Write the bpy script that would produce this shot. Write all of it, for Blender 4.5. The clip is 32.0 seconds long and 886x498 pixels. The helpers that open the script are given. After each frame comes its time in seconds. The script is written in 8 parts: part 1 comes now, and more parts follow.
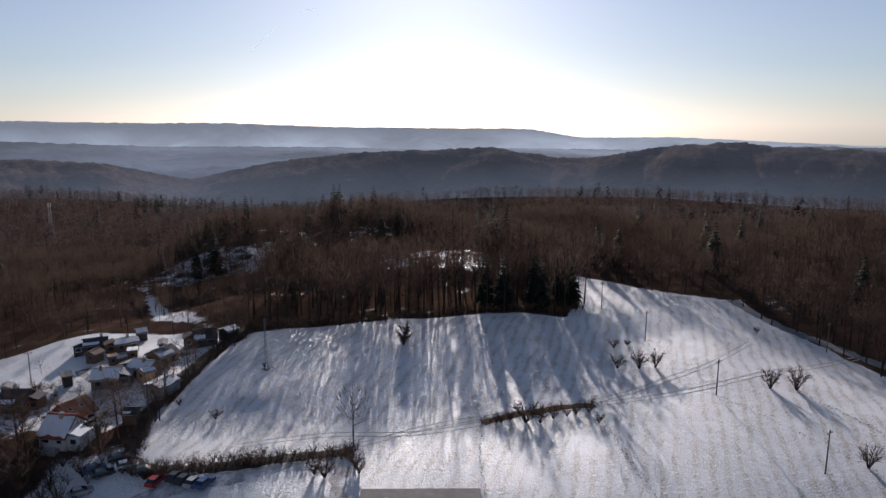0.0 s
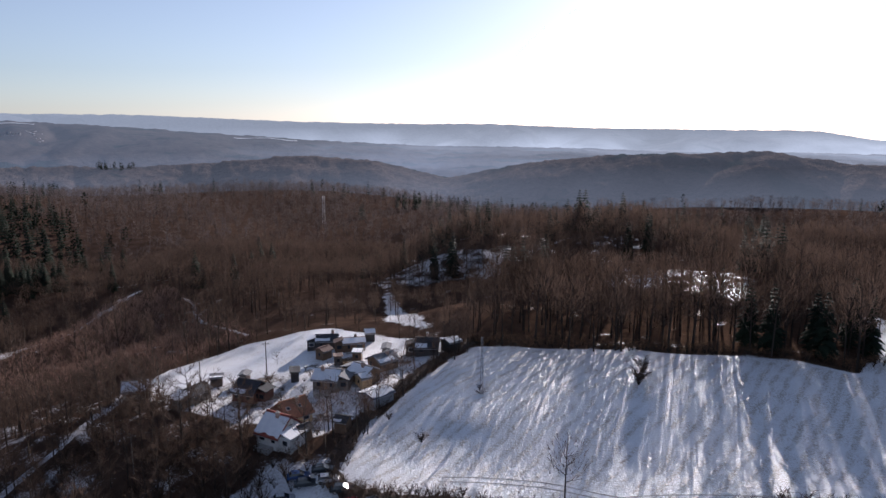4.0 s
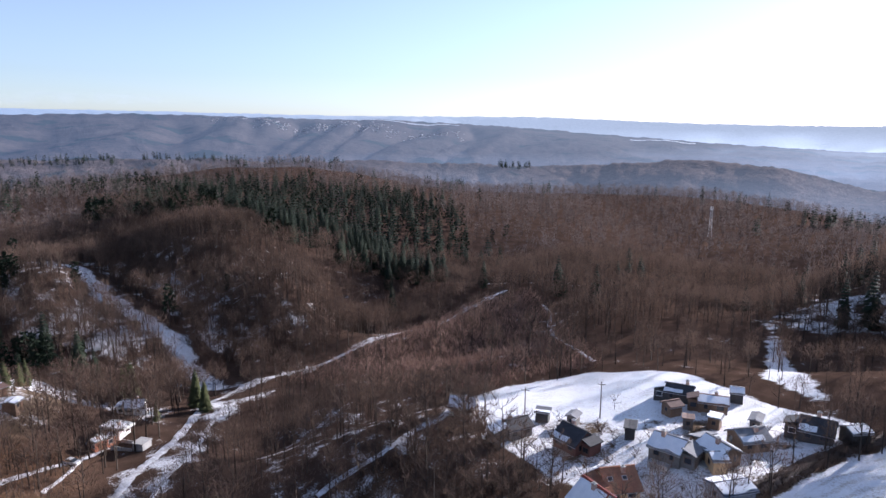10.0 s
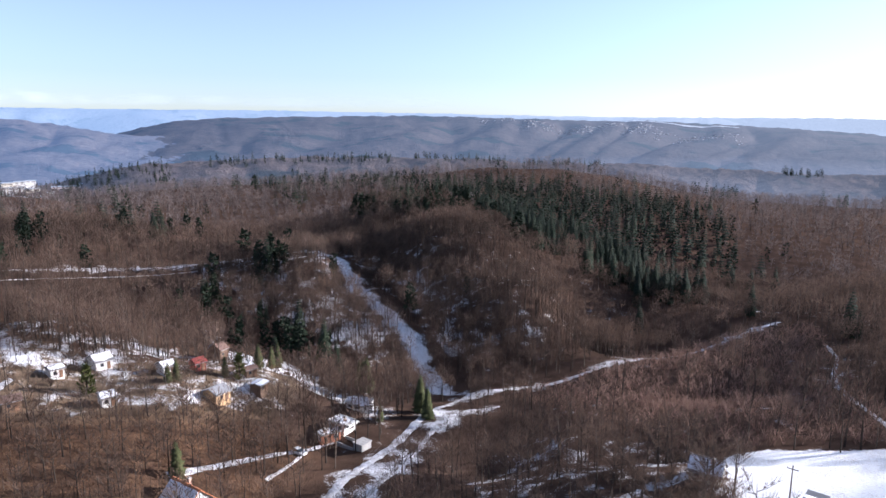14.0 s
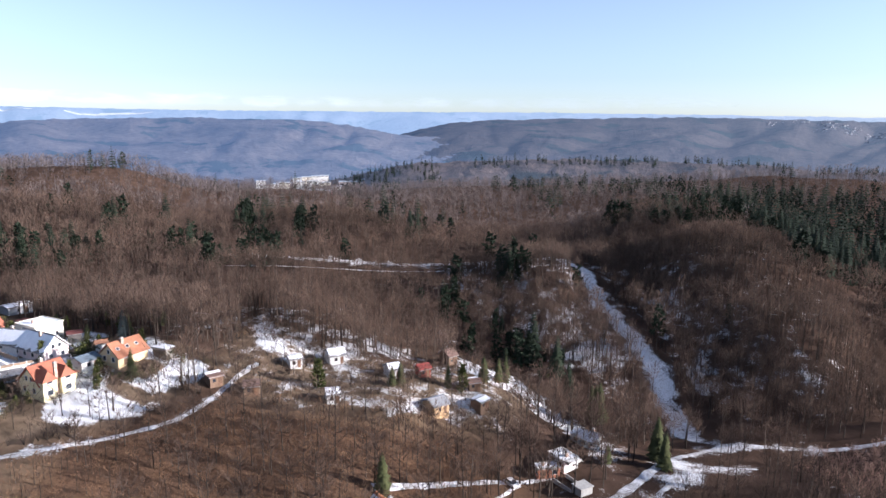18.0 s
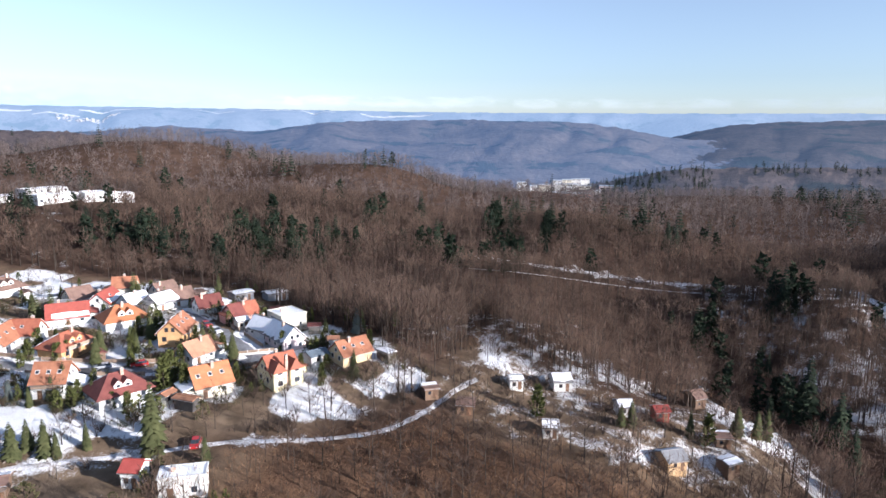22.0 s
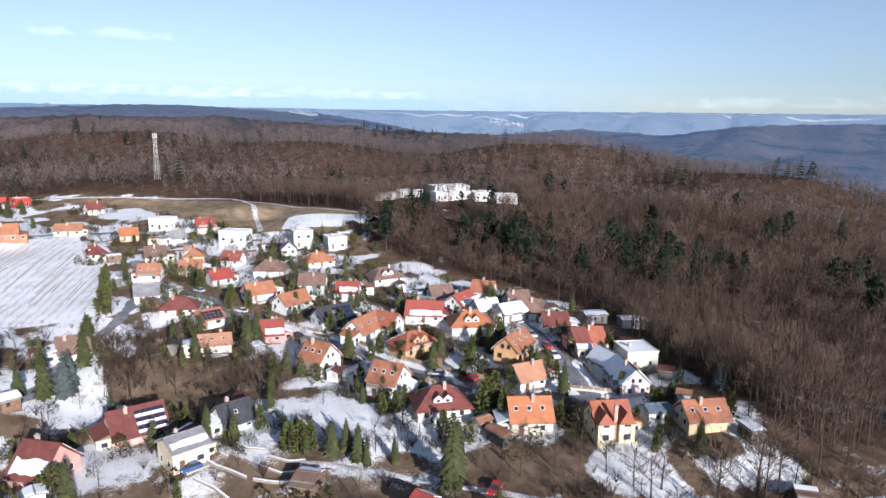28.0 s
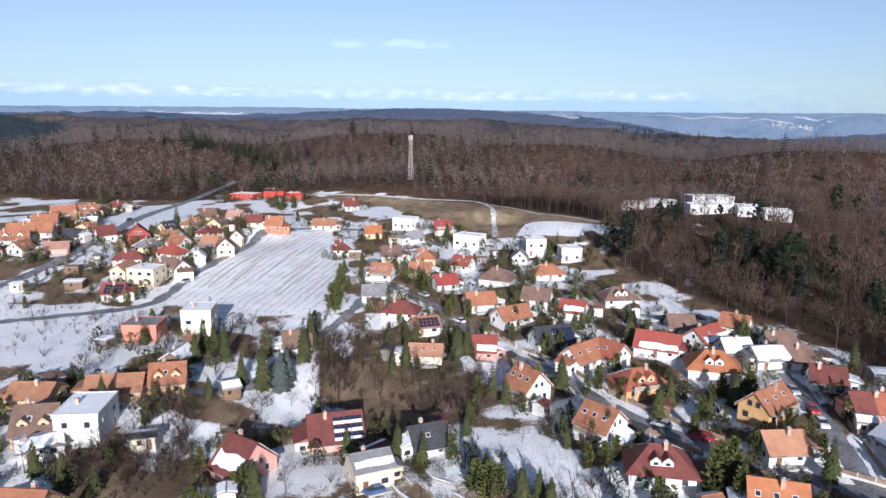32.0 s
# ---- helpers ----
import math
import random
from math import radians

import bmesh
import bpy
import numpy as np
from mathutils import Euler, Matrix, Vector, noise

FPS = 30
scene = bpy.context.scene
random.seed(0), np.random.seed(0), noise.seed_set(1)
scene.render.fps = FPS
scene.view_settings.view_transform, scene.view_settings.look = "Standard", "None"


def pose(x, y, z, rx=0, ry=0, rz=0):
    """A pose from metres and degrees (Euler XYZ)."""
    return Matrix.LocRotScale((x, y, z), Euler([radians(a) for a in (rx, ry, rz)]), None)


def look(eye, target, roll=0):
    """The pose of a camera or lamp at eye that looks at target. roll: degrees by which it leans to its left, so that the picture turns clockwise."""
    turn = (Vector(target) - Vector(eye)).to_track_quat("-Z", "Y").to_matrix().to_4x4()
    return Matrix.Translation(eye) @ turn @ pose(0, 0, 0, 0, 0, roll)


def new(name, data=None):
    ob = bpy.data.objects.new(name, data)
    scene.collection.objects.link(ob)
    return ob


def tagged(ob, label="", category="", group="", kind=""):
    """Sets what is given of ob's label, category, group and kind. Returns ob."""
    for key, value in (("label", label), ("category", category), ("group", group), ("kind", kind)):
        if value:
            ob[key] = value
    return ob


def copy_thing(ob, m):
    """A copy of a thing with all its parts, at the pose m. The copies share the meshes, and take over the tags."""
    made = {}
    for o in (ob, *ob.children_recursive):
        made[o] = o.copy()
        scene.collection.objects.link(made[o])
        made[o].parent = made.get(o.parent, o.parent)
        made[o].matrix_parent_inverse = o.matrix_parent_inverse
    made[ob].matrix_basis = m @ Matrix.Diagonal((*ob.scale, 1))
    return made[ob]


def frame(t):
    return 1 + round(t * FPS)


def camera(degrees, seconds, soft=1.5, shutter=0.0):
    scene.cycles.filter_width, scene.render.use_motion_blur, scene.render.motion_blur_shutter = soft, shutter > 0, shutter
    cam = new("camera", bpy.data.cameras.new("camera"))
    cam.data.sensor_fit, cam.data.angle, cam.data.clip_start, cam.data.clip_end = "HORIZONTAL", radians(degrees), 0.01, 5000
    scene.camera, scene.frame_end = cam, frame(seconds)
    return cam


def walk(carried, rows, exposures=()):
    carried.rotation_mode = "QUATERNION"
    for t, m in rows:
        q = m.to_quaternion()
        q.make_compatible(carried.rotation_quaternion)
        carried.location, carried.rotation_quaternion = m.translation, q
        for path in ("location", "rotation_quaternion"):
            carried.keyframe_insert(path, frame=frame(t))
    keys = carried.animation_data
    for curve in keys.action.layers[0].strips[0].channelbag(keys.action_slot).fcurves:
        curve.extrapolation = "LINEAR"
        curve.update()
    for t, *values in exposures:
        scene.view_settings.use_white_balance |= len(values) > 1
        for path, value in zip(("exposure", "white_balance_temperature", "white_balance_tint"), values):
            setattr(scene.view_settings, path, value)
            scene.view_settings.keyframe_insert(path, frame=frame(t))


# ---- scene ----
cam = camera(66.23, 32.0)
PATH = [
    (0.0, 0.00, 0.00, 56.00, -0.00, -10.46, 0.20),
    (0.5, 0.52, 2.53, 56.00, 2.74, -10.46, 0.21),
    (1.0, 0.93, 5.07, 56.00, 5.47, -10.46, 0.22),
    (1.5, 1.22, 7.61, 56.01, 8.15, -10.46, 0.22),
    (2.0, 1.41, 10.15, 56.01, 10.81, -10.46, 0.23),
    (2.5, 1.49, 12.69, 56.01, 13.44, -10.47, 0.24),
    (3.0, 1.46, 15.22, 56.01, 16.07, -10.47, 0.24),
    (3.5, 1.33, 17.73, 56.02, 18.70, -10.47, 0.25),
    (4.0, 1.10, 20.23, 56.02, 21.31, -10.47, 0.26),
    (4.5, 0.77, 22.71, 56.02, 23.95, -10.47, 0.27),
    (5.0, 0.33, 25.16, 56.03, 26.60, -10.47, 0.27),
    (5.5, -0.21, 27.59, 56.03, 29.27, -10.48, 0.28),
    (6.0, -0.85, 29.98, 56.03, 31.96, -10.48, 0.29),
    (6.5, -1.60, 32.33, 56.04, 34.67, -10.48, 0.30),
    (7.0, -2.43, 34.65, 56.04, 37.39, -10.48, 0.30),
    (7.5, -3.37, 36.91, 56.04, 40.07, -10.48, 0.31),
    (8.0, -4.39, 39.14, 56.05, 42.77, -10.49, 0.32),
    (8.5, -5.51, 41.31, 56.05, 45.46, -10.49, 0.33),
    (9.0, -6.72, 43.42, 56.06, 48.18, -10.49, 0.33),
    (9.5, -8.02, 45.48, 56.06, 50.87, -10.49, 0.34),
    (10.0, -9.40, 47.47, 56.07, 53.57, -10.49, 0.35),
    (10.5, -10.86, 49.40, 56.07, 56.26, -10.49, 0.36),
    (11.0, -12.40, 51.27, 56.08, 58.97, -10.50, 0.36),
    (11.5, -14.02, 53.06, 56.08, 61.68, -10.50, 0.37),
    (12.0, -15.72, 54.77, 56.09, 64.42, -10.50, 0.38),
    (12.5, -17.48, 56.41, 56.09, 67.16, -10.50, 0.38),
    (13.0, -19.31, 57.97, 56.10, 69.94, -10.50, 0.39),
    (13.5, -21.21, 59.44, 56.10, 72.69, -10.50, 0.40),
    (14.0, -23.17, 60.83, 56.11, 75.45, -10.51, 0.41),
    (14.5, -25.19, 62.12, 56.11, 78.19, -10.51, 0.41),
    (15.0, -27.27, 63.33, 56.12, 80.98, -10.51, 0.42),
    (15.5, -29.39, 64.44, 56.12, 83.74, -10.51, 0.43),
    (16.0, -31.57, 65.46, 56.13, 86.49, -10.51, 0.44),
    (16.5, -33.78, 66.37, 56.14, 89.24, -10.52, 0.44),
    (17.0, -36.04, 67.19, 56.14, 91.97, -10.52, 0.45),
    (17.5, -38.33, 67.91, 56.15, 94.71, -10.52, 0.46),
    (18.0, -40.65, 68.53, 56.15, 97.47, -10.52, 0.47),
    (18.5, -42.99, 69.04, 56.16, 100.20, -10.52, 0.47),
    (19.0, -45.36, 69.44, 56.17, 102.95, -10.52, 0.48),
    (19.5, -47.75, 69.75, 56.17, 105.70, -10.53, 0.49),
    (20.0, -50.15, 69.94, 56.18, 108.45, -10.53, 0.50),
    (20.5, -52.56, 70.02, 56.19, 111.21, -10.53, 0.50),
    (21.0, -54.98, 70.00, 56.20, 113.97, -10.53, 0.51),
    (21.5, -57.39, 69.87, 56.20, 116.74, -10.53, 0.52),
    (22.0, -59.80, 69.62, 56.21, 119.52, -10.54, 0.52),
    (22.5, -62.21, 69.27, 56.22, 122.29, -10.54, 0.53),
    (23.0, -64.59, 68.80, 56.23, 125.07, -10.54, 0.54),
    (23.5, -66.96, 68.23, 56.23, 127.86, -10.54, 0.55),
    (24.0, -69.31, 67.55, 56.24, 130.63, -10.54, 0.55),
    (24.5, -71.63, 66.76, 56.25, 133.33, -10.54, 0.56),
    (25.0, -73.91, 65.86, 56.26, 136.12, -10.55, 0.57),
    (25.5, -76.16, 64.85, 56.27, 138.89, -10.55, 0.58),
    (26.0, -78.36, 63.74, 56.28, 141.67, -10.55, 0.58),
    (26.5, -80.51, 62.52, 56.28, 144.44, -10.55, 0.59),
    (27.0, -82.62, 61.20, 56.29, 147.23, -10.55, 0.60),
    (27.5, -84.67, 59.79, 56.30, 150.02, -10.56, 0.61),
    (28.0, -86.65, 58.27, 56.31, 152.79, -10.56, 0.61),
    (28.5, -88.57, 56.66, 56.32, 155.54, -10.56, 0.62),
    (29.0, -90.42, 54.95, 56.33, 158.28, -10.56, 0.63),
    (29.5, -92.20, 53.16, 56.34, 161.01, -10.56, 0.64),
    (30.0, -93.90, 51.28, 56.35, 163.73, -10.56, 0.64),
    (30.5, -95.51, 49.31, 56.36, 166.42, -10.57, 0.65),
    (31.0, -97.05, 47.27, 56.37, 169.11, -10.57, 0.66),
    (31.5, -98.49, 45.15, 56.38, 171.79, -10.57, 0.67),
    (32.0, -99.85, 42.96, 56.39, 174.37, -10.57, 0.67),
]


def facing(x, y, z, yaw, pitch, lean):
    a, b = radians(yaw), radians(pitch)
    d = Vector((-math.sin(a) * math.cos(b), math.cos(a) * math.cos(b), math.sin(b)))
    return look((x, y, z), Vector((x, y, z)) + d, lean)


EXPOSED = [(0, 0.05, 5850, 17), (3, 0.37, 5800, 18), (6, 0.9, 5700, 20), (9, 1.24, 5480, 19), (13, 1.52, 5430, 17), (19, 1.44, 5550, 15), (24, 1.17, 5480, 13), (28, 0.82, 5480, 13), (32, 0.62, 5430, 13)]
walk(cam, [(row[0], facing(*row[1:])) for row in PATH], EXPOSED)

# ---- sky and sun: low winter sun straight ahead at the start ----
SUN_UP, SUN_TURN = 17.0, -1.0
world = bpy.data.worlds.new("sky")
scene.world = world
world.use_nodes = True
wn = world.node_tree
sky = wn.nodes.new("ShaderNodeTexSky")
sky.sky_type, sky.sun_disc = "NISHITA", False
sky.sun_elevation, sky.sun_rotation = radians(SUN_UP), radians(SUN_TURN)
sky.altitude, sky.air_density, sky.dust_density, sky.ozone_density = 400, 1.0, 0.42, 3.0
wn.nodes["Background"].inputs["Strength"].default_value = 0.07
pale = wn.nodes.new("ShaderNodeHueSaturation")
pale.inputs["Saturation"].default_value = 0.63
wn.links.new(sky.outputs[0], pale.inputs["Color"])
wn.links.new(pale.outputs[0], wn.nodes["Background"].inputs["Color"])
sun = new("sun", bpy.data.lights.new("sun", "SUN"))
sun.data.energy, sun.data.angle, sun.data.color = 5.0, radians(0.6), (1.0, 0.88, 0.74)
_a, _b = radians(-SUN_TURN), radians(SUN_UP)
sun.matrix_world = look(Vector((-math.sin(_a) * math.cos(_b), math.cos(_a) * math.cos(_b), math.sin(_b))) * 900, (0, 0, 0))
scene.view_settings.exposure = 0.0


# ---- materials ----
def nodes_of(name):
    m = bpy.data.materials.new(name)
    m.use_nodes = True
    t = m.node_tree
    return m, t, t.nodes["Principled BSDF"]


def noise_at(t, scale, detail=4.0, rough=0.6, coords="Object"):
    n = t.nodes.new("ShaderNodeTexNoise")
    n.inputs["Scale"].default_value = scale
    n.inputs["Detail"].default_value = detail
    n.inputs["Roughness"].default_value = rough
    c = t.nodes.new("ShaderNodeTexCoord")
    t.links.new(c.outputs[coords], n.inputs["Vector"])
    return n.outputs["Fac"]


def ramp(t, fac, a, b):
    r = t.nodes.new("ShaderNodeMapRange")
    r.inputs["From Min"].default_value, r.inputs["From Max"].default_value = a, b
    t.links.new(fac, r.inputs["Value"])
    return r.outputs["Result"]


def blend(t, fac, a, b, how="MIX"):
    m = t.nodes.new("ShaderNodeMix")
    m.data_type, m.blend_type = "RGBA", how
    for sock, v in ((m.inputs["Factor"], fac), (m.inputs["A"], a), (m.inputs["B"], b)):
        if isinstance(v, (tuple, float, int)):
            sock.default_value = (*v, 1) if isinstance(v, tuple) else v
        else:
            t.links.new(v, sock)
    return m.outputs["Result"]


def calc(t, how, a, b):
    m = t.nodes.new("ShaderNodeMath")
    m.operation = how
    for sock, v in zip(m.inputs, (a, b)):
        if isinstance(v, (float, int)):
            sock.default_value = v
        else:
            t.links.new(v, sock)
    return m.outputs["Value"]


def bump(t, shader, height, strength, distance):
    b = t.nodes.new("ShaderNodeBump")
    b.inputs["Strength"].default_value, b.inputs["Distance"].default_value = strength, distance
    t.links.new(height, b.inputs["Height"])
    t.links.new(b.outputs["Normal"], shader.inputs["Normal"])


def surface(name, dark, light, scale=1.0, rough=0.8, relief=0.0, grain=8.0, vary=0.0, metal=0.0):
    """A surface of two tones at two scales, with fine relief; vary: how far objects differ."""
    m, t, p = nodes_of(name)
    big, fine = noise_at(t, scale), noise_at(t, scale * grain, 3)
    mix = calc(t, "ADD", calc(t, "MULTIPLY", big, 0.6), calc(t, "MULTIPLY", fine, 0.4))
    col = blend(t, ramp(t, mix, 0.35, 0.65), dark, light)
    if vary:
        o = t.nodes.new("ShaderNodeObjectInfo")
        hsv = t.nodes.new("ShaderNodeHueSaturation")
        t.links.new(ramp(t, o.outputs["Random"], 0, 1), hsv.inputs["Value"])
        hsv.inputs["Value"].default_value = 1
        mr = t.nodes.new("ShaderNodeMapRange")
        mr.inputs["To Min"].default_value, mr.inputs["To Max"].default_value = 1 - vary, 1 + vary
        t.links.new(o.outputs["Random"], mr.inputs["Value"])
        t.links.new(mr.outputs["Result"], hsv.inputs["Value"])
        t.links.new(col, hsv.inputs["Color"])
        col = hsv.outputs["Color"]
    t.links.new(col, p.inputs["Base Color"])
    p.inputs["Roughness"].default_value, p.inputs["Metallic"].default_value = rough, metal
    if relief:
        bump(t, p, fine, 0.6, relief)
    return m


def stuff_mat(name, dark, light, rough=0.9, tip=None, thin=0.0):
    """Bark, twigs and needles: the tone changes from piece to piece and over the wood."""
    m, t, p = nodes_of(name)
    g = t.nodes.new("ShaderNodeNewGeometry")
    wide = noise_at(t, 0.02, 3)
    single = ramp(t, noise_at(t, 0.16, 2), 0.32, 0.68)
    k = calc(t, "ADD", calc(t, "MULTIPLY", g.outputs["Random Per Island"], 0.2), calc(t, "ADD", calc(t, "MULTIPLY", single, 0.4), calc(t, "MULTIPLY", ramp(t, wide, 0.35, 0.65), 0.4)))
    t.links.new(blend(t, k, dark, light), p.inputs["Base Color"])
    p.inputs["Roughness"].default_value = rough
    p.inputs["Specular IOR Level"].default_value = 0.11
    if thin:
        # light that seeps through a spray of fine twigs
        seep, both = t.nodes.new("ShaderNodeBsdfTranslucent"), t.nodes.new("ShaderNodeMixShader")
        t.links.new(p.inputs["Base Color"].links[0].from_socket, seep.inputs["Color"])
        both.inputs["Fac"].default_value = thin
        t.links.new(p.outputs["BSDF"], both.inputs[1])
        t.links.new(seep.outputs["BSDF"], both.inputs[2])
        t.links.new(both.outputs["Shader"], t.nodes["Material Output"].inputs["Surface"])
    return m


M_BARK = stuff_mat("bark", (0.02, 0.015, 0.012), (0.085, 0.066, 0.053))
M_TWIG = stuff_mat("twigs", (0.036, 0.024, 0.018), (0.195, 0.134, 0.101), thin=0.28)
M_NEEDLE = stuff_mat("needles", (0.006, 0.011, 0.008), (0.031, 0.042, 0.024))
M_THUJA = stuff_mat("thuja", (0.028, 0.038, 0.012), (0.13, 0.13, 0.042))
M_EVERGREEN = stuff_mat("evergreen_leaves", (0.016, 0.02, 0.01), (0.095, 0.085, 0.036))
M_RUST = stuff_mat("rusty_scrub", (0.15, 0.09, 0.07), (0.43, 0.285, 0.22), thin=0.2)
M_BLUESPRUCE = stuff_mat("blue_needles", (0.055, 0.07, 0.066), (0.125, 0.145, 0.135))
# twigs of the farther woods, paled and cooled: aerial haze painted into the colour
M_HAZETWIG = stuff_mat("hazed_far_twigs", (0.048, 0.039, 0.038), (0.22, 0.178, 0.162), thin=0.28)
M_GARDENFIR = stuff_mat("garden_needles", (0.024, 0.032, 0.013), (0.125, 0.128, 0.055))
M_DRY = stuff_mat("dry_leaves", (0.10, 0.056, 0.034), (0.28, 0.165, 0.092), thin=0.22)
M_TRACK = surface("snowy_track", (0.17, 0.14, 0.115), (0.84, 0.84, 0.86), 0.42, 0.7, 0.03)
M_ASPHALT = surface("wet_asphalt", (0.07, 0.07, 0.075), (0.26, 0.26, 0.275), 0.3, 0.5, 0.01)


# ---- shape of the land: heights at places, by area ----
FIELD = [(-42, 153, -2), (-36, 165, -1), (-30, 123, -6), (-45, 126, -6.5), (8, 125, -4), (34, 147, -4), (49, 200, 1),
         (55, 172, -2), (-8, 175, 1), (20, 195, 2), (110, 160, -5), (110, 260, 2), (0, 60, -14), (70, 60, -12), (-40, 70, -18)]
COTTAGES = [(-105, 135, -7), (-76, 156, -4), (-77, 139, -7), (-124, 135, -11), (-90, 185, -5), (-104, 239, -10),
            (-150, 180, -15), (-194, 187, -26), (-70, 100, -14), (-120, 90, -22), (-160, 140, -20), (-60, 210, 0)]
VALLEY = [(-231, 139, -32), (-240, 113, -37), (-237, 85, -35), (-192, 72, -28), (-270, 200, -38), (-330, 300, -36),
          (-334, 79, -5), (-345, 155, 3), (-420, 150, 4), (-499, 47, -16), (-290, 102, -21.5), (-312, 98, -18), (-275, 108, -23.5), (-250, 118, -35), (-290, 160, -13),
          (-272, 57, -30), (-300, 44, -23), (-322, 34, -16), (-150, 60, -28), (-180, 110, -30), (-250, 40, -20)]
GARDENS = [(-217, 39, -13), (-221, 14, -11), (-203, 30, -12), (-216, 51, -17), (-203, 62, -24), (-177, -9, -9),
           (-179, 10, -11), (-218, -7, -6), (-208, -27, -3), (-150, 20, -16), (-250, -10, -6), (-280, -40, -4)]
VILLAGE = [(-161, -48, -6), (-133, -37, -9), (-142, -78, -5), (-134, -100, -5), (-94, -98, -11), (-72, -81, -10),
           (-47, -79, -4), (-49, -96, -2), (-53, -132, -2), (-76, -135, -4), (-99, -173, 0), (-105, -209, 1),
           (-47, -253, 3), (-109, -229, 3), (-155, -272, 8), (-182, -268, 13), (-153, -290, 14), (-180, -140, -1),
           (-190, -115, -1), (-195, -83, -2), (-195, -34, -3), (-241, -240, 16), (-265, -255, 17), (-37, -268, 9), (-160, -180, 3),
           (-145, -111, -3), (-60, -20, -20), (-100, -40, -14)]
HILLS = [(-40, 330, 8), (-85, 320, 4), (-160, 330, -22), (60, 335, 2), (120, 330, -6), (20, 250, 8), (-40, 430, -34), (-200, 420, -40), (-304, 521, -29), (0, 650, -52), (-200, 800, -52), (110, 450, -30),
         (300, 600, -30), (500, 900, -40), (-600, 600, -24), (-809, 366, 6), (-600, 200, -4), (-700, 0, -14),
         (-963, -246, -48), (-1128, -233, -48), (-700, -150, -34), (-600, -150, -2), (-500, -270, 22)]
SOUTH = [(-450, -450, 38), (-250, -550, 38), (-117, -404, 19), (-117, -700, 44), (100, -600, 38), (60, -300, 8), (250, -450, 28),
         (100, -100, -8), (300, 100, -6), (200, 300, 4), (-380, -200, 8), (-400, -60, -2)]
SPOTS = np.array(FIELD + COTTAGES + VALLEY + GARDENS + VILLAGE + HILLS + SOUTH, float)


def land(x, y):
    """Height of the ground at arrays x, y: a smooth blend of the heights round each place."""
    x, y = np.asarray(x, float), np.asarray(y, float)
    top, low = np.zeros_like(x), np.zeros_like(x)
    for sx, sy, sz in SPOTS:
        d2 = (x - sx) ** 2 + (y - sy) ** 2
        w = 1.0 / (d2 + 64.0 + 0.003 * d2) ** 1.6
        top += w * sz
        low += w
    z = top / low
    r = np.hypot(x + 60, y - 40)
    far = np.clip((r - 780) / 260, 0, 1)
    return z * (1 - far) - 60 * far - 140 * np.clip((r - 1300) / 1500, 0, 1)


def part(name, bm, material, parent=None, label=""):
    """Links a bmesh as one mesh object, under a thing or a part."""
    me = bpy.data.meshes.new(name)
    bm.to_mesh(me)
    bm.free()
    for m in material if isinstance(material, (list, tuple)) else [material]:
        me.materials.append(m)
    ob = new(name, me)
    if parent:
        ob.parent = parent
    if label:
        tagged(ob, label)
    return ob


def sheet(name, verts, faces, material, slots=None, smooth=False):
    """A mesh object from arrays; faces: an (n, 3) or (n, 4) array."""
    me = bpy.data.meshes.new(name)
    n, k = faces.shape
    me.vertices.add(len(verts))
    me.vertices.foreach_set("co", np.ascontiguousarray(verts, np.float32).ravel())
    me.loops.add(n * k)
    me.loops.foreach_set("vertex_index", np.ascontiguousarray(faces, np.int32).ravel())
    me.polygons.add(n)
    me.polygons.foreach_set("loop_start", np.arange(0, n * k, k, dtype=np.int32))
    for m in material if isinstance(material, (list, tuple)) else [material]:
        me.materials.append(m)
    if slots is not None:
        me.polygons.foreach_set("material_index", np.ascontiguousarray(slots, np.int32))
    if smooth:
        me.polygons.foreach_set("use_smooth", np.ones(n, bool))
    me.update(calc_edges=True)
    return new(name, me)


def inside(px, py, ring):
    """Signed distance to a ring of places: positive inside."""
    d = np.full(px.shape, 1e9)
    odd = np.zeros(px.shape, bool)
    for (ax, ay), (bx, by) in zip(ring, ring[1:] + ring[:1]):
        ex, ey = bx - ax, by - ay
        s = np.clip(((px - ax) * ex + (py - ay) * ey) / (ex * ex + ey * ey + 1e-9), 0, 1)
        d = np.minimum(d, np.hypot(px - ax - s * ex, py - ay - s * ey))
        cross = (ay > py) != (by > py)
        with np.errstate(divide="ignore", invalid="ignore"):
            odd ^= cross & (px < (bx - ax) * (py - ay) / (by - ay if by != ay else 1e-9) + ax)
    return np.where(odd, d, -d)


def along(px, py, line):
    """Distance to a line of places."""
    d = np.full(px.shape, 1e9)
    for (ax, ay), (bx, by) in zip(line, line[1:]):
        ex, ey = bx - ax, by - ay
        s = np.clip(((px - ax) * ex + (py - ay) * ey) / (ex * ex + ey * ey + 1e-9), 0, 1)
        d = np.minimum(d, np.hypot(px - ax - s * ex, py - ay - s * ey))
    return d




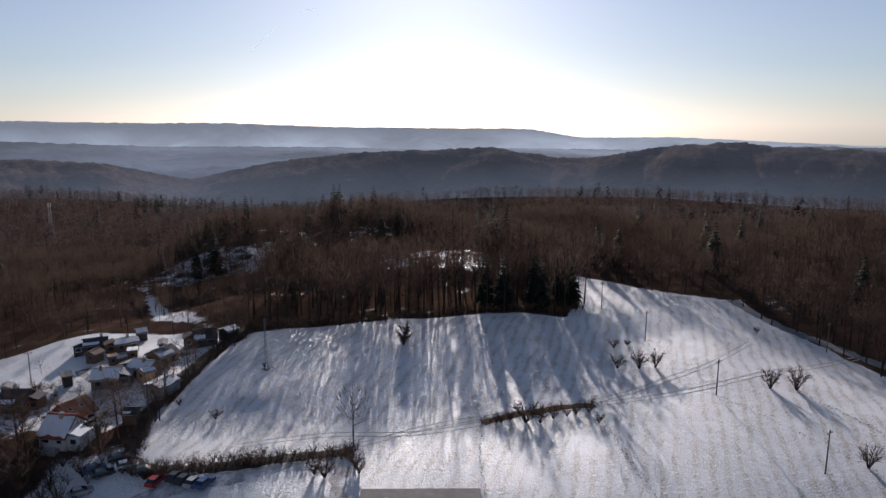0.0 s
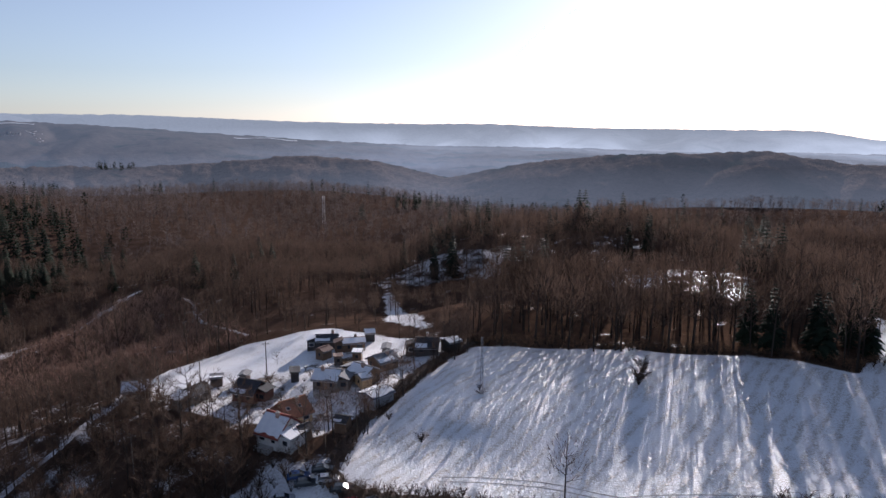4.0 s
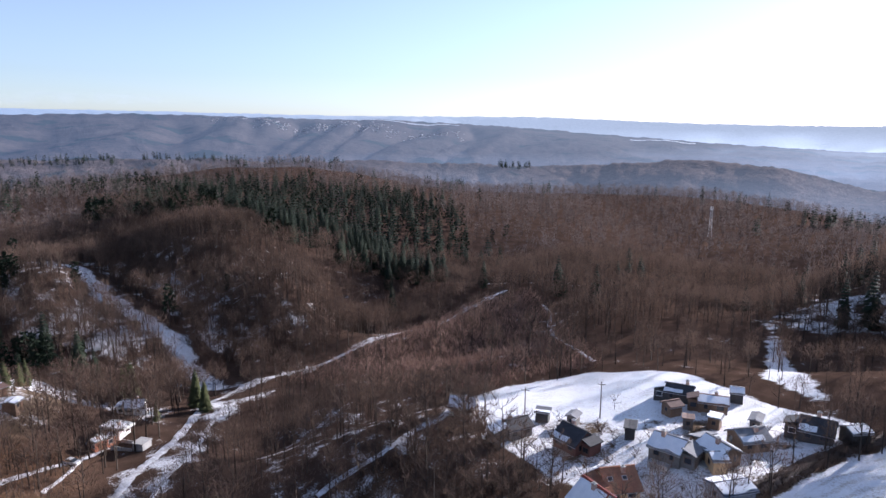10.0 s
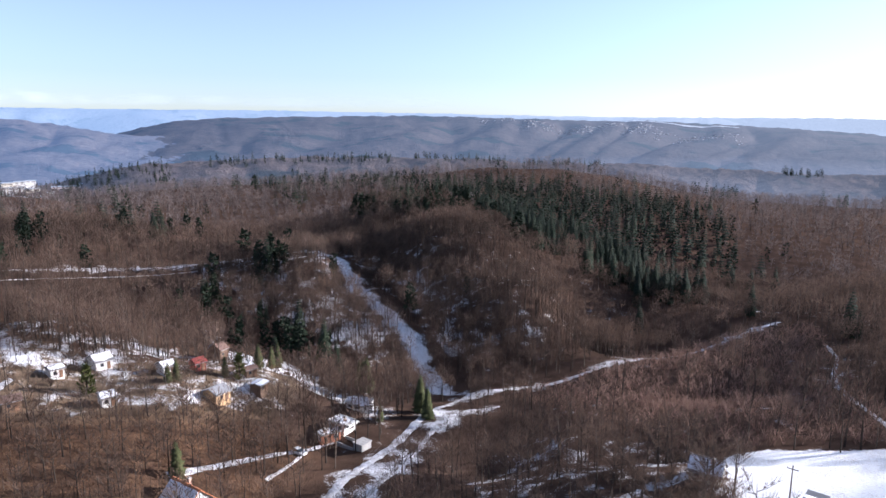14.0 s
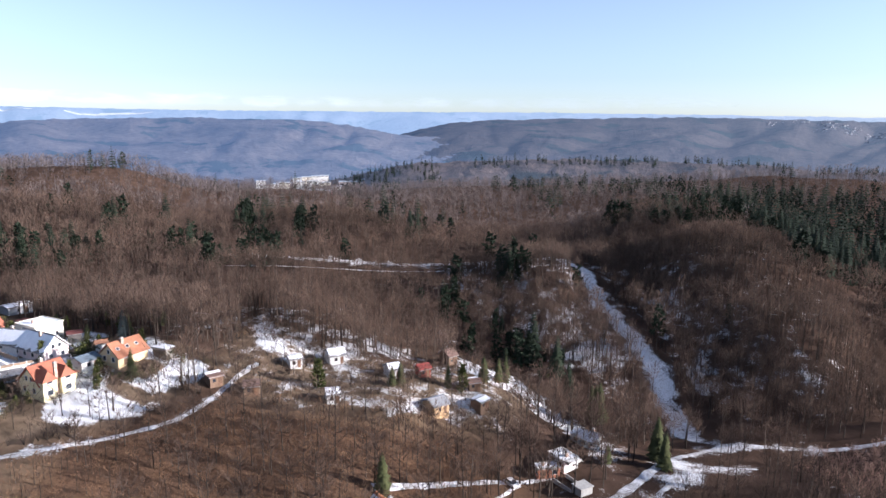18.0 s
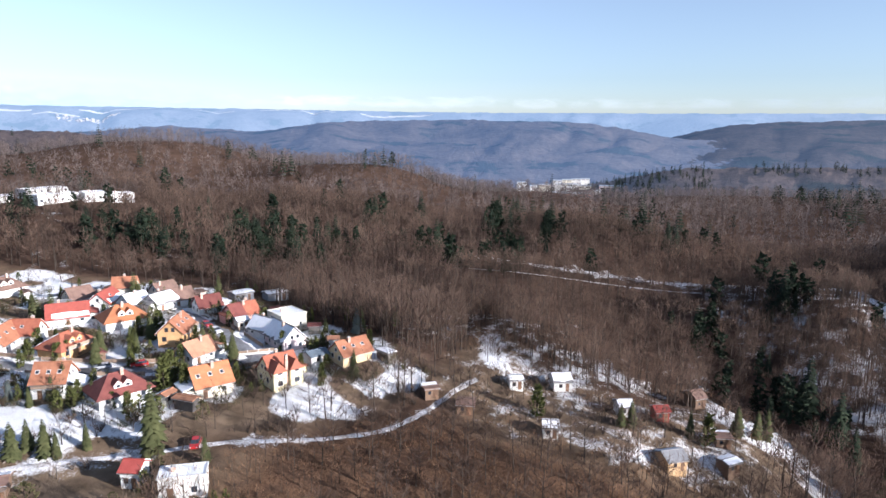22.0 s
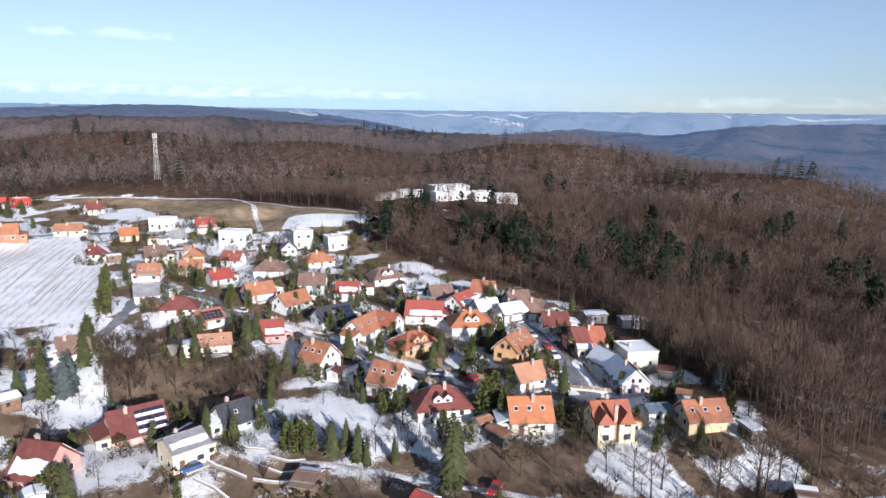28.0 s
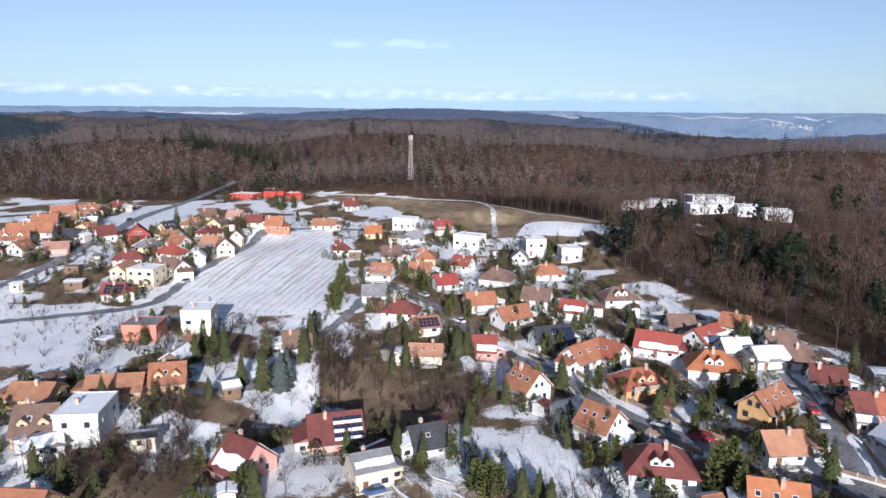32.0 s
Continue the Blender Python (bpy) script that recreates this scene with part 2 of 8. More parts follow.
# ---- far ridges behind the land ----
FAR = [(-180, 0.3), (-60, -0.6), (-33, -1.5), (-19, -0.98), (-12, -1.1), (-8, -0.38), (0, -0.37), (9, -0.3), (17, 0.0), (24, -0.05), (33, 0.1), (45, 0.55), (61, 0.55), (74, 0.75), (89, 0.9),
       (103, 0.86), (118, 0.84), (136, 0.95), (151, 0.95), (165, 1.0), (188, 1.05), (204, 0.85), (230, 0.5), (270, 0.3)]
MIDDLE = [(-180, -1), (-60, -1.2), (-35, -1.6), (-28, -1.6), (-20, -2.3), (-14, -2.6), (-8, -2.2), (-1, -2.5), (9, -2.0), (22, -1.9), (30, -1.5), (38, -0.95), (47, -0.3), (56, 0.2), (65, 0.3),
          (76, 0.58), (89, 0.38), (96, 0.1), (99, -0.6), (103, -1.64), (107, -2.6), (114, -4.2), (125, -6), (270, -6)]
NORTH = [(-180, -6), (88, -6), (93, -1.4), (100, -1.1), (107, 0.1), (113, 0.2), (120, 0.24), (126, 0.05), (129, -0.05), (134, -0.9), (141, -0.4), (147, -1.0), (153, -0.9), (157, -0.1), (162, 0.6),
         (170, 1.0), (176, 1.15), (185, 0.65), (192, 0.35), (198, 0.55), (207, 0.3), (220, -1), (270, -2)]
NEAR = [(-180, -3), (-60, -2.2), (-33, -1.8), (-27, -1.4), (-21, -1.79), (-16, -2.75), (-13, -2.9), (-8, -1.94), (-3, -2.26), (4, -2.46), (11, -3.28), (16, -4.2), (18, -4.8), (20, -4.3), (24, -3.31), (30, -2.8),
        (33, -2.88), (38, -3.33), (43, -3.6), (50, -3.47), (58, -3.2), (65, -3.33), (72, -3.0), (83, -2.88), (93, -3.15), (99, -3.5), (104, -4.7), (109, -5.8), (115, -5.8), (119, -5.3), (124, -4.6), (129, -3.3)]
NEAR += [(136, -1.9), (141, -1.5), (147, -0.95), (154, -0.7), (160, -0.25), (169, 0.25), (178, 0.3), (186, 0.0), (196, 0.04), (204, 0.3), (230, -1), (270, -3)]
EYE = Vector((-55, 35, 56))


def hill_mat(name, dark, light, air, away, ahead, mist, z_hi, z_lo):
    """Distant woods with haze painted in as emission: air light away from and towards the sun, and mist in the hollows.
    """
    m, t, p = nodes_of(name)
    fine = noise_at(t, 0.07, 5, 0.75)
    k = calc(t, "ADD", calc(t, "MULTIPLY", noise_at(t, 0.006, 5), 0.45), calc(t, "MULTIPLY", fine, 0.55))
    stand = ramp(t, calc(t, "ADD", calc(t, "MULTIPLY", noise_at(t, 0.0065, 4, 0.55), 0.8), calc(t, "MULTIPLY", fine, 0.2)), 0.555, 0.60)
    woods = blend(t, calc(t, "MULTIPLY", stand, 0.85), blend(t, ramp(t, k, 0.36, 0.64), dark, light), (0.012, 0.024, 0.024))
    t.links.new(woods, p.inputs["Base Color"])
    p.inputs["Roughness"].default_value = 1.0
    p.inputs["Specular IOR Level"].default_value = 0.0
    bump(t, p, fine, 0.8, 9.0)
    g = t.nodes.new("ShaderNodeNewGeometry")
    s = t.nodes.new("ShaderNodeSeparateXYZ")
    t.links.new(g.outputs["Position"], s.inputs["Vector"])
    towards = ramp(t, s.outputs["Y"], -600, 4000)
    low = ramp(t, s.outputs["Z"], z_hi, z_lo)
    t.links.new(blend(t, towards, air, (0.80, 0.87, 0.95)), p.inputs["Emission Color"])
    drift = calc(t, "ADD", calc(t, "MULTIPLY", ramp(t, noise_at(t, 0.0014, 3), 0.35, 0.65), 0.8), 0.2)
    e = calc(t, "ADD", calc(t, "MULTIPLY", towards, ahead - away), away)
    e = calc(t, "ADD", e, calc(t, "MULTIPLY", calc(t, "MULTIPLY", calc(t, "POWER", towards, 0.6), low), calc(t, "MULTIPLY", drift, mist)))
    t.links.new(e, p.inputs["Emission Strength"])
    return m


def value_noise(u, v, seed):
    """Smooth noise in -1..1 over arrays u, v, one knot a unit."""
    rng = np.random.default_rng(seed)
    g = rng.uniform(-1, 1, (256, 256))
    iu, iv = np.floor(u).astype(int), np.floor(v).astype(int)
    fu, fv = u - iu, v - iv
    fu, fv = fu * fu * (3 - 2 * fu), fv * fv * (3 - 2 * fv)
    q = lambda a, b: g[a % 256, b % 256]
    return (q(iu, iv) * (1 - fu) + q(iu + 1, iv) * fu) * (1 - fv) + (q(iu, iv + 1) * (1 - fu) + q(iu + 1, iv + 1) * fu) * fv


def ridge_height(az, s, radius, table, rough):
    """Height of a ridge at azimuths az (degrees) and s from its foot (0) over the crest (0.5) to its back (1)."""
    ta = np.array(table)
    a_ = np.where(az < -120, az + 360, az)
    el = sum(np.interp(a_ + o, ta[:, 0], ta[:, 1]) * w for o, w in ((-1.2, 0.2), (-0.5, 0.2), (0, 0.2), (0.5, 0.2), (1.2, 0.2)))
    crest = EYE.z + radius * np.tan(np.radians(el))
    up = np.where(s <= 0.5, np.sin(np.minimum(s / 0.5, 1) * np.pi / 2) ** 1.1, np.abs(np.cos((s - 0.5) * np.pi)) ** 1.5)
    arc, w, seed = radius * np.radians(a_), radius / 6.5, int(radius)
    bend = arc + 0.55 * w * value_noise(s * 2.6, arc / w * 0.35, seed)
    bell = np.sin(np.minimum(s * 2, 1) * np.pi) ** 0.7
    gully = 1 - np.minimum(1, np.abs(value_noise(bend / w, s * 0.9, seed + 1)) * 2.4)
    small = 1 - np.minimum(1, np.abs(value_noise(bend / w * 2.7, s * 2.2 + 7, seed + 2)) * 2.2)
    up = up * (1 - bell * ((0.34 if radius > 1500 else 0.16) * gully + (0.16 if radius > 1500 else 0.1) * small))
    fuzz = value_noise(arc / 9, s * 60, 7) + 0.7 * value_noise(arc / 3.1, s * 140, 8) + 1.2 * value_noise(arc / 40, s * 30, 9)
    base = -64 if radius < 4000 else -230
    return base + (crest - base) * np.clip(up, 0, 1) + fuzz * rough


def ridge_place(az, s, radius, front, back):
    r, a = radius + np.where(s < 0.5, front, back) * (2 * s - 1), np.radians(az)
    return EYE.x - np.sin(a) * r, EYE.y + np.cos(a) * r


def ridge(name, radius, front, back, table, material, label, rough, span=(-60, 235), step=0.25, rows=34):
    az, ss = np.meshgrid(np.arange(*span, step), np.concatenate([np.linspace(0, 0.5, rows), np.linspace(0.54, 1, 8)]))
    X, Y = ridge_place(az, ss, radius, front, back)
    V = np.stack([X, Y, ridge_height(az, ss, radius, table, rough)], -1).reshape(-1, 3)
    ii = np.arange(az.size).reshape(az.shape)
    f = np.stack([ii[:-1, :-1], ii[:-1, 1:], ii[1:, 1:], ii[1:, :-1]], -1).reshape(-1, 4)
    return tagged(sheet(name, V, f, material, smooth=True), label, "hills", kind="structure")


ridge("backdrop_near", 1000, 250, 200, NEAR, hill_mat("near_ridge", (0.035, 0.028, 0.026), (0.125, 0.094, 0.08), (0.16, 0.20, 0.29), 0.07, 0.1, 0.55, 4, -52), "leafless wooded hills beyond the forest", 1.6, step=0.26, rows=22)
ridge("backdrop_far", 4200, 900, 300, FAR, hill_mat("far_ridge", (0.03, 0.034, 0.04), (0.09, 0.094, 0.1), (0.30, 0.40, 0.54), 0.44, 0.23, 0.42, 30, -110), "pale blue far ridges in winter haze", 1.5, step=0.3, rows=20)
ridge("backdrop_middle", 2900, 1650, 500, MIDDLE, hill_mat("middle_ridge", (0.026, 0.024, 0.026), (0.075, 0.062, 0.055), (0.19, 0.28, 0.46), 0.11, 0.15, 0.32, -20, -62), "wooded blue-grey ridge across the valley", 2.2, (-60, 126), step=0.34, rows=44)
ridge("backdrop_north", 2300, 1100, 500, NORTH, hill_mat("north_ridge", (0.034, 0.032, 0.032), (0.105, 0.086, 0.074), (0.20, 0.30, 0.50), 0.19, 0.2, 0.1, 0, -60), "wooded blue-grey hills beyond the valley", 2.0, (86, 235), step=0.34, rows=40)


# snowfields and far villages on the ridges
def far_patch(name, a0, a1, s0, s1, radius, front, back, table, rough, material, label):
    az, ss = np.meshgrid(np.linspace(a0, a1, 60), np.linspace(s0, s1, 8))
    wob = value_noise(az * 1.7, ss * 20, 5) * 0.25 + 0.25
    ss = s0 + (ss - s0) * (1 - wob)
    X, Y = ridge_place(az, ss, radius, front, back)
    V = np.stack([X, Y, ridge_height(az, ss, radius, table, rough * 0.2) + 4], -1).reshape(-1, 3)
    ii = np.arange(az.size).reshape(az.shape)
    f = np.stack([ii[:-1, :-1], ii[:-1, 1:], ii[1:, 1:], ii[1:, :-1]], -1).reshape(-1, 4)
    return tagged(sheet(name, V, f, material, smooth=True), label, "snowfield", kind="structure")


def far_village(name, a0, a1, s0, s1, count, size, radius, front, back, table, material, label, seed):
    """Many small pale houses on a ridge, joined."""
    rng = np.random.default_rng(seed)
    az, ss = rng.uniform(a0, a1, count), rng.uniform(s0, s1, count)
    X, Y = ridge_place(az, ss, radius, front, back)
    Z = ridge_height(az, ss, radius, table, 0)
    w, h = size * rng.uniform(0.6, 2.2, count), size * rng.uniform(0.2, 0.45, count)
    base = np.array([(-1, -1, -1), (1, -1, -1), (1, 1, -1), (-1, 1, -1), (-1, -1, 0.7), (1, -1, 0.7), (1, 1, 0.7), (-1, 1, 0.7), (-1, 0, 1.2), (1, 0, 1.2)], float)
    quads = np.array([(0, 1, 5, 4), (1, 2, 6, 5), (2, 3, 7, 6), (3, 0, 4, 7), (4, 5, 9, 8), (6, 7, 8, 9)])
    V = base[None] * np.stack([w * 0.5, w * 0.5, h], -1)[:, None] + np.stack([X, Y, Z + h * 0.6], -1)[:, None]
    f = (quads[None] + (np.arange(count) * 10)[:, None, None]).reshape(-1, 4)
    return tagged(sheet(name, V.reshape(-1, 3), f, material), label, "village", kind="stuff")


# haze painted into the snow's colour, dimmed and blued; houses dulled and blued alike
M_HAZESNOW = surface("far_snow", (0.26, 0.29, 0.34), (0.4, 0.44, 0.49), 0.02, 0.9)
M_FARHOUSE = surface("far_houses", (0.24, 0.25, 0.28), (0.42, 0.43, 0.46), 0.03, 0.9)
MID_AT, FAR_AT, NORTH_AT = (2900, 1650, 500, MIDDLE), (4200, 900, 300, FAR), (2300, 1100, 500, NORTH)
far_patch("backdrop_snowfield", 51.5, 60, 0.463, 0.48, *MID_AT, 2.2, M_HAZESNOW, "white snowfield on the far ridge")
far_patch("backdrop_snowfield_2", 32.5, 37.5, 0.45, 0.464, *MID_AT, 2.2, M_HAZESNOW, "white snowfield on the far ridge")
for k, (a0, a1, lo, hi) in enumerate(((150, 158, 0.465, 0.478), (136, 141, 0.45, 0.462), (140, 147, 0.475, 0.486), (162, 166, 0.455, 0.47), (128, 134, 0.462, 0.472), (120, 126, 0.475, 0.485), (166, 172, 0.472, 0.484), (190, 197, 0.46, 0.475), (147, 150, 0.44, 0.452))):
    far_patch("backdrop_snowfield_%d" % (k + 3), a0, a1, lo, hi, *FAR_AT, 1.5, M_HAZESNOW, "pale snowfield on the farthest ridge")
far_patch("backdrop_snowfield_13", 162.2, 164.5, 0.44, 0.49, *NORTH_AT, 2.0, M_HAZESNOW, "snowy clearing on a wooded hill")
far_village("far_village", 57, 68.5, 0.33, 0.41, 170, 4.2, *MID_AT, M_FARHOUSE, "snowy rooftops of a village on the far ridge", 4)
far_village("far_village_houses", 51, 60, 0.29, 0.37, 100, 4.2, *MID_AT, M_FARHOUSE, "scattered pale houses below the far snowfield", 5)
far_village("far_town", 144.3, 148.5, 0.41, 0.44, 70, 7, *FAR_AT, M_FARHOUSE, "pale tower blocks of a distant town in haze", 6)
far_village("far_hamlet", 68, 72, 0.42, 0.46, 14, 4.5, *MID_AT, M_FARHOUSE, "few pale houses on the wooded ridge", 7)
# ---- areas of the plan ----
BIG_FIELD = [(-17, 122), (-22, 121), (-28, 120), (-39, 119), (-48, 117), (-56, 120), (-61, 126), (-61, 134), (-59, 148), (-57, 172), (-53, 185), (-30, 188),
             (-14, 188), (3, 190), (36, 190), (43, 204), (46, 236), (59, 232), (70, 224), (97, 214), (96, 197), (104, 181), (110, 151), (120, 60), (-10, 60)]
COLONY = [(-139, 155), (-140, 166), (-133, 190), (-106, 194), (-84, 190), (-62, 188), (-63, 158), (-66, 142), (-71, 130), (-87, 132), (-107, 133)]
CUT = [(-385, 79), (-381, 87), (-320, 102), (-292, 111), (-260, 118), (-233, 121), (-238, 113), (-262, 110), (-292, 103), (-322, 93)]
VALLEY_ROAD = [(-150, 63), (-169, 76), (-186, 90), (-213, 109), (-226, 121), (-227, 138), (-226, 158), (-230, 178), (-238, 205), (-246, 236), (-252, 265)]
SIDE_ROAD = [(-150, 72), (-171, 88), (-195, 103), (-205, 114), (-208, 127)]
FOREST_ROAD = [(-345, -70), (-350, -40), (-360, -13), (-368, 10), (-378, 44), (-383, 80)]
HILL_PATH = [(-118, -62), (-128, -54), (-141, -41), (-147, -35), (-158, -22), (-166, -14), (-174, -8), (-186, -6), (-197, -5), (-206, -3), (-221, -9), (-240, -18)]
GARDEN_SNOW = [(-219, 9), (-216, 22), (-211, 36), (-207, 47), (-190, 37), (-193, 28), (-190, 19), (-186, 12), (-200, 4)]
BANK_SNOW = [(-252, 44), (-256, 52), (-249, 61), (-245, 69), (-232, 63), (-231, 55)]
YARD_SNOW = [(-169, -37), (-179, -35), (-177, -24), (-178, -20), (-168, -25)]
LAWN_SNOW = [(-185, -26), (-199, -16), (-194, -12), (-183, -20)]
SLOPE_SNOW = [(-123, -75), (-132, -80), (-138, -73), (-131, -63)]
SLOPE_SNOW_2 = [(-137, -67), (-148, -55), (-145, -52), (-136, -60)]
VILLAGE_AREA = [(130, -394), (-63, -385), (-91, -365), (-155, -338), (-185, -290), (-205, -257), (-190, -222), (-192, -190), (-206, -160), (-218, -132), (-226, -100), (-214, -70),
                (-208, -40), (-200, -12), (-180, -16), (-160, -24), (-140, -44), (-118, -60), (-90, -62), (-60, -55), (0, -60), (130, -80)]
GARDEN_AREA = [(-240, -20), (-228, 8), (-224, 30), (-232, 44), (-258, 44), (-262, 56), (-248, 72), (-225, 72), (-205, 60), (-190, 40), (-184, 10), (-196, -10)]
PLOUGHED = [(-31, -183), (-36, -208), (-44, -258), (-52, -271), (-78, -277), (-81, -244), (-76, -225), (-88, -220), (-86, -200), (-83, -165), (-67, -163), (-42, -170)]
FAR_FIELD = [(31, -291), (33, -364), (5, -365), (-4, -318), (-2, -286), (14, -281)]
WHITE_GARDENS = [(60, -184), (-33, -172), (-32, -147), (-36, -124), (-20, -127), (60, -121)]
MEADOW = [(-64, -370), (-111, -350), (-154, -338), (-183, -289), (-204, -257), (-179, -232), (-152, -245), (-135, -268), (-120, -290), (-107, -336)]
MEADOW_SNOW = [(-160, -243), (-168, -262), (-186, -256), (-200, -250), (-185, -234)]
MEADOW_PATH = [(-52, -381), (-91, -361), (-124, -350), (-157, -345), (-160, -320), (-157, -285), (-151, -244)]
MEADOW_PATH_2 = [(-157, -345), (-168, -315), (-185, -280), (-202, -257)]
STREET = [(-98, -225), (-102, -199), (-110, -177), (-117, -166), (-126, -145), (-134, -127), (-142, -113), (-148, -98), (-156, -85), (-165, -72), (-178, -60), (-188, -50)]
UPPER_STREET = [(-185, -150), (-192, -133), (-196, -114), (-196, -101), (-192, -84), (-188, -71), (-185, -59), (-184, -46)]
FIELD_STREET = [(20, -160), (-22, -172), (-30, -185), (-33, -203), (-42, -232), (-46, -258), (-52, -272), (-71, -283), (-95, -278), (-120, -262)]
MAIN_ROAD = [(60, -150), (30, -198), (22, -230), (19, -273), (20, -340), (14, -400), (4, -470)]
LINK_STREET = [(-102, -199), (-92, -160), (-80, -140), (-70, -112), (-50, -104), (0, -100)]
CONIFER_HILL = [(-470, 112), (-620, 200), (-600, 321), (-583, 386), (-489, 418), (-342, 317), (-300, 239), (-330, 190), (-396, 170), (-421, 125)]
CONIFER_DELL = [(-314, 31), (-302, 50), (-287, 66), (-262, 80), (-250, 84), (-243, 66), (-267, 42)]
CONIFER_EDGE = [(-205, -215), (-250, -222), (-278, -181), (-300, -160), (-280, -130), (-255, -130), (-240, -165), (-216, -190)]
CLEARING = [(-4, 284), (18, 250), (12, 232), (2, 236), (-33, 262), (-30, 284)]
CLEARING_2 = [(-150, 380), (-90, 390), (-85, 370), (-140, 362)]
BANK_PATH = [(-128, 103), (-128, 108), (-126, 113), (-125, 119), (-127, 127), (-129, 136), (-139, 152)]
DELL_PATH = [(-118, 263), (-77, 203), (-71, 196), (-90, 206)]

# ---- the ground: one sheet to the horizon ----
def spaced(lo, hi, step, grow, reach):
    core = list(np.arange(lo, hi + step, step))
    for sign, end in ((-1, 0), (1, -1)):
        s, v = step, core[end]
        out = []
        while abs(v) < reach:
            s *= grow
            v += sign * s
            out.append(v)
        core = (out[::-1] + core) if sign < 0 else (core + out)
    return np.array(core)


gx, gy = spaced(-320, 120, 2.2, 1.07, 4850), spaced(-300, 262, 2.2, 1.07, 4850)
GX, GY = np.meshgrid(gx, gy)
PX, PY = GX.ravel(), GY.ravel()
GZ = land(PX, PY)


def soft(d, w=1.2):
    return np.clip(d / (2 * w) + 0.5, 0, 1)


snow = np.where(np.hypot(PX + 50, PY - 45) < 330, 0.375, 0.28)
grass = np.zeros(PX.shape)
near = np.hypot(PX + 80, PY + 20) < 700
qx, qy = PX[near], PY[near]
sn, gr = snow[near], grass[near]


def lay(target, ring, value, w=1.2):
    k = soft(inside(qx, qy, ring), w)
    target[:] = target * (1 - k) + value * k


lay(sn, VILLAGE_AREA, 0.48, 6)
plots = np.clip(2.5 * value_noise(qx / 10 + 0.3 * qy / 10, qy / 10 - 0.3 * qx / 10, 51), -1, 1) * soft(inside(qx, qy, VILLAGE_AREA), 6)
sn += np.where(plots > 0, 0.24, 0.13) * plots
lay(sn, [(-83, -145), (-108, -139), (-126, -121), (-126, -88), (-113, -93), (-104, -108), (-85, -106)], 0.41, 3)
lay(gr, VILLAGE_AREA, 0.42, 5)
lay(sn, GARDEN_AREA, 0.45, 4)
lay(gr, GARDEN_AREA, 0.4, 4)
SHADY_SLOPE = [(-375, 25), (-383, 78), (-311, 93), (-262, 106), (-240, 112), (-258, 92), (-274, 79), (-288, 68), (-310, 49), (-330, 30)]
BEECH_FLOOR = [(-238, -58), (-262, -24), (-255, 11), (-256, 36), (-223, 17), (-216, -8), (-212, -38)]
STREAM_BANK = [(-276, 42), (-258, 60), (-240, 86), (-204, 96), (-198, 90), (-219, 76), (-240, 66), (-262, 40)]
lay(sn, SHADY_SLOPE, 0.475, 5)
lay(sn, [(-383, 88), (-318, 104), (-250, 124), (-258, 148), (-300, 150), (-350, 124)], 0.45, 6)
lay(sn, [(-350, 124), (-300, 150), (-258, 148), (-240, 152), (-262, 200), (-326, 188), (-396, 166)], 0.41, 8)
lay(sn, BEECH_FLOOR, 0.46, 5)
lay(sn, STREAM_BANK, 0.52, 3)
lay(sn, [(-226, 433), (-198, 483), (-100, 320), (-120, 300), (-159, 330)], 0.44, 6)
lay(sn, [(-70, 320), (-30, 330), (-10, 300), (-30, 284), (-70, 296)], 0.43, 5)
lay(sn, [(-120, 262), (-70, 275), (-60, 300), (-130, 300)], 0.5, 5)
lay(sn, [(-150, 95), (-185, 125), (-160, 150), (-138, 150), (-100, 130), (-70, 126), (-66, 100), (-110, 86)], 0.44, 5)
lay(sn, [(-72, 121), (-60, 125), (-17, 123), (-14, 100), (-20, 60), (-90, 60), (-84, 100)], 0.66, 3)
lay(sn, MEADOW, 0.2, 3)
lay(gr, MEADOW, 0.88, 3)
lay(gr, PLOUGHED, 1.0, 1)
lay(gr, BIG_FIELD, 0.95, 1)
lay(sn, [(-180, -5), (-200, 55), (-190, 70), (-150, 60), (-110, 0), (-130, -34)], 0.16, 6)
for ring, v in ((BIG_FIELD, 0.86), (COLONY, 0.84), (CUT, 0.545), (GARDEN_SNOW, 0.455), (BANK_SNOW, 0.56), (YARD_SNOW, 0.62), (LAWN_SNOW, 0.85), (SLOPE_SNOW, 0.9), (SLOPE_SNOW_2, 0.75),
                (PLOUGHED, 0.9), (FAR_FIELD, 0.95), (WHITE_GARDENS, 0.7), (MEADOW_SNOW, 0.85), (CLEARING, 0.5), (CLEARING_2, 0.7), (DELL_PATH, 0.7), ([(-213, -3), (-222, -12), (-238, -19), (-240, -13), (-225, -5), (-217, 1)], 0.62)):
    lay(sn, ring, v, 1.3)
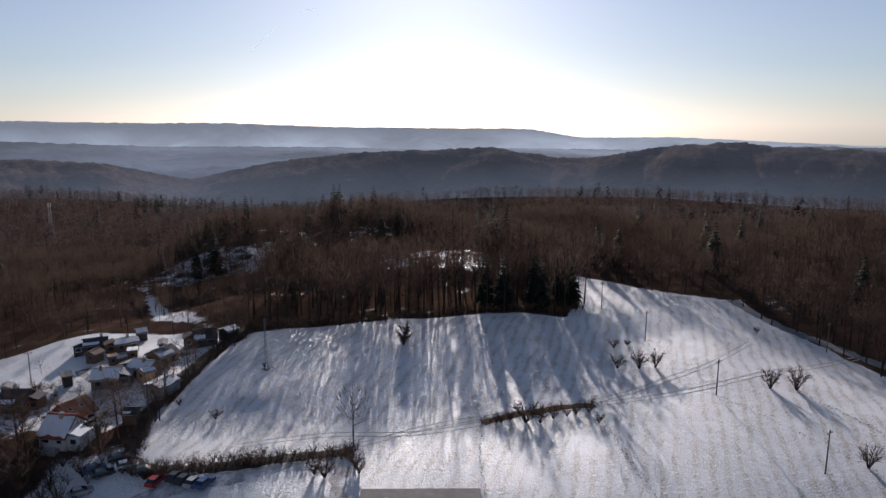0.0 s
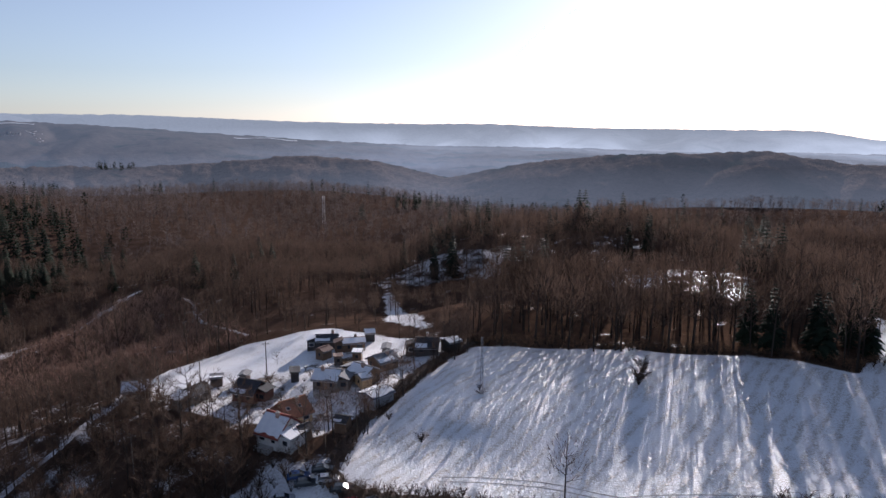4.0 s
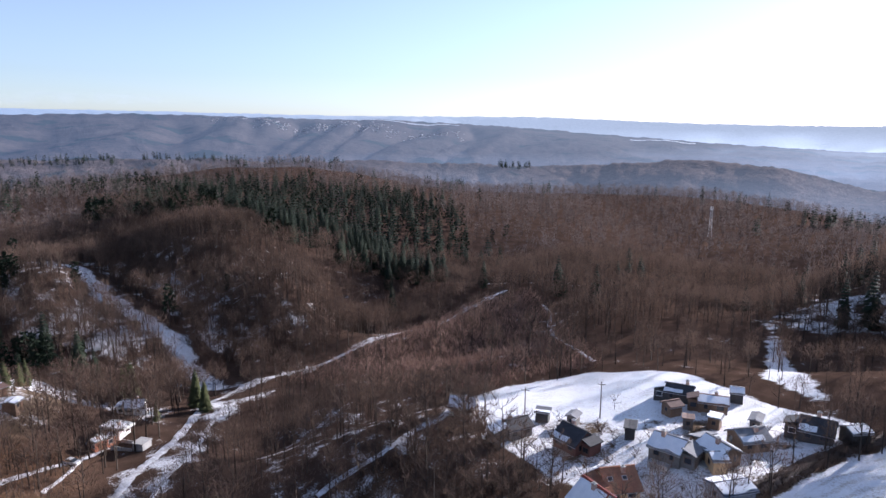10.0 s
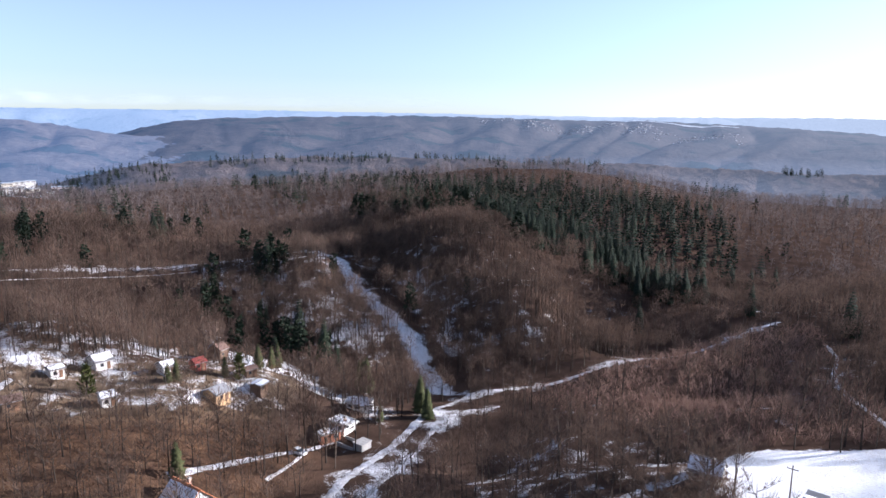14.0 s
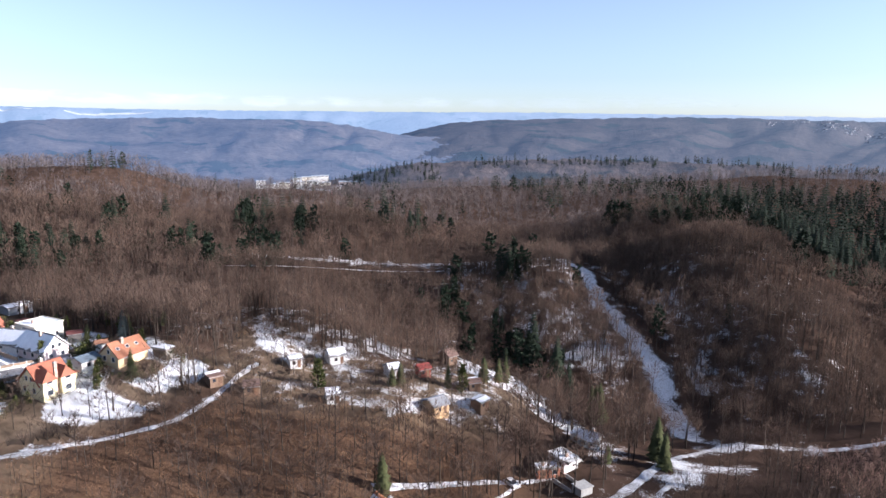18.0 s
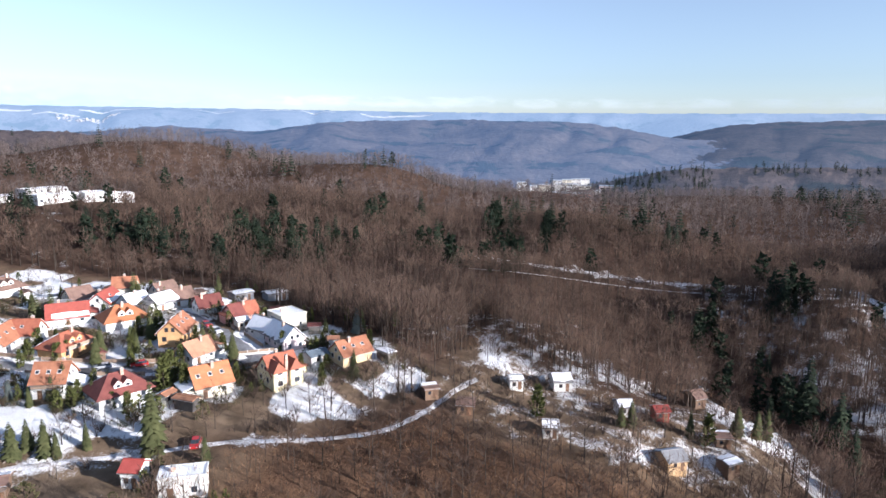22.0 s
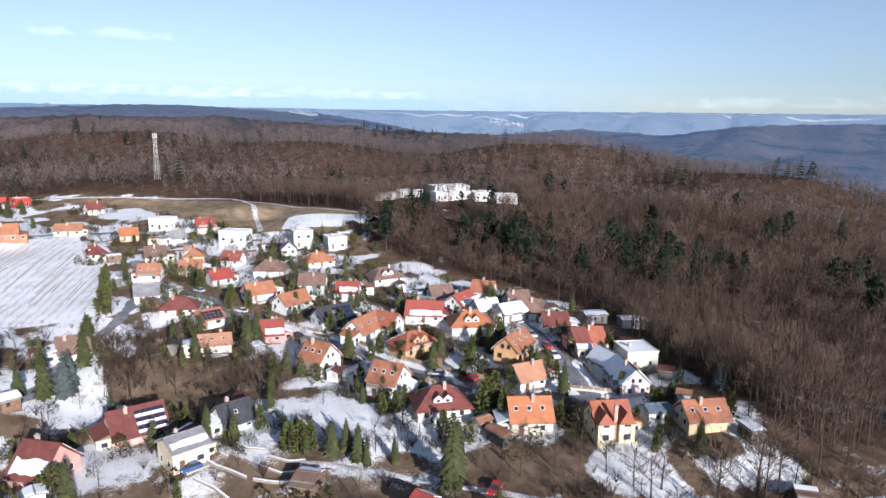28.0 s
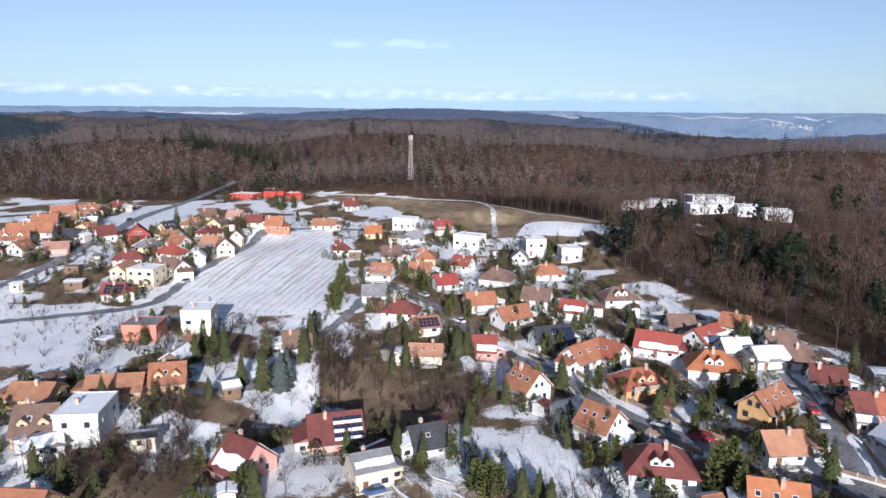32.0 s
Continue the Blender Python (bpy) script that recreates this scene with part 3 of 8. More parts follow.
# lawns, drifts and bare beds between the houses
DRIFTS = [[(-107, -76), (-113, -78), (-117, -77), (-116, -72), (-113, -73), (-112, -67), (-108, -72)], [(-76, -86), (-81, -90), (-88, -80), (-86, -74), (-80, -73), (-77, -81)],
          [(-90, -73), (-95, -68), (-101, -66), (-100, -63), (-94, -67)], [(-85, -151), (-93, -134), (-91, -129), (-86, -139)], [(-89, -182), (-96, -170), (-95, -158), (-88, -161)],
          [(-97, -157), (-106, -157), (-105, -148), (-97, -147)], [(-122, -92), (-133, -88), (-133, -96), (-127, -97)], [(-138, -67), (-143, -62), (-140, -59), (-136, -63)]]
DRIFTS += [[(-168, -37), (-180, -37), (-179, -31), (-178, -21), (-172, -22), (-165, -27)], [(-183, -28), (-187, -23), (-197, -18), (-199, -14), (-193, -13), (-187, -18), (-184, -24)],
           [(-204, -60), (-215, -58), (-209, -51), (-200, -53)], [(-166, -91), (-176, -92), (-170, -80), (-162, -81)], [(-184, -106), (-190, -105), (-185, -98), (-177, -101)],
           [(-13, -153), (-25, -152), (-32, -136), (-20, -136)], [(-50, -91), (-58, -95), (-62, -87), (-53, -84)], [(-51, -170), (-64, -160), (-65, -145), (-55, -149)]]
lay(sn, [(-212, -34), (-216, -8), (-250, -22), (-252, -60), (-230, -60)], 0.42, 4)
lay(sn, [(-118, 148), (-96, 160), (-84, 176), (-64, 184), (-62, 158), (-66, 142), (-72, 131), (-88, 133), (-106, 134)], 0.53, 2)
lay(gr, [(-118, 148), (-96, 160), (-84, 176), (-64, 184), (-62, 158), (-66, 142), (-72, 131), (-88, 133), (-106, 134)], 0.5, 2)
for line, wide, v in ((VALLEY_ROAD, 4.0, 0.46), (SIDE_ROAD, 4.0, 0.48), (FOREST_ROAD, 5.0, 0.5), (HILL_PATH, 3.0, 0.45)):
    k = np.clip(1.4 - along(qx, qy, line) / wide, 0, 1)
    sn[:] = np.maximum(sn, sn * (1 - k) + v * k)
TERRACES = [(-92, -60), (-98, -74), (-112, -82), (-126, -74), (-132, -60), (-120, -54), (-104, -52)]
lay(sn, TERRACES, 0.46, 3)
lay(gr, TERRACES, 0.7, 3)
lay(gr, [(-150, -24), (-128, -66), (-40, -70), (40, -80), (60, 0), (-96, 2), (-118, -18)], 0.45, 6)
lay(sn, [(-120, -26), (-116, -50), (-60, -60), (40, -70), (60, 0), (-96, 2)], 0.44, 6)
for ring in DRIFTS:
    lay(sn, ring, 0.66, 1.4)
for ring, v in (([(-86, -123), (-108, -117), (-112, -92), (-100, -103), (-88, -113)], 0.3), ([(-186, -29), (-194, -26), (-192, -22), (-187, -24)], 0.1), ([(-104, -74), (-112, -64), (-120, -58), (-108, -60)], 0.38), ([(-153, -46), (-169, -40), (-161, -27), (-144, -36)], 0.3)):
    lay(sn, ring, v, 1.5)
snow[near], grass[near] = sn, gr
leaf = np.zeros(PX.shape)
lf = leaf[near]
for ring, v in (([(-112, -50), (-150, -30), (-184, -8), (-204, 52), (-190, 72), (-150, 62), (-108, 10)], 1.0), ([(-236, -20), (-262, -24), (-262, 38), (-224, 20), (-216, -4)], 0.9),
                ([(-55, 190), (36, 192), (44, 210), (20, 240), (-60, 230)], 0.45)):
    lay(lf, ring, v, 8)
leaf[near] = lf
nx, ny = len(gx), len(gy)
idx = np.arange(nx * ny).reshape(ny, nx)
quads = np.stack([idx[:-1, :-1], idx[:-1, 1:], idx[1:, 1:], idx[1:, :-1]], -1).reshape(-1, 4)

m, t, p = nodes_of("winter_ground")
at_s, at_g = t.nodes.new("ShaderNodeAttribute"), t.nodes.new("ShaderNodeAttribute")
at_s.attribute_name, at_g.attribute_name = "snow", "grass"
n_big, n_mid, n_fine = noise_at(t, 0.035, 4), noise_at(t, 0.16, 5, 0.6), noise_at(t, 2.2, 4, 0.7)
litter = blend(t, ramp(t, n_mid, 0.3, 0.7), (0.036, 0.024, 0.018), (0.125, 0.08, 0.058))
litter = blend(t, ramp(t, n_fine, 0.35, 0.7), litter, (0.072, 0.047, 0.034))
turf = blend(t, ramp(t, n_mid, 0.3, 0.7), (0.15, 0.112, 0.072), (0.41, 0.31, 0.205))
at_l = t.nodes.new("ShaderNodeAttribute")
at_l.attribute_name = "leaf"
beech = blend(t, ramp(t, n_fine, 0.3, 0.7), (0.048, 0.029, 0.018), (0.165, 0.098, 0.06))
litter = blend(t, calc(t, "MULTIPLY", at_l.outputs["Fac"], ramp(t, n_mid, 0.25, 0.6)), litter, beech)
earth = blend(t, at_g.outputs["Fac"], litter, turf)
edge = calc(t, "ADD", calc(t, "ADD", calc(t, "MULTIPLY", n_mid, 0.47), calc(t, "MULTIPLY", n_fine, 0.25)), calc(t, "MULTIPLY", n_big, 0.28))
cover = ramp(t, calc(t, "SUBTRACT", calc(t, "ADD", at_s.outputs["Fac"], edge), 1.0), -0.035, 0.035)
white = blend(t, ramp(t, n_fine, 0.3, 0.75), (0.76, 0.77, 0.79), (0.9, 0.9, 0.91))
wave = t.nodes.new("ShaderNodeTexWave")
wave.inputs["Scale"].default_value, wave.inputs["Distortion"].default_value, wave.inputs["Detail"].default_value = 0.11, 4.5, 4
wc, wm = t.nodes.new("ShaderNodeTexCoord"), t.nodes.new("ShaderNodeMapping")
wm.inputs["Rotation"].default_value = (0, 0, 0.3)
t.links.new(wc.outputs["Object"], wm.inputs["Vector"])
t.links.new(wm.outputs["Vector"], wave.inputs["Vector"])
rows_ = calc(t, "MULTIPLY", ramp(t, wave.outputs["Fac"], 0.5, 0.9), ramp(t, n_fine, 0.42, 0.62))
white = blend(t, calc(t, "MULTIPLY", rows_, calc(t, "MULTIPLY", ramp(t, at_g.outputs["Fac"], 0.85, 0.95), calc(t, "MULTIPLY", ramp(t, n_mid, 0.28, 0.5), 0.9))), white, (0.34, 0.28, 0.20))
speck = ramp(t, noise_at(t, 2.6, 5, 0.75), 0.48, 0.60)
white = blend(t, calc(t, "MULTIPLY", speck, ramp(t, n_mid, 0.35, 0.7)), white, (0.36, 0.30, 0.23))
t.links.new(blend(t, cover, earth, white), p.inputs["Base Color"])
t.links.new(calc(t, "MULTIPLY", cover, 0.5), p.inputs["Specular IOR Level"])
p.inputs["Roughness"].default_value = 0.5
bump(t, p, calc(t, "ADD", calc(t, "MULTIPLY", n_fine, 0.8), n_mid), 0.8, 0.36)
M_GROUND = m

ground = sheet("ground", np.stack([PX, PY, GZ], 1), quads, M_GROUND, smooth=True)
for nm, arr in (("snow", snow), ("grass", grass), ("leaf", leaf)):
    at = ground.data.attributes.new(nm, "FLOAT", "POINT")
    at.data.foreach_set("value", arr.astype(np.float32))
tagged(ground, "rolling winter ground with snow, leaf litter and dry grass", "ground", kind="structure")


def ribbon(name, line, width, material, label, lift=0.09, category="road"):
    pts = []
    ln = [Vector(q) for q in line]
    for i in range(len(ln) - 1):
        a, b = ln[max(i - 1, 0)], ln[i]
        c, d = ln[i + 1], ln[min(i + 2, len(ln) - 1)]
        n = max(2, int((c - b).length / 1.8))
        for k in range(n):
            s = k / n
            pts.append(0.5 * ((2 * b) + (c - a) * s + (2 * a - 5 * b + 4 * c - d) * s * s + (3 * b - a - 3 * c + d) * s ** 3))
    pts.append(ln[-1])
    vs, rng = [], random.Random(name)
    cols = 5
    for i, q in enumerate(pts):
        g = (pts[min(i + 1, len(pts) - 1)] - pts[max(i - 1, 0)]).normalized()
        side = Vector((-g.y, g.x))
        for j in range(cols):
            w = (j / (cols - 1) - 0.5) * width + (rng.uniform(-0.2, 0.14) * min(width, 4.5) if j in (0, cols - 1) else 0)
            vs.append((q.x + side.x * w, q.y + side.y * w))
    va = np.array(vs)
    z = land(va[:, 0], va[:, 1]) + lift
    z[0::cols] -= 0.12
    z[cols - 1::cols] -= 0.12
    ii = np.arange(len(pts) * cols).reshape(-1, cols)
    f = np.stack([ii[:-1, :-1], ii[1:, :-1], ii[1:, 1:], ii[:-1, 1:]], -1).reshape(-1, 4)[:, ::-1]
    ob = sheet(name, np.column_stack([va, z]), f, material, smooth=True)
    return tagged(ob, label, category, kind="structure")


ribbon("road_valley", VALLEY_ROAD, 2.4, M_TRACK, "valley road with packed snow and dark wheel tracks")
ribbon("road_side", SIDE_ROAD, 1.5, M_TRACK, "snow-covered side lane beside the valley road")
ribbon("road_forest", FOREST_ROAD, 4.0, M_TRACK, "snowy forest road along the ridge")
ribbon("road_forest_verge", [(-322, -66), (-336, -38), (-349, -10), (-357, 12), (-366, 44), (-374, 74)], 2.0, M_TRACK, "snowy verge track beside the forest road")
ribbon("path_hill", HILL_PATH[:10], 1.7, M_TRACK, "narrow snowy lane along the wooded slope", category="path")
ribbon("path_meadow", MEADOW_PATH, 2.6, M_TRACK, "trodden snowy path across the dry meadow", category="path")
ribbon("path_meadow_2", MEADOW_PATH_2, 2.2, M_TRACK, "trodden snowy path along the meadow edge", category="path")
ribbon("road_street", STREET, 4.0, M_ASPHALT, "village street with thawing snow")
ribbon("road_upper", UPPER_STREET, 4.4, M_ASPHALT, "upper village street with thawing snow")
ribbon("road_field", FIELD_STREET, 4.5, M_ASPHALT, "narrow street round the snowy field")
ribbon("road_main", MAIN_ROAD, 6.0, M_ASPHALT, "grey asphalt main road through the village")
ribbon("road_link", LINK_STREET, 4.0, M_ASPHALT, "narrow lane between gardens")
FIELD_TRACK = [(-17, 123), (10, 133), (32, 139), (60, 147), (85, 160), (110, 172)]
M_RUT = surface("thawed_wheel_rut", (0.3, 0.26, 0.22), (0.7, 0.68, 0.67), 0.7, 0.8, 0.02)
for nm, line in (("track_field", FIELD_TRACK), ("track_field_2", [(32, 140), (48, 149), (66, 160), (84, 178)]), ("track_field_3", [(-40, 124), (-22, 128), (-4, 126), (9, 130)])):
    for side in (-0.8, 0.8):
        ribbon(nm, [(a - 0.3 * side, b + side) for a, b in line], 0.4, M_RUT, "faint wheel rut over the snowy field", 0.05, "path")
ribbon("road_edge", [(95, 216), (99, 197), (108, 181), (116, 160), (128, 135)], 4.5, M_ASPHALT, "dark country road along the field edge")
ribbon("road_bend", [(-70, 98), (-60, 106), (-48, 111), (-36, 113), (-26, 118), (-19, 118), (-18, 100)], 4.0, M_TRACK, "bending snowy farm road below the field")
M_SOIL = surface("dark_bank_soil", (0.03, 0.02, 0.015), (0.10, 0.066, 0.046), 0.8, 0.9, 0.04)
ribbon("verge_bank", [(-62, 124), (-57, 118), (-48, 115.5), (-38, 117), (-28, 118.5), (-17, 121)], 3.6, M_SOIL, "dark bare bank below the snowy field", 0.14, "bank")
ribbon("verge_lane", [(-61, 124), (-63.5, 134), (-63, 150), (-61, 172), (-56, 189)], 3.4, M_SOIL, "dark muddy lane beside the cottage gardens", 0.12, "lane")
ribbon("path_dell", [(-214, 252), (-200, 243), (-184, 227), (-160, 211), (-139, 200)], 1.6, M_TRACK, "narrow snowy path down the scrub slope", category="path")
ribbon("path_drive", [(-166, 38), (-169, 42), (-174, 49), (-179, 56), (-185, 62), (-190, 70), (-193, 75)], 2.0, M_TRACK, "snowy drive up to the hillside house", category="path")
ribbon("path_drive_2", [(-170, 58), (-175, 62), (-181, 65), (-187, 67)], 1.2, M_TRACK, "narrow snowy side drive", category="path")
M_FURROW = surface("thawed_furrow", (0.26, 0.2, 0.15), (0.5, 0.43, 0.36), 0.5, 0.9, 0.02)
ribbon("path_bank", BANK_PATH, 2.0, M_TRACK, "snowy path along the shaded bank", category="path")
furrow_rng = random.Random(14)
for i in range(26):
    f0 = furrow_rng.uniform(0.02, 0.75)
    f1, c = min(0.98, f0 + furrow_rng.uniform(0.2, 0.6)), furrow_rng.uniform(0.06, 0.94)
    ends = [(-33 - 48 * c - 20 * f, -184 + 14 * c - (90 - 14 * c) * f) for f in (f0, (f0 + f1) / 2, f1)]
    if all(inside(np.array([q[0]]), np.array([q[1]]), PLOUGHED)[0] > 1 for q in ends):
        ribbon("furrow", ends, furrow_rng.uniform(0.2, 0.5), M_FURROW, "thawed brown furrow in the ploughed snow field", 0.07, "furrow")
STREETS = [VALLEY_ROAD, SIDE_ROAD, FOREST_ROAD, HILL_PATH, STREET, UPPER_STREET, FIELD_STREET, MAIN_ROAD, LINK_STREET]


# ---- trees ----
def tube(V, F, S, path, radii, sides, slot):
    """Adds a tapered tube along a path to lists of corners, triangles and slots."""
    base = len(V)
    for (c, r), nxt in zip(zip(path, radii), path[1:] + [path[-1] + (path[-1] - path[-2])]):
        d = (nxt - c).normalized()
        u = d.orthogonal().normalized()
        v = d.cross(u)
        for k in range(sides):
            a = 2 * math.pi * k / sides
            V.append(c + (u * math.cos(a) + v * math.sin(a)) * r)
    for i in range(len(path) - 1):
        for k in range(sides):
            a, b = base + i * sides + k, base + i * sides + (k + 1) % sides
            F.append((a, b, b + sides))
            F.append((a, b + sides, a + sides))
            S.extend((slot, slot))


def blade(V, F, S, a, b, width, slot, rng):
    """One thin twig from a to b."""
    d = (b - a)
    side = d.cross(Vector((rng.uniform(-1, 1), rng.uniform(-1, 1), rng.uniform(-1, 1)))).normalized() * width * 0.5
    n = len(V)
    V.extend((a - side, a + side, b))
    F.append((n, n + 1, n + 2))
    S.append(slot)


def bare_tree(seed, h, limbs, twigs, wide=0.34, sides=3, thick=0.115, fine=False):
    """A leafless broad-leaved tree: corners, triangles and slots (0 bark, 1 twigs)."""
    rng = random.Random(seed)
    V, F, S = [], [], []
    lean = Vector((rng.uniform(-0.05, 0.05), rng.uniform(-0.05, 0.05), 0)) * h
    axis = [Vector((0, 0, -0.5)), Vector((0, 0, h * 0.34)) + lean * 0.3, Vector((0, 0, h * 0.9)) + lean]
    r0 = h * 0.013
    tube(V, F, S, axis, [r0 * 1.25, r0 * 0.85, r0 * 0.12], sides, 0)
    per = max(1, twigs // limbs)
    for i in range(limbs):
        f = 0.26 + 0.56 * (i + rng.random()) / limbs
        ang = i * 2.4 + rng.uniform(-0.5, 0.5)
        out = h * wide * math.sqrt(max(0.05, 1 - ((f - 0.45) / 0.5) ** 2)) * rng.uniform(0.7, 1.1)
        start = axis[0].lerp(axis[1], f / 0.34) if f < 0.34 else axis[1].lerp(axis[2], (f - 0.34) / 0.56)
        end = start + Vector((math.cos(ang) * out, math.sin(ang) * out, h * rng.uniform(0.1, 0.26)))
        mid = start.lerp(end, 0.5) + Vector((0, 0, -h * 0.02))
        if fine:
            tube(V, F, S, [start, mid, end], [r0 * 0.4, r0 * 0.24, r0 * 0.06], 3, 0)
        else:
            blade(V, F, S, start, end, r0 * 0.8, 0, rng)
            blade(V, F, S, start, end, r0 * 0.8, 0, rng)
        for _ in range(per if fine else 2):
            s = rng.uniform(0.25, 1.0)
            a = start.lerp(end, s)
            d = Vector((math.cos(ang) * 0.5 + rng.uniform(-1, 1), math.sin(ang) * 0.5 + rng.uniform(-1, 1), rng.uniform(0.5, 2.2))).normalized()
            blade(V, F, S, a, a + d * h * rng.uniform(0.08, 0.17), thick * rng.uniform(0.6, 1.4), 1, rng)
    for _ in range(0 if fine else twigs):
        # a dome of fine twigs, denser towards its outside
        a, e, q = rng.uniform(0, 6.283), math.asin(rng.uniform(-0.75, 1.0)), rng.random() ** 0.45
        o = Vector((math.cos(a) * math.cos(e), math.sin(a) * math.cos(e), math.sin(e)))
        p0 = Vector((lean.x * 0.6 + o.x * q * h * wide * 0.85, lean.y * 0.6 + o.y * q * h * wide * 0.85, h * (0.62 + 0.3 * q * o.z)))
        d = (o * 0.55 + Vector((rng.uniform(-0.35, 0.35), rng.uniform(-0.35, 0.35), rng.uniform(0.5, 1.3)))).normalized()
        blade(V, F, S, p0, p0 + d * h * rng.uniform(0.06, 0.13), thick * rng.uniform(0.6, 1.4), 1, rng)
    return np.array([tuple(v) for v in V]), np.array(F), np.array(S)


def conifer(seed, h, whorls, per, wide=0.17, base=0.08, sides=4):
    """A spruce or pine: trunk (slot 0) and drooping fans of needles (slot 1)."""
    rng = random.Random(seed)
    V, F, S = [], [], []
    tube(V, F, S, [Vector((0, 0, -0.4)), Vector((0, 0, h * 0.5)), Vector((0, 0, h))], [h * 0.014, h * 0.009, h * 0.001], sides, 0)
    for i in range(whorls):
        f = base + (1 - base) * (i / whorls) ** 0.92
        reach = h * wide * (1 - f) ** 0.75 * (1.15 if i else 0.8) + h * 0.012
        for k in range(per):
            a = 2 * math.pi * (k + rng.random() * 0.8) / per + i
            L = reach * rng.uniform(0.72, 1.15)
            o = Vector((math.cos(a), math.sin(a), 0))
            s = Vector((-o.y, o.x, 0))
            root = Vector((0, 0, h * f + rng.uniform(0, 0.02) * h))
            tip = root + o * L + Vector((0, 0, -L * rng.uniform(0.15, 0.5)))
            mid = root + o * L * 0.55 + Vector((0, 0, L * 0.06))
            w = L * rng.uniform(0.26, 0.4)
            n = len(V)
            V.extend((root, mid + s * w + Vector((0, 0, -L * 0.2)), tip, mid - s * w + Vector((0, 0, -L * 0.2)), mid))
            F.extend(((n, n + 1, n + 4), (n + 1, n + 2, n + 4), (n + 2, n + 3, n + 4), (n + 3, n, n + 4)))
            S.extend((1, 1, 1, 1))
    return np.array([tuple(v) for v in V]), np.array(F), np.array(S)


def pine(seed, h, clumps, per, wide=0.17, sides=4):
    """A Scots pine: a bare trunk (slot 0) under ragged clumps of needles (slot 1)."""
    rng = random.Random(seed)
    V, F, S = [], [], []
    tube(V, F, S, [Vector((0, 0, -0.4)), Vector((0, 0, h * 0.5)), Vector((rng.uniform(-0.3, 0.3), 0, h * 0.95))], [h * 0.014, h * 0.01, h * 0.003], sides, 0)
    for i in range(clumps):
        f = 0.3 + 0.66 * (i + rng.random()) / clumps
        a, out = 2.4 * i + rng.uniform(-0.6, 0.6), h * wide * (1.08 - f) ** 0.6 * rng.uniform(0.3, 1.0)
        c = Vector((math.cos(a) * out, math.sin(a) * out, h * f))
        r = h * rng.uniform(0.045, 0.085) * (1.25 - 0.5 * f)
        for _ in range(per):
            o = Vector((rng.gauss(0, 1), rng.gauss(0, 1), rng.gauss(0, 0.7))).normalized()
            p0 = c + o * r * rng.uniform(0.2, 0.9)
            blade(V, F, S, p0 - o * r * 0.4, p0 + o * r * 0.7 + Vector((0, 0, r * 0.15)), r * rng.uniform(0.8, 1.3), 1, rng)
    return np.array([tuple(v) for v in V]), np.array(F), np.array(S)


def leafy(seed, h, count, wide=0.5, top=0.3):
    """A dense evergreen bush or column: a short stem (slot 0) and a coat of small sprays (slot 1)."""
    rng = random.Random(seed)
    V, F, S = [], [], []
    tube(V, F, S, [Vector((0, 0, -0.3)), Vector((0, 0, h * 0.3)), Vector((0, 0, h * 0.7))], [h * 0.03, h * 0.025, h * 0.01], 4, 0)
    for _ in range(count):
        f, a = rng.uniform(0.02, 1.0), rng.uniform(0, 6.283)
        lump = 1 + 0.18 * math.sin(3 * a + seed) * math.sin(7 * f + seed)
        r = h * wide * 0.5 * lump * min(1, f / 0.12 + 0.55) * (1 - max(0, (f - top) / (1 - top)) ** 1.7) + 0.02 * h
        o = Vector((math.cos(a), math.sin(a), 0))
        p0 = o * r * rng.uniform(0.55, 0.95) + Vector((0, 0, h * 0.95 * f))
        d = (o * 0.6 + Vector((rng.uniform(-0.5, 0.5), rng.uniform(-0.5, 0.5), rng.uniform(0.1, 1.0)))).normalized()
        L = h * rng.uniform(0.07, 0.15)
        blade(V, F, S, p0 - d * L * 0.3, p0 + d * L, L * rng.uniform(0.5, 0.85), 1, rng)
    return np.array([tuple(v) for v in V]), np.array(F), np.array(S)


def shrub(seed, h, stems, twigs, spread=0.6):
    """A bare bush of many thin stems."""
    rng = random.Random(seed)
    V, F, S = [], [], []
    for i in range(stems):
        a = 2.4 * i + rng.uniform(-0.4, 0.4)
        out = h * spread * rng.uniform(0.3, 1.0)
        end = Vector((math.cos(a) * out, math.sin(a) * out, h * rng.uniform(0.55, 0.95)))
        tube(V, F, S, [Vector((0, 0, -0.2)), end * 0.5 + Vector((0, 0, h * 0.08)), end], [h * 0.02, h * 0.012, h * 0.004], 3, 0)
        for _ in range(twigs // stems):
            p0 = end * rng.uniform(0.35, 1.0)
            d = Vector((rng.uniform(-1, 1) + math.cos(a) * 0.5, rng.uniform(-1, 1) + math.sin(a) * 0.5, rng.uniform(-0.1, 1.2))).normalized()
            blade(V, F, S, p0, p0 + d * h * rng.uniform(0.15, 0.4), h * 0.022, 1, rng)
    return np.array([tuple(v) for v in V]), np.array(F), np.array(S)


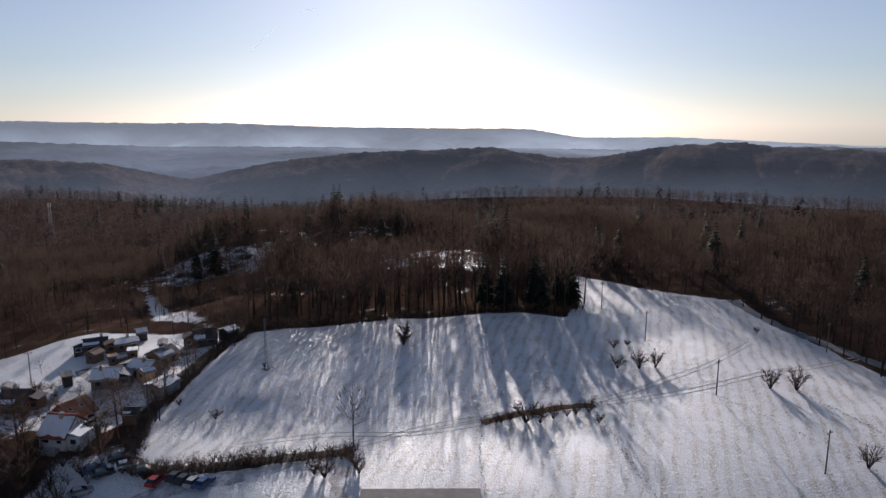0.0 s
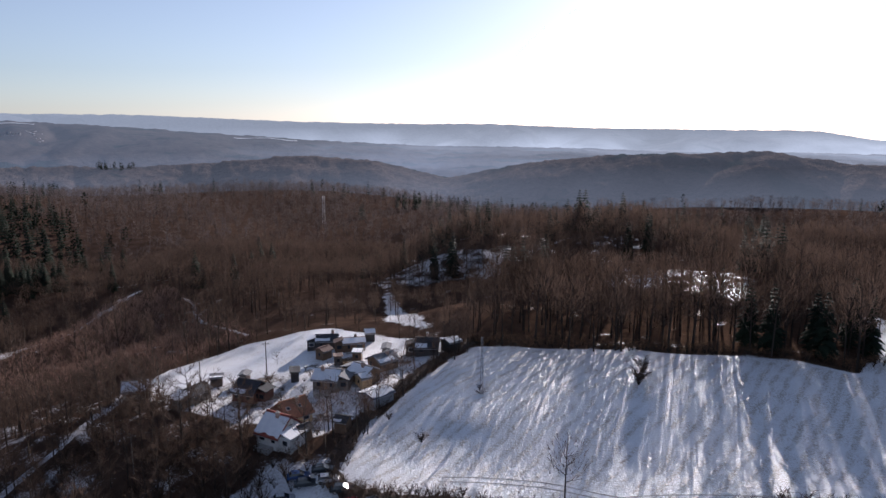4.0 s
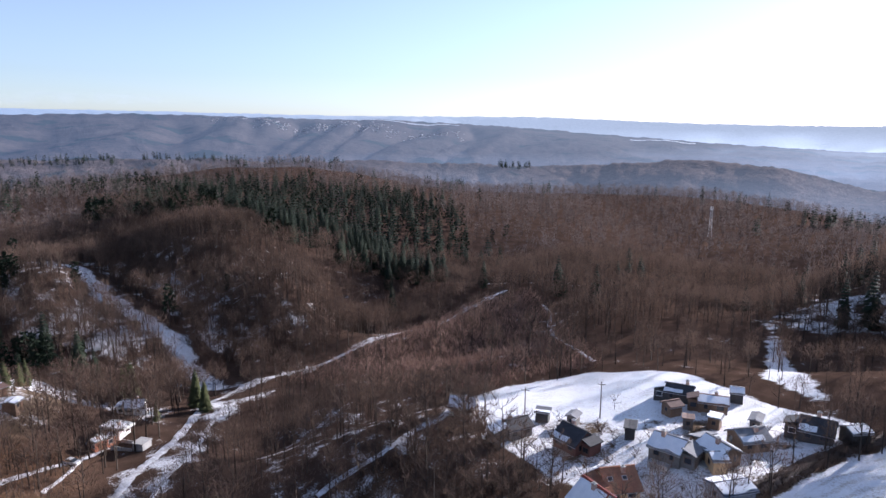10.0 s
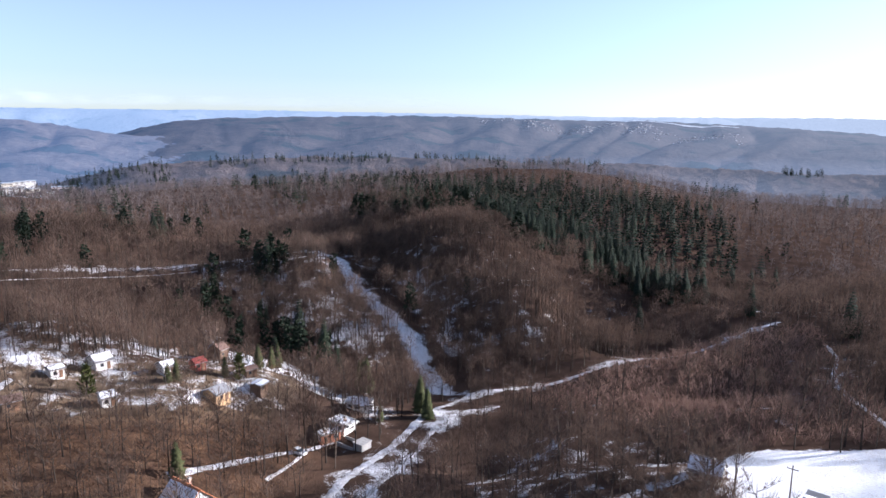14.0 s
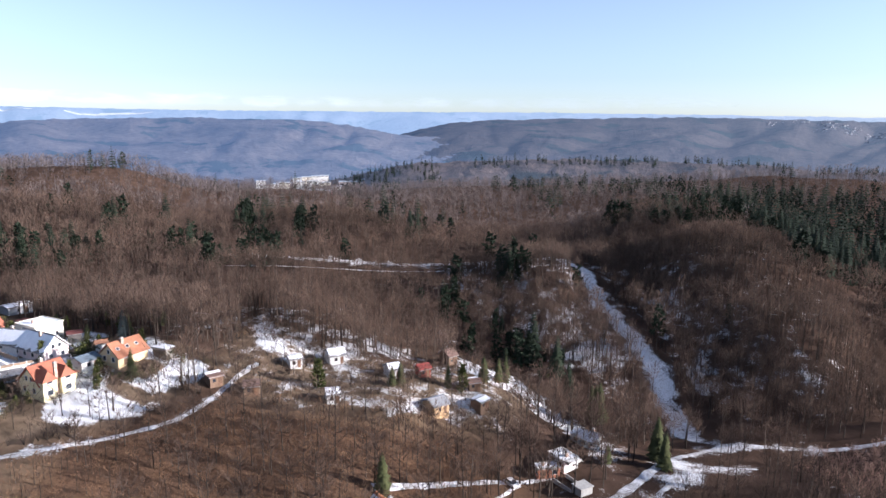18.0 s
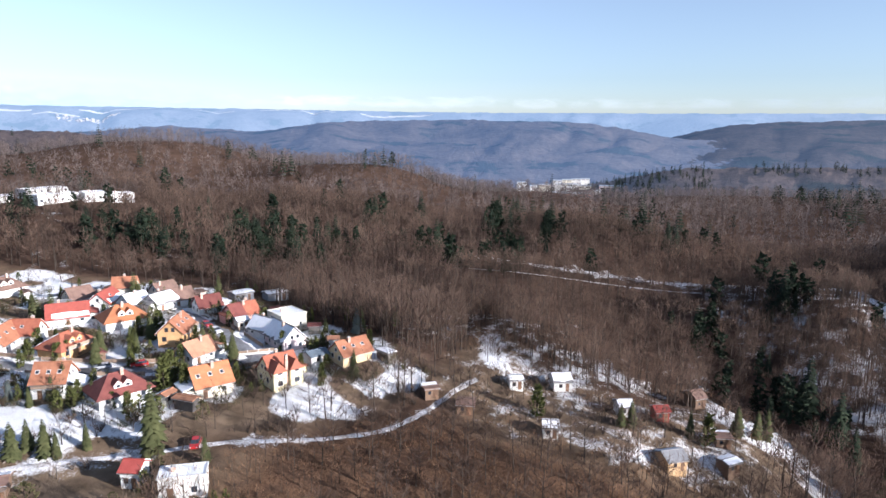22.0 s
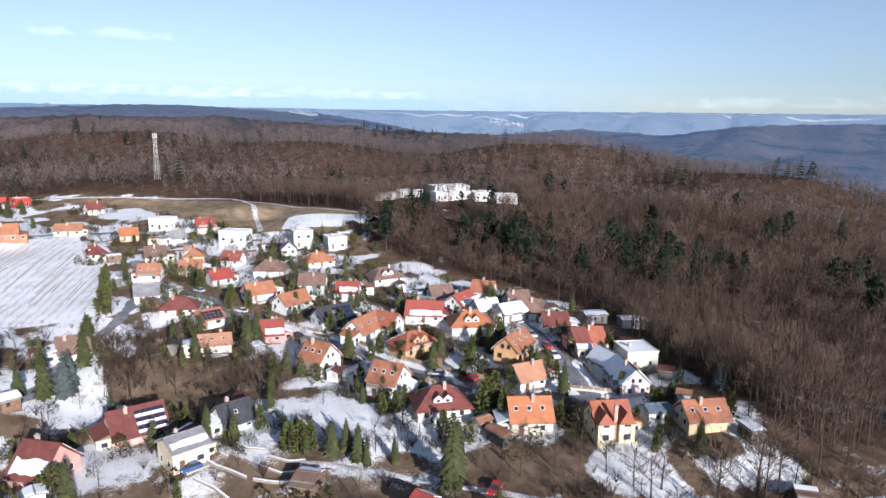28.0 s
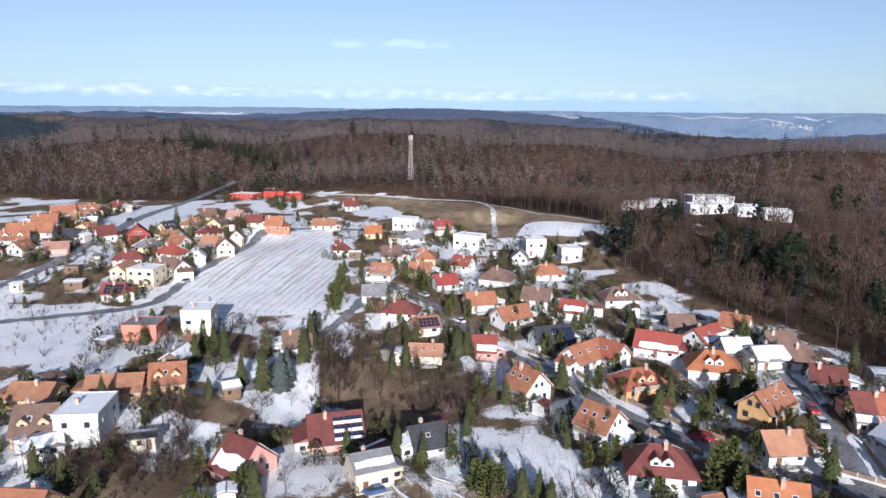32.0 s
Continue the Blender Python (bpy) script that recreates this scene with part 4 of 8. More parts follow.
def scatter(name, protos, x, y, scale, materials, label, category, seed=1, sink=0.0):
    """Many plants joined into one object."""
    rng = np.random.default_rng(seed)
    z = land(x, y) - sink
    which = rng.integers(0, len(protos), len(x))
    turn = rng.uniform(0, 2 * np.pi, len(x))
    VV, FF, SS, off = [], [], [], 0
    for k, (v, f, s) in enumerate(protos):
        sel = np.where(which == k)[0]
        if not len(sel):
            continue
        c, sn_ = np.cos(turn[sel])[:, None], np.sin(turn[sel])[:, None]
        sc = scale[sel][:, None]
        wide_ = sc * rng.uniform(0.85, 1.2, (len(sel), 1))
        X = (v[None, :, 0] * c - v[None, :, 1] * sn_) * wide_ + x[sel][:, None]
        Y = (v[None, :, 0] * sn_ + v[None, :, 1] * c) * wide_ + y[sel][:, None]
        Z = v[None, :, 2] * sc + z[sel][:, None]
        VV.append(np.stack([X, Y, Z], -1).reshape(-1, 3))
        FF.append((f[None] + (np.arange(len(sel)) * len(v))[:, None, None] + off).reshape(-1, 3))
        SS.append(np.tile(s, len(sel)))
        off += len(sel) * len(v)
    ob = sheet(name, np.concatenate(VV), np.concatenate(FF), materials, np.concatenate(SS))
    return tagged(ob, label, category, kind="stuff")


def spots(x0, x1, y0, y1, gap, seed):
    rng = np.random.default_rng(seed)
    a, b = np.meshgrid(np.arange(x0, x1, gap), np.arange(y0, y1, gap))
    a, b = a.ravel(), b.ravel()
    return a + rng.uniform(-0.48, 0.48, a.shape) * gap, b + rng.uniform(-0.48, 0.48, b.shape) * gap


FARM_YARD = [(-72, 121), (-60, 125), (-17, 123), (-10, 100), (-10, 40), (-60, 40), (-84, 90)]
SCHOOL_FRONT = [(-225, -240), (-262, -222), (-288, -245), (-280, -280), (-240, -290), (-215, -262)]
OLD_GARDENS = [(-150, -24), (-146, -70), (40, -90), (60, 0), (-96, 2), (-118, -18)]
OPEN = [FARM_YARD, BIG_FIELD, COLONY, CUT, VILLAGE_AREA, GARDEN_AREA, PLOUGHED, MEADOW, CLEARING, CLEARING_2]


def is_wood(x, y):
    ok = inside(x, y, OLD_GARDENS) < 0
    for ring in OPEN:
        ok &= inside(x, y, ring) < (1.0 if ring is not CUT else -0.5)
    for line in STREETS:
        ok &= along(x, y, line) > 4.0
    ok &= np.hypot(x + 255, y + 248) > 34
    ok &= (inside(x, y, SCHOOL_FRONT) < 0)
    return ok


def sight(x, y):
    """Distance from the middle of the flight."""
    return np.hypot(x + 50, y - 45)


def in_any(x, y, rings):
    ok = np.zeros(x.shape, bool)
    for ring in rings:
        ok |= inside(x, y, ring) > 0
    return ok


def flown(x, y):
    """Places that stay out of the drone's own column."""
    return sight(x, y) > 62


def in_view(x, y):
    """Leaves out the quarter that the flight never faces."""
    az = np.degrees(np.arctan2(-(x + 50), y - 45)) % 360
    return (az < 214) | (az > 300)


def far_tree(seed, h, twigs):
    """A far bare tree: a thin trunk and a brush of twigs."""
    rng = random.Random(seed)
    V, F, S = [], [], []
    blade(V, F, S, Vector((-0.1, 0, -0.4)), Vector((0, 0, h * 0.8)), 0.3, 0, rng)
    blade(V, F, S, Vector((0, 0.1, -0.4)), Vector((0, 0, h * 0.8)), 0.3, 0, rng)
    for i in range(twigs):
        a, f = rng.uniform(0, 6.283), rng.uniform(0.15, 0.8)
        p0 = Vector((math.cos(a), math.sin(a), 0)) * h * 0.2 * rng.random() + Vector((0, 0, h * f))
        d = Vector((math.cos(a) * 0.6, math.sin(a) * 0.6, rng.uniform(0.4, 1.4))).normalized()
        blade(V, F, S, p0, p0 + d * h * rng.uniform(0.08, 0.19), rng.uniform(0.22, 0.4), 1, rng)
    return np.array([tuple(v) for v in V]), np.array(F), np.array(S)


CONIF = [CONIFER_HILL, CONIFER_DELL]
MIXED = [(-196, -214), (-215, -240), (-262, -215), (-300, -190), (-320, -150), (-300, -110), (-262, -100), (-232, -125), (-222, -160), (-204, -188)]
STANDS = [(-189, -205, 7), (-204, -203, 9), (-221, -192, 10), (-236, -182, 11), (-277, -151, 13), (-291, -153, 11), (-347, -148, 12), (-364, -138, 10), (-331, -94, 8), (-376, -74, 8), (-390, -51, 9), (-419, -17, 8),
          (-381, -132, 7), (-337, -110, 7), (-378, -46, 8), (-442, -24, 9), (-416, 4, 7), (-286, -7, 6), (-330, 60, 8), (-60, 262, 9), (-95, 275, 8), (-20, 300, 10), (20, 270, 8), (33, 199, 8), (40, 210, 7), (16, 197, 4), (60, 262, 9), (105, 250, 8), (-205, 300, 9)]


CREST = [(-118, 316), (-85, 326), (-45, 336), (0, 340), (24, 330)]


def in_stand(x, y):
    ok = along(x, y, CREST) < 9
    for a, b, r in STANDS:
        ok |= np.hypot(x - a, y - b) < r
    return ok



x, y = spots(-430, 330, -480, 470, 5.4, 5)
keep = is_wood(x, y) & (sight(x, y) < 400) & flown(x, y) & in_view(x, y)
x, y = x[keep], y[keep]
NEAR_SLOPE = [(-188, -4), (-200, 48), (-185, 62), (-160, 52), (-120, 12), (-132, -28), (-160, -18)]
NEAR_BANK = [(-128, 112), (-150, 140), (-142, 165), (-136, 152), (-105, 131), (-72, 128), (-60, 122), (-62, 104), (-95, 96)]
SCRUB = [(-220, 135), (-224, 158), (-227, 180), (-248, 223), (-250, 248), (-236, 268), (-203, 246), (-157, 213), (-133, 197), (-141, 178), (-143, 160), (-151, 153), (-165, 146), (-182, 138)]
rng = np.random.default_rng(3)
scrub = in_any(x, y, [SCRUB])
drop = scrub & (rng.random(x.shape) < 0.86)
own = in_any(x, y, [NEAR_SLOPE, NEAR_BANK])
own_x, own_y = x[own], y[own]
x, y, scrub = x[~drop & ~own], y[~drop & ~own], None
con = in_any(x, y, CONIF) | in_stand(x, y) | (along(x, y, [(-300, -62), (-330, -48), (-412, -100), (-505, -15)]) < 5)
clump = value_noise(x / 22, y / 22, 23)
mixed = inside(x, y, MIXED) > 0
edge = inside(x, y, CONIFER_HILL)
share = np.where(edge > -22, np.clip(0.42 + edge / 34 + 1.1 * (clump - 0.45), 0, 1), 0.7 + 0.8 * clump)
con = con | (edge > -22)
con_pick = (con & (rng.random(x.shape) < share)) | (mixed & (rng.random(x.shape) < 0.3 + 0.5 * clump)) | (~con & (rng.random(x.shape) < np.where(clump > 0.62, 0.1, 0.003)) & (sight(x, y) > 215))
BROAD_NEAR = [bare_tree(10 + i, 13.5, 5, 124, wide=0.27 + 0.05 * (i % 3), thick=0.15) for i in range(8)]
CON_NEAR = [pine(40 + i, 15 + i % 3, 23, 13, wide=0.2 + 0.03 * (i % 3)) for i in range(5)] + [conifer(45 + i, 17, 15, 7, wide=0.18 + 0.03 * i, base=0.12) for i in range(2)]
bx, by = x[~con_pick], y[~con_pick]
tall = np.where((by > 186) & (by < 245) & (bx > -58) & (bx < 60), 1.34, 1.0)
BEHIND_COTTAGES = [(-146, 186), (-58, 188), (-56, 252), (-150, 250)]
behind = inside(bx, by, BEHIND_COTTAGES) > 0
thin = behind & (rng.random(bx.shape) < 0.45)
tall = np.where(behind, 0.66, tall)[~thin]
bx, by = bx[~thin], by[~thin]
size = rng.uniform(0.72, 1.12, bx.shape) * tall * (1 + 0.22 * value_noise(bx / 38, by / 38, 21))
close = sight(bx, by) < 255
BROAD_CLOSE = [bare_tree(20 + i, 13.5, 8, 200, wide=0.25 + 0.05 * (i % 3), thick=0.092) for i in range(7)]
scatter("broadleaf_forest", BROAD_NEAR, bx[~close], by[~close], size[~close], [M_BARK, M_TWIG], "leafless brown broadleaf forest on the hillsides", "forest", 11)
scatter("broadleaf_wood", BROAD_CLOSE, bx[close], by[close], size[close], [M_BARK, M_TWIG], "leafless grey-brown wood with slender trunks", "forest", 16)
cx, cy = x[con_pick], y[con_pick]
SPRUCES = [conifer(55 + i, 18, 15, 7, wide=0.17 + 0.02 * i, base=0.06) for i in range(3)]
south = cy > 186
scatter("spruce_stands", SPRUCES, cx[south], cy[south], rng.uniform(0.6, 1.1, int(south.sum())), [M_BARK, M_NEEDLE], "pointed dark spruces on the wooded hill", "forest", 18)
cx, cy = cx[~south], cy[~south]
scatter("conifer_forest", CON_NEAR, cx, cy, rng.uniform(0.5, 1.18, cx.shape) * np.where(inside(cx, cy, CONIFER_EDGE) > -3, 0.95, 1.0), [M_BARK, M_NEEDLE], "dark green spruce and pine stands in the forest", "forest", 12)

x, y = spots(-930, 500, -830, 930, 9.4, 6)
keep = is_wood(x, y) & (sight(x, y) >= 400) & (sight(x, y) < 870) & in_view(x, y)
x, y = x[keep], y[keep]
con = in_any(x, y, CONIF) | in_stand(x, y) | (along(x, y, [(-270, 640), (-160, 690), (-40, 700), (60, 690)]) < 22) | (along(x, y, [(-640, 330), (-700, 120), (-760, 40)]) < 16) | (along(x, y, [(-412, -105), (-460, -60), (-505, -15)]) < 9) | (along(x, y, [(-40, -520), (20, -540), (70, -560)]) < 14)
clump = value_noise(x / 40, y / 40, 24)
con_pick = (con & (rng.random(x.shape) < 0.88 + 0.5 * clump)) | (~con & (rng.random(x.shape) < np.where(clump > 0.6, 0.25, 0.006)))
BROAD_FAR = [far_tree(70 + i, 13, 42) for i in range(5)]
CON_FAR = [pine(80 + i, 16, 11, 9, wide=0.22, sides=3) for i in range(2)] + [conifer(84 + i, 18, 9, 6, wide=0.2, sides=3) for i in range(3)]
bx, by = x[~con_pick], y[~con_pick]
scatter("distant_forest", BROAD_FAR, bx, by, rng.uniform(0.75, 1.15, bx.shape) * (1 + 0.25 * value_noise(bx / 50, by / 50, 22)), [M_BARK, M_HAZETWIG], "leafless forest covering the farther hills", "forest", 13)
cx, cy = x[con_pick], y[con_pick]
scatter("distant_conifers", CON_FAR, cx, cy, rng.uniform(0.7, 1.1, cx.shape), [M_BARK, M_NEEDLE], "dark conifers on the farther hills", "forest", 14)

# slender close-standing trees on the slopes beside the cut and over the garden plots
RIGHT_SLOPE = [(-383, 90), (-318, 105), (-250, 126), (-236, 150), (-262, 204), (-326, 190), (-396, 168), (-412, 124)]
VILLAGE_EDGE = [(-218, -70), (-230, -104), (-262, -110), (-266, -20), (-222, -4), (-206, -10), (-214, -42)]
px_, py_ = spots(-412, -205, -112, 206, 2.9, 27)
k = in_any(px_, py_, [SHADY_SLOPE, VILLAGE_EDGE, RIGHT_SLOPE, BEECH_FLOOR]) & (inside(px_, py_, CUT) < -3) & is_wood(px_, py_)
px_, py_ = px_[k], py_[k]
SLENDER = [bare_tree(60 + i, 11, 4, 46, wide=0.16, thick=0.09) for i in range(5)]
scatter("slender_wood", SLENDER, px_, py_, rng.uniform(0.7, 1.2, px_.shape), [M_BARK, M_TWIG], "slender bare trees standing close on snowy slopes", "forest", 17)

# dark conifers on the crest and the shaded flank of the hills beyond
rrng = np.random.default_rng(31)
ra, rs = [], []
for a0, a1, s0, s1, n in ((96, 113, 0.25, 0.52, 330), (60, 66, 0.44, 0.5, 45), (68, 76, 0.46, 0.5, 50), (78, 93, 0.42, 0.51, 110), (44, 47, 0.46, 0.5, 26), (150, 158, 0.4, 0.5, 50)):
    ra.append(rrng.uniform(a0, a1, n))
    rs.append(rrng.uniform(s0, s1, n))
ra, rs = np.concatenate(ra), np.concatenate(rs)
rx, ry = ridge_place(ra, rs, 1000, 250, 200)
rz = ridge_height(ra, rs, 1000, NEAR, 0)
VV, FF, SS, off = [], [], [], 0
for k in range(len(rx)):
    v, f, sl = CON_FAR[k % len(CON_FAR)]
    VV.append(v * rrng.uniform(0.4, 0.78) + (rx[k], ry[k], rz[k] - 1))
    FF.append(f + off)
    SS.append(sl)
    off += len(v)
tagged(sheet("ridge_conifers", np.concatenate(VV), np.concatenate(FF), [M_BARK, M_NEEDLE], np.concatenate(SS)), "dark conifers along the crests of the wooded hills", "forest", kind="stuff")

# low scrub on the old clearing, and undergrowth along the wood's edges
sx, sy = spots(-290, -125, 95, 300, 2.6, 21)
k = in_any(sx, sy, [SCRUB])
sx, sy = sx[k], sy[k]
SHRUBS = [shrub(90 + i, 3.4, 6, 36) for i in range(5)]
scatter("scrub", SHRUBS, sx, sy, rng.uniform(0.5, 1.25, sx.shape), [M_RUST, M_RUST], "dense reddish-brown scrub on an old clearing", "scrub", 15)


# ---- houses ----
ROOFS = {"orange": ((0.281, 0.106, 0.055), (0.442, 0.196, 0.106), "orange tiled"), "brightorange": ((0.357, 0.128, 0.055), (0.493, 0.196, 0.085), "bright orange tiled"),
         "redorange": ((0.264, 0.081, 0.047), (0.391, 0.136, 0.076), "red-orange tiled"), "pinkorange": ((0.357, 0.17, 0.102), (0.493, 0.255, 0.153), "faded orange tiled"),
         "brownorange": ((0.26, 0.12, 0.07), (0.4, 0.2, 0.11), "weathered brown tiled"), "red": ((0.204, 0.051, 0.038), (0.323, 0.093, 0.068), "red tiled"),
         "brightred": ((0.272, 0.043, 0.034), (0.391, 0.081, 0.064), "bright red sheet-metal"), "maroon": ((0.13, 0.035, 0.03), (0.22, 0.07, 0.055), "maroon tiled"),
         "brown": ((0.14, 0.085, 0.065), (0.25, 0.155, 0.12), "brown tiled"), "pinkroof": ((0.38, 0.2, 0.15), (0.5, 0.29, 0.22), "faded pinkish tiled"),
         "grey": ((0.2, 0.2, 0.21), (0.32, 0.32, 0.33), "grey slate"), "dark": ((0.025, 0.026, 0.03), (0.07, 0.07, 0.08), "dark grey"),
         "redsnow": ((0.255, 0.06, 0.043), (0.357, 0.085, 0.06), "snow-dusted red tiled"), "snowgrey": ((0.17, 0.17, 0.18), (0.28, 0.28, 0.29), "snow-dusted grey"),
         "snow": ((0.16, 0.15, 0.15), (0.28, 0.27, 0.27), "snow-covered"), "glass": ((0.1, 0.13, 0.16), (0.2, 0.25, 0.3), "bluish glazed"),
         "solarsnow": ((0.04, 0.06, 0.1), (0.1, 0.13, 0.2), "snowy panelled")}
WALLS = {"white": ((0.66, 0.65, 0.62), (0.84, 0.83, 0.8), "white rendered"), "cream": ((0.62, 0.52, 0.36), (0.75, 0.65, 0.47), "cream rendered"),
         "creamlight": ((0.68, 0.62, 0.5), (0.8, 0.75, 0.62), "pale cream rendered"), "ochre": ((0.56, 0.36, 0.18), (0.7, 0.48, 0.27), "ochre rendered"),
         "ochrelight": ((0.66, 0.5, 0.28), (0.78, 0.62, 0.38), "light ochre rendered"), "yellowlight": ((0.72, 0.63, 0.38), (0.83, 0.75, 0.5), "pale yellow rendered"),
         "pink": ((0.62, 0.3, 0.25), (0.75, 0.42, 0.35), "pink rendered"), "pinklight": ((0.7, 0.56, 0.53), (0.8, 0.68, 0.64), "pale pink rendered"),
         "pinkcream": ((0.66, 0.52, 0.38), (0.78, 0.66, 0.5), "cream and pink rendered"), "salmon": ((0.55, 0.18, 0.12), (0.68, 0.27, 0.19), "salmon red rendered"),
         "redwall": ((0.34, 0.06, 0.045), (0.46, 0.1, 0.075), "dark red"), "brightredwall": ((0.4, 0.04, 0.025), (0.52, 0.07, 0.04), "bright red clad"),
         "brick": ((0.42, 0.15, 0.08), (0.56, 0.24, 0.14), "orange brick"), "wood": ((0.13, 0.08, 0.05), (0.26, 0.17, 0.11), "brown timber"),
         "woodgrey": ((0.13, 0.115, 0.1), (0.24, 0.22, 0.2), "grey weathered timber"), "woodred": ((0.12, 0.05, 0.04), (0.2, 0.09, 0.07), "dark red timber"),
         "woodyellow": ((0.5, 0.28, 0.12), (0.66, 0.42, 0.2), "honey-coloured timber and render"), "dark": ((0.045, 0.04, 0.038), (0.1, 0.09, 0.085), "dark timber"),
         "greywall": ((0.26, 0.27, 0.29), (0.4, 0.41, 0.43), "grey clad")}
ROOF_M = {k: surface("roof_" + k, tuple(q * 0.82 for q in v[0]), tuple(q * 0.86 for q in v[1]), 0.55, 0.85, 0.04, 9, 0.12) for k, v in ROOFS.items()}
WALL_M = {k: surface("wall_" + k, tuple(q * 0.84 for q in v[0]), tuple(q * 0.88 for q in v[1]), 0.3, 0.9, 0.01, 12, 0.06) for k, v in WALLS.items()}
M_SNOW = surface("roof_snow", (0.72, 0.73, 0.76), (0.88, 0.88, 0.89), 0.8, 0.75, 0.05)
M_FRAME = surface("window_frame", (0.55, 0.53, 0.5), (0.72, 0.7, 0.67), 2, 0.5)
M_DARKFRAME = surface("timber_frame", (0.1, 0.06, 0.04), (0.18, 0.11, 0.07), 2, 0.6)
M_CHIMNEY = surface("chimney_brick", (0.3, 0.16, 0.11), (0.55, 0.42, 0.34), 2, 0.9, 0.02, 6, 0.2)
M_DOOR = surface("door_paint", (0.1, 0.05, 0.03), (0.25, 0.14, 0.08), 2, 0.5, 0, 8, 0.3)
M_RAIL = surface("balcony_rail", (0.2, 0.14, 0.1), (0.4, 0.3, 0.22), 2, 0.6, 0, 8, 0.3)
M_SOLAR = surface("solar_cells", (0.01, 0.015, 0.03), (0.025, 0.035, 0.07), 3, 0.15)
M_CONCRETE = surface("concrete", (0.28, 0.27, 0.25), (0.45, 0.44, 0.42), 1, 0.9, 0.02)
M_METAL = surface("galvanised_metal", (0.3, 0.3, 0.31), (0.5, 0.5, 0.52), 3, 0.4, 0, 6, 0, 0.6)
m, t, p = nodes_of("window_glass")
p.inputs["Base Color"].default_value = (0.03, 0.035, 0.045, 1)
p.inputs["Roughness"].default_value = 0.06
bump(t, p, noise_at(t, 0.6, 2), 0.05, 0.05)
M_GLASS = m


def solid(name, verts, faces, material, parent=None, label="", at=None):
    me = bpy.data.meshes.new(name)
    me.from_pydata(verts, [], faces)
    me.materials.append(material)
    me.update()
    ob = new(name, me)
    if parent:
        ob.parent = parent
    if at is not None:
        ob.matrix_basis = at
    if label:
        tagged(ob, label)
    return ob


def boxes(list_of):
    """Corners and faces of several boxes (x0, x1, y0, y1, z0, z1)."""
    V, F = [], []
    for x0, x1, y0, y1, z0, z1 in list_of:
        n = len(V)
        V += [(x0, y0, z0), (x1, y0, z0), (x1, y1, z0), (x0, y1, z0), (x0, y0, z1), (x1, y0, z1), (x1, y1, z1), (x0, y1, z1)]
        F += [(n, n + 3, n + 2, n + 1), (n + 4, n + 5, n + 6, n + 7), (n, n + 1, n + 5, n + 4), (n + 1, n + 2, n + 6, n + 5), (n + 2, n + 3, n + 7, n + 6), (n + 3, n, n + 4, n + 7)]
    return V, F


MESHES = {}


def shared(key, verts, faces, material):
    if key not in MESHES:
        me = bpy.data.meshes.new(key.split("/")[0])
        me.from_pydata(verts, [], faces)
        me.materials.append(material)
        me.update()
        MESHES[key] = me
    return MESHES[key]


def put(name, me, parent, at, label=""):
    ob = new(name, me)
    ob.parent, ob.matrix_basis = parent, at
    return tagged(ob, label) if label else ob


def window(parent, at, w, h, dark=False):
    """A window in a wall: frame with a bar and a sill, and its pane; at: middle of the sill, y outwards."""
    key = f"{w:.2f}x{h:.2f}{dark}"
    b, X, Zt = 0.1, w / 2, h
    fv = [(x_, y_, z_) for y_ in (0.06, -0.1) for x_, z_ in ((-X, 0), (X, 0), (X, Zt), (-X, Zt), (-X + b, b), (X - b, b), (X - b, Zt - b), (-X + b, Zt - b))]
    ff = []
    for i in range(4):
        j = (i + 1) % 4
        ff += [(i, 4 + i, 4 + j, j), (8 + i, 8 + j, 12 + j, 12 + i), (i, j, 8 + j, 8 + i), (4 + i, 12 + i, 12 + j, 4 + j)]
    ob = put("window", shared("window_frame/" + key, fv, ff, M_DARKFRAME if dark else M_FRAME), parent, at)
    pv, pf = boxes([(-w / 2 + 0.05, w / 2 - 0.05, -0.08, 0.02, 0.05, h - 0.05)])
    put("pane", shared("pane/" + key, pv, pf, M_GLASS), ob, Matrix())
    return ob


def slope_quad(L, run, z_e, z_r, side, x0, x1, s0, s1, lift, thick):
    """A slab on a roof slope: x0..x1 along the ridge, s0..s1 from eave to ridge; side +1 or -1."""
    n = Vector((0, side * (z_r - z_e), run)).normalized()
    V = []
    for k in (lift, lift + thick):
        for x, s in ((x0, s0), (x1, s0), (x1, s1), (x0, s1)):
            V.append(tuple(Vector((x, side * run * (1 - s), z_e + (z_r - z_e) * s)) + n * k))
    F = [(0, 3, 2, 1), (4, 5, 6, 7), (0, 1, 5, 4), (1, 2, 6, 5), (2, 3, 7, 6), (3, 0, 4, 7)]
    if side < 0:
        F = [f[::-1] for f in F]
    return V, F


def join(parts):
    V, F = [], []
    for v, f in parts:
        n = len(V)
        V += v
        F += [tuple(i + n for i in q) for q in f]
    return V, F


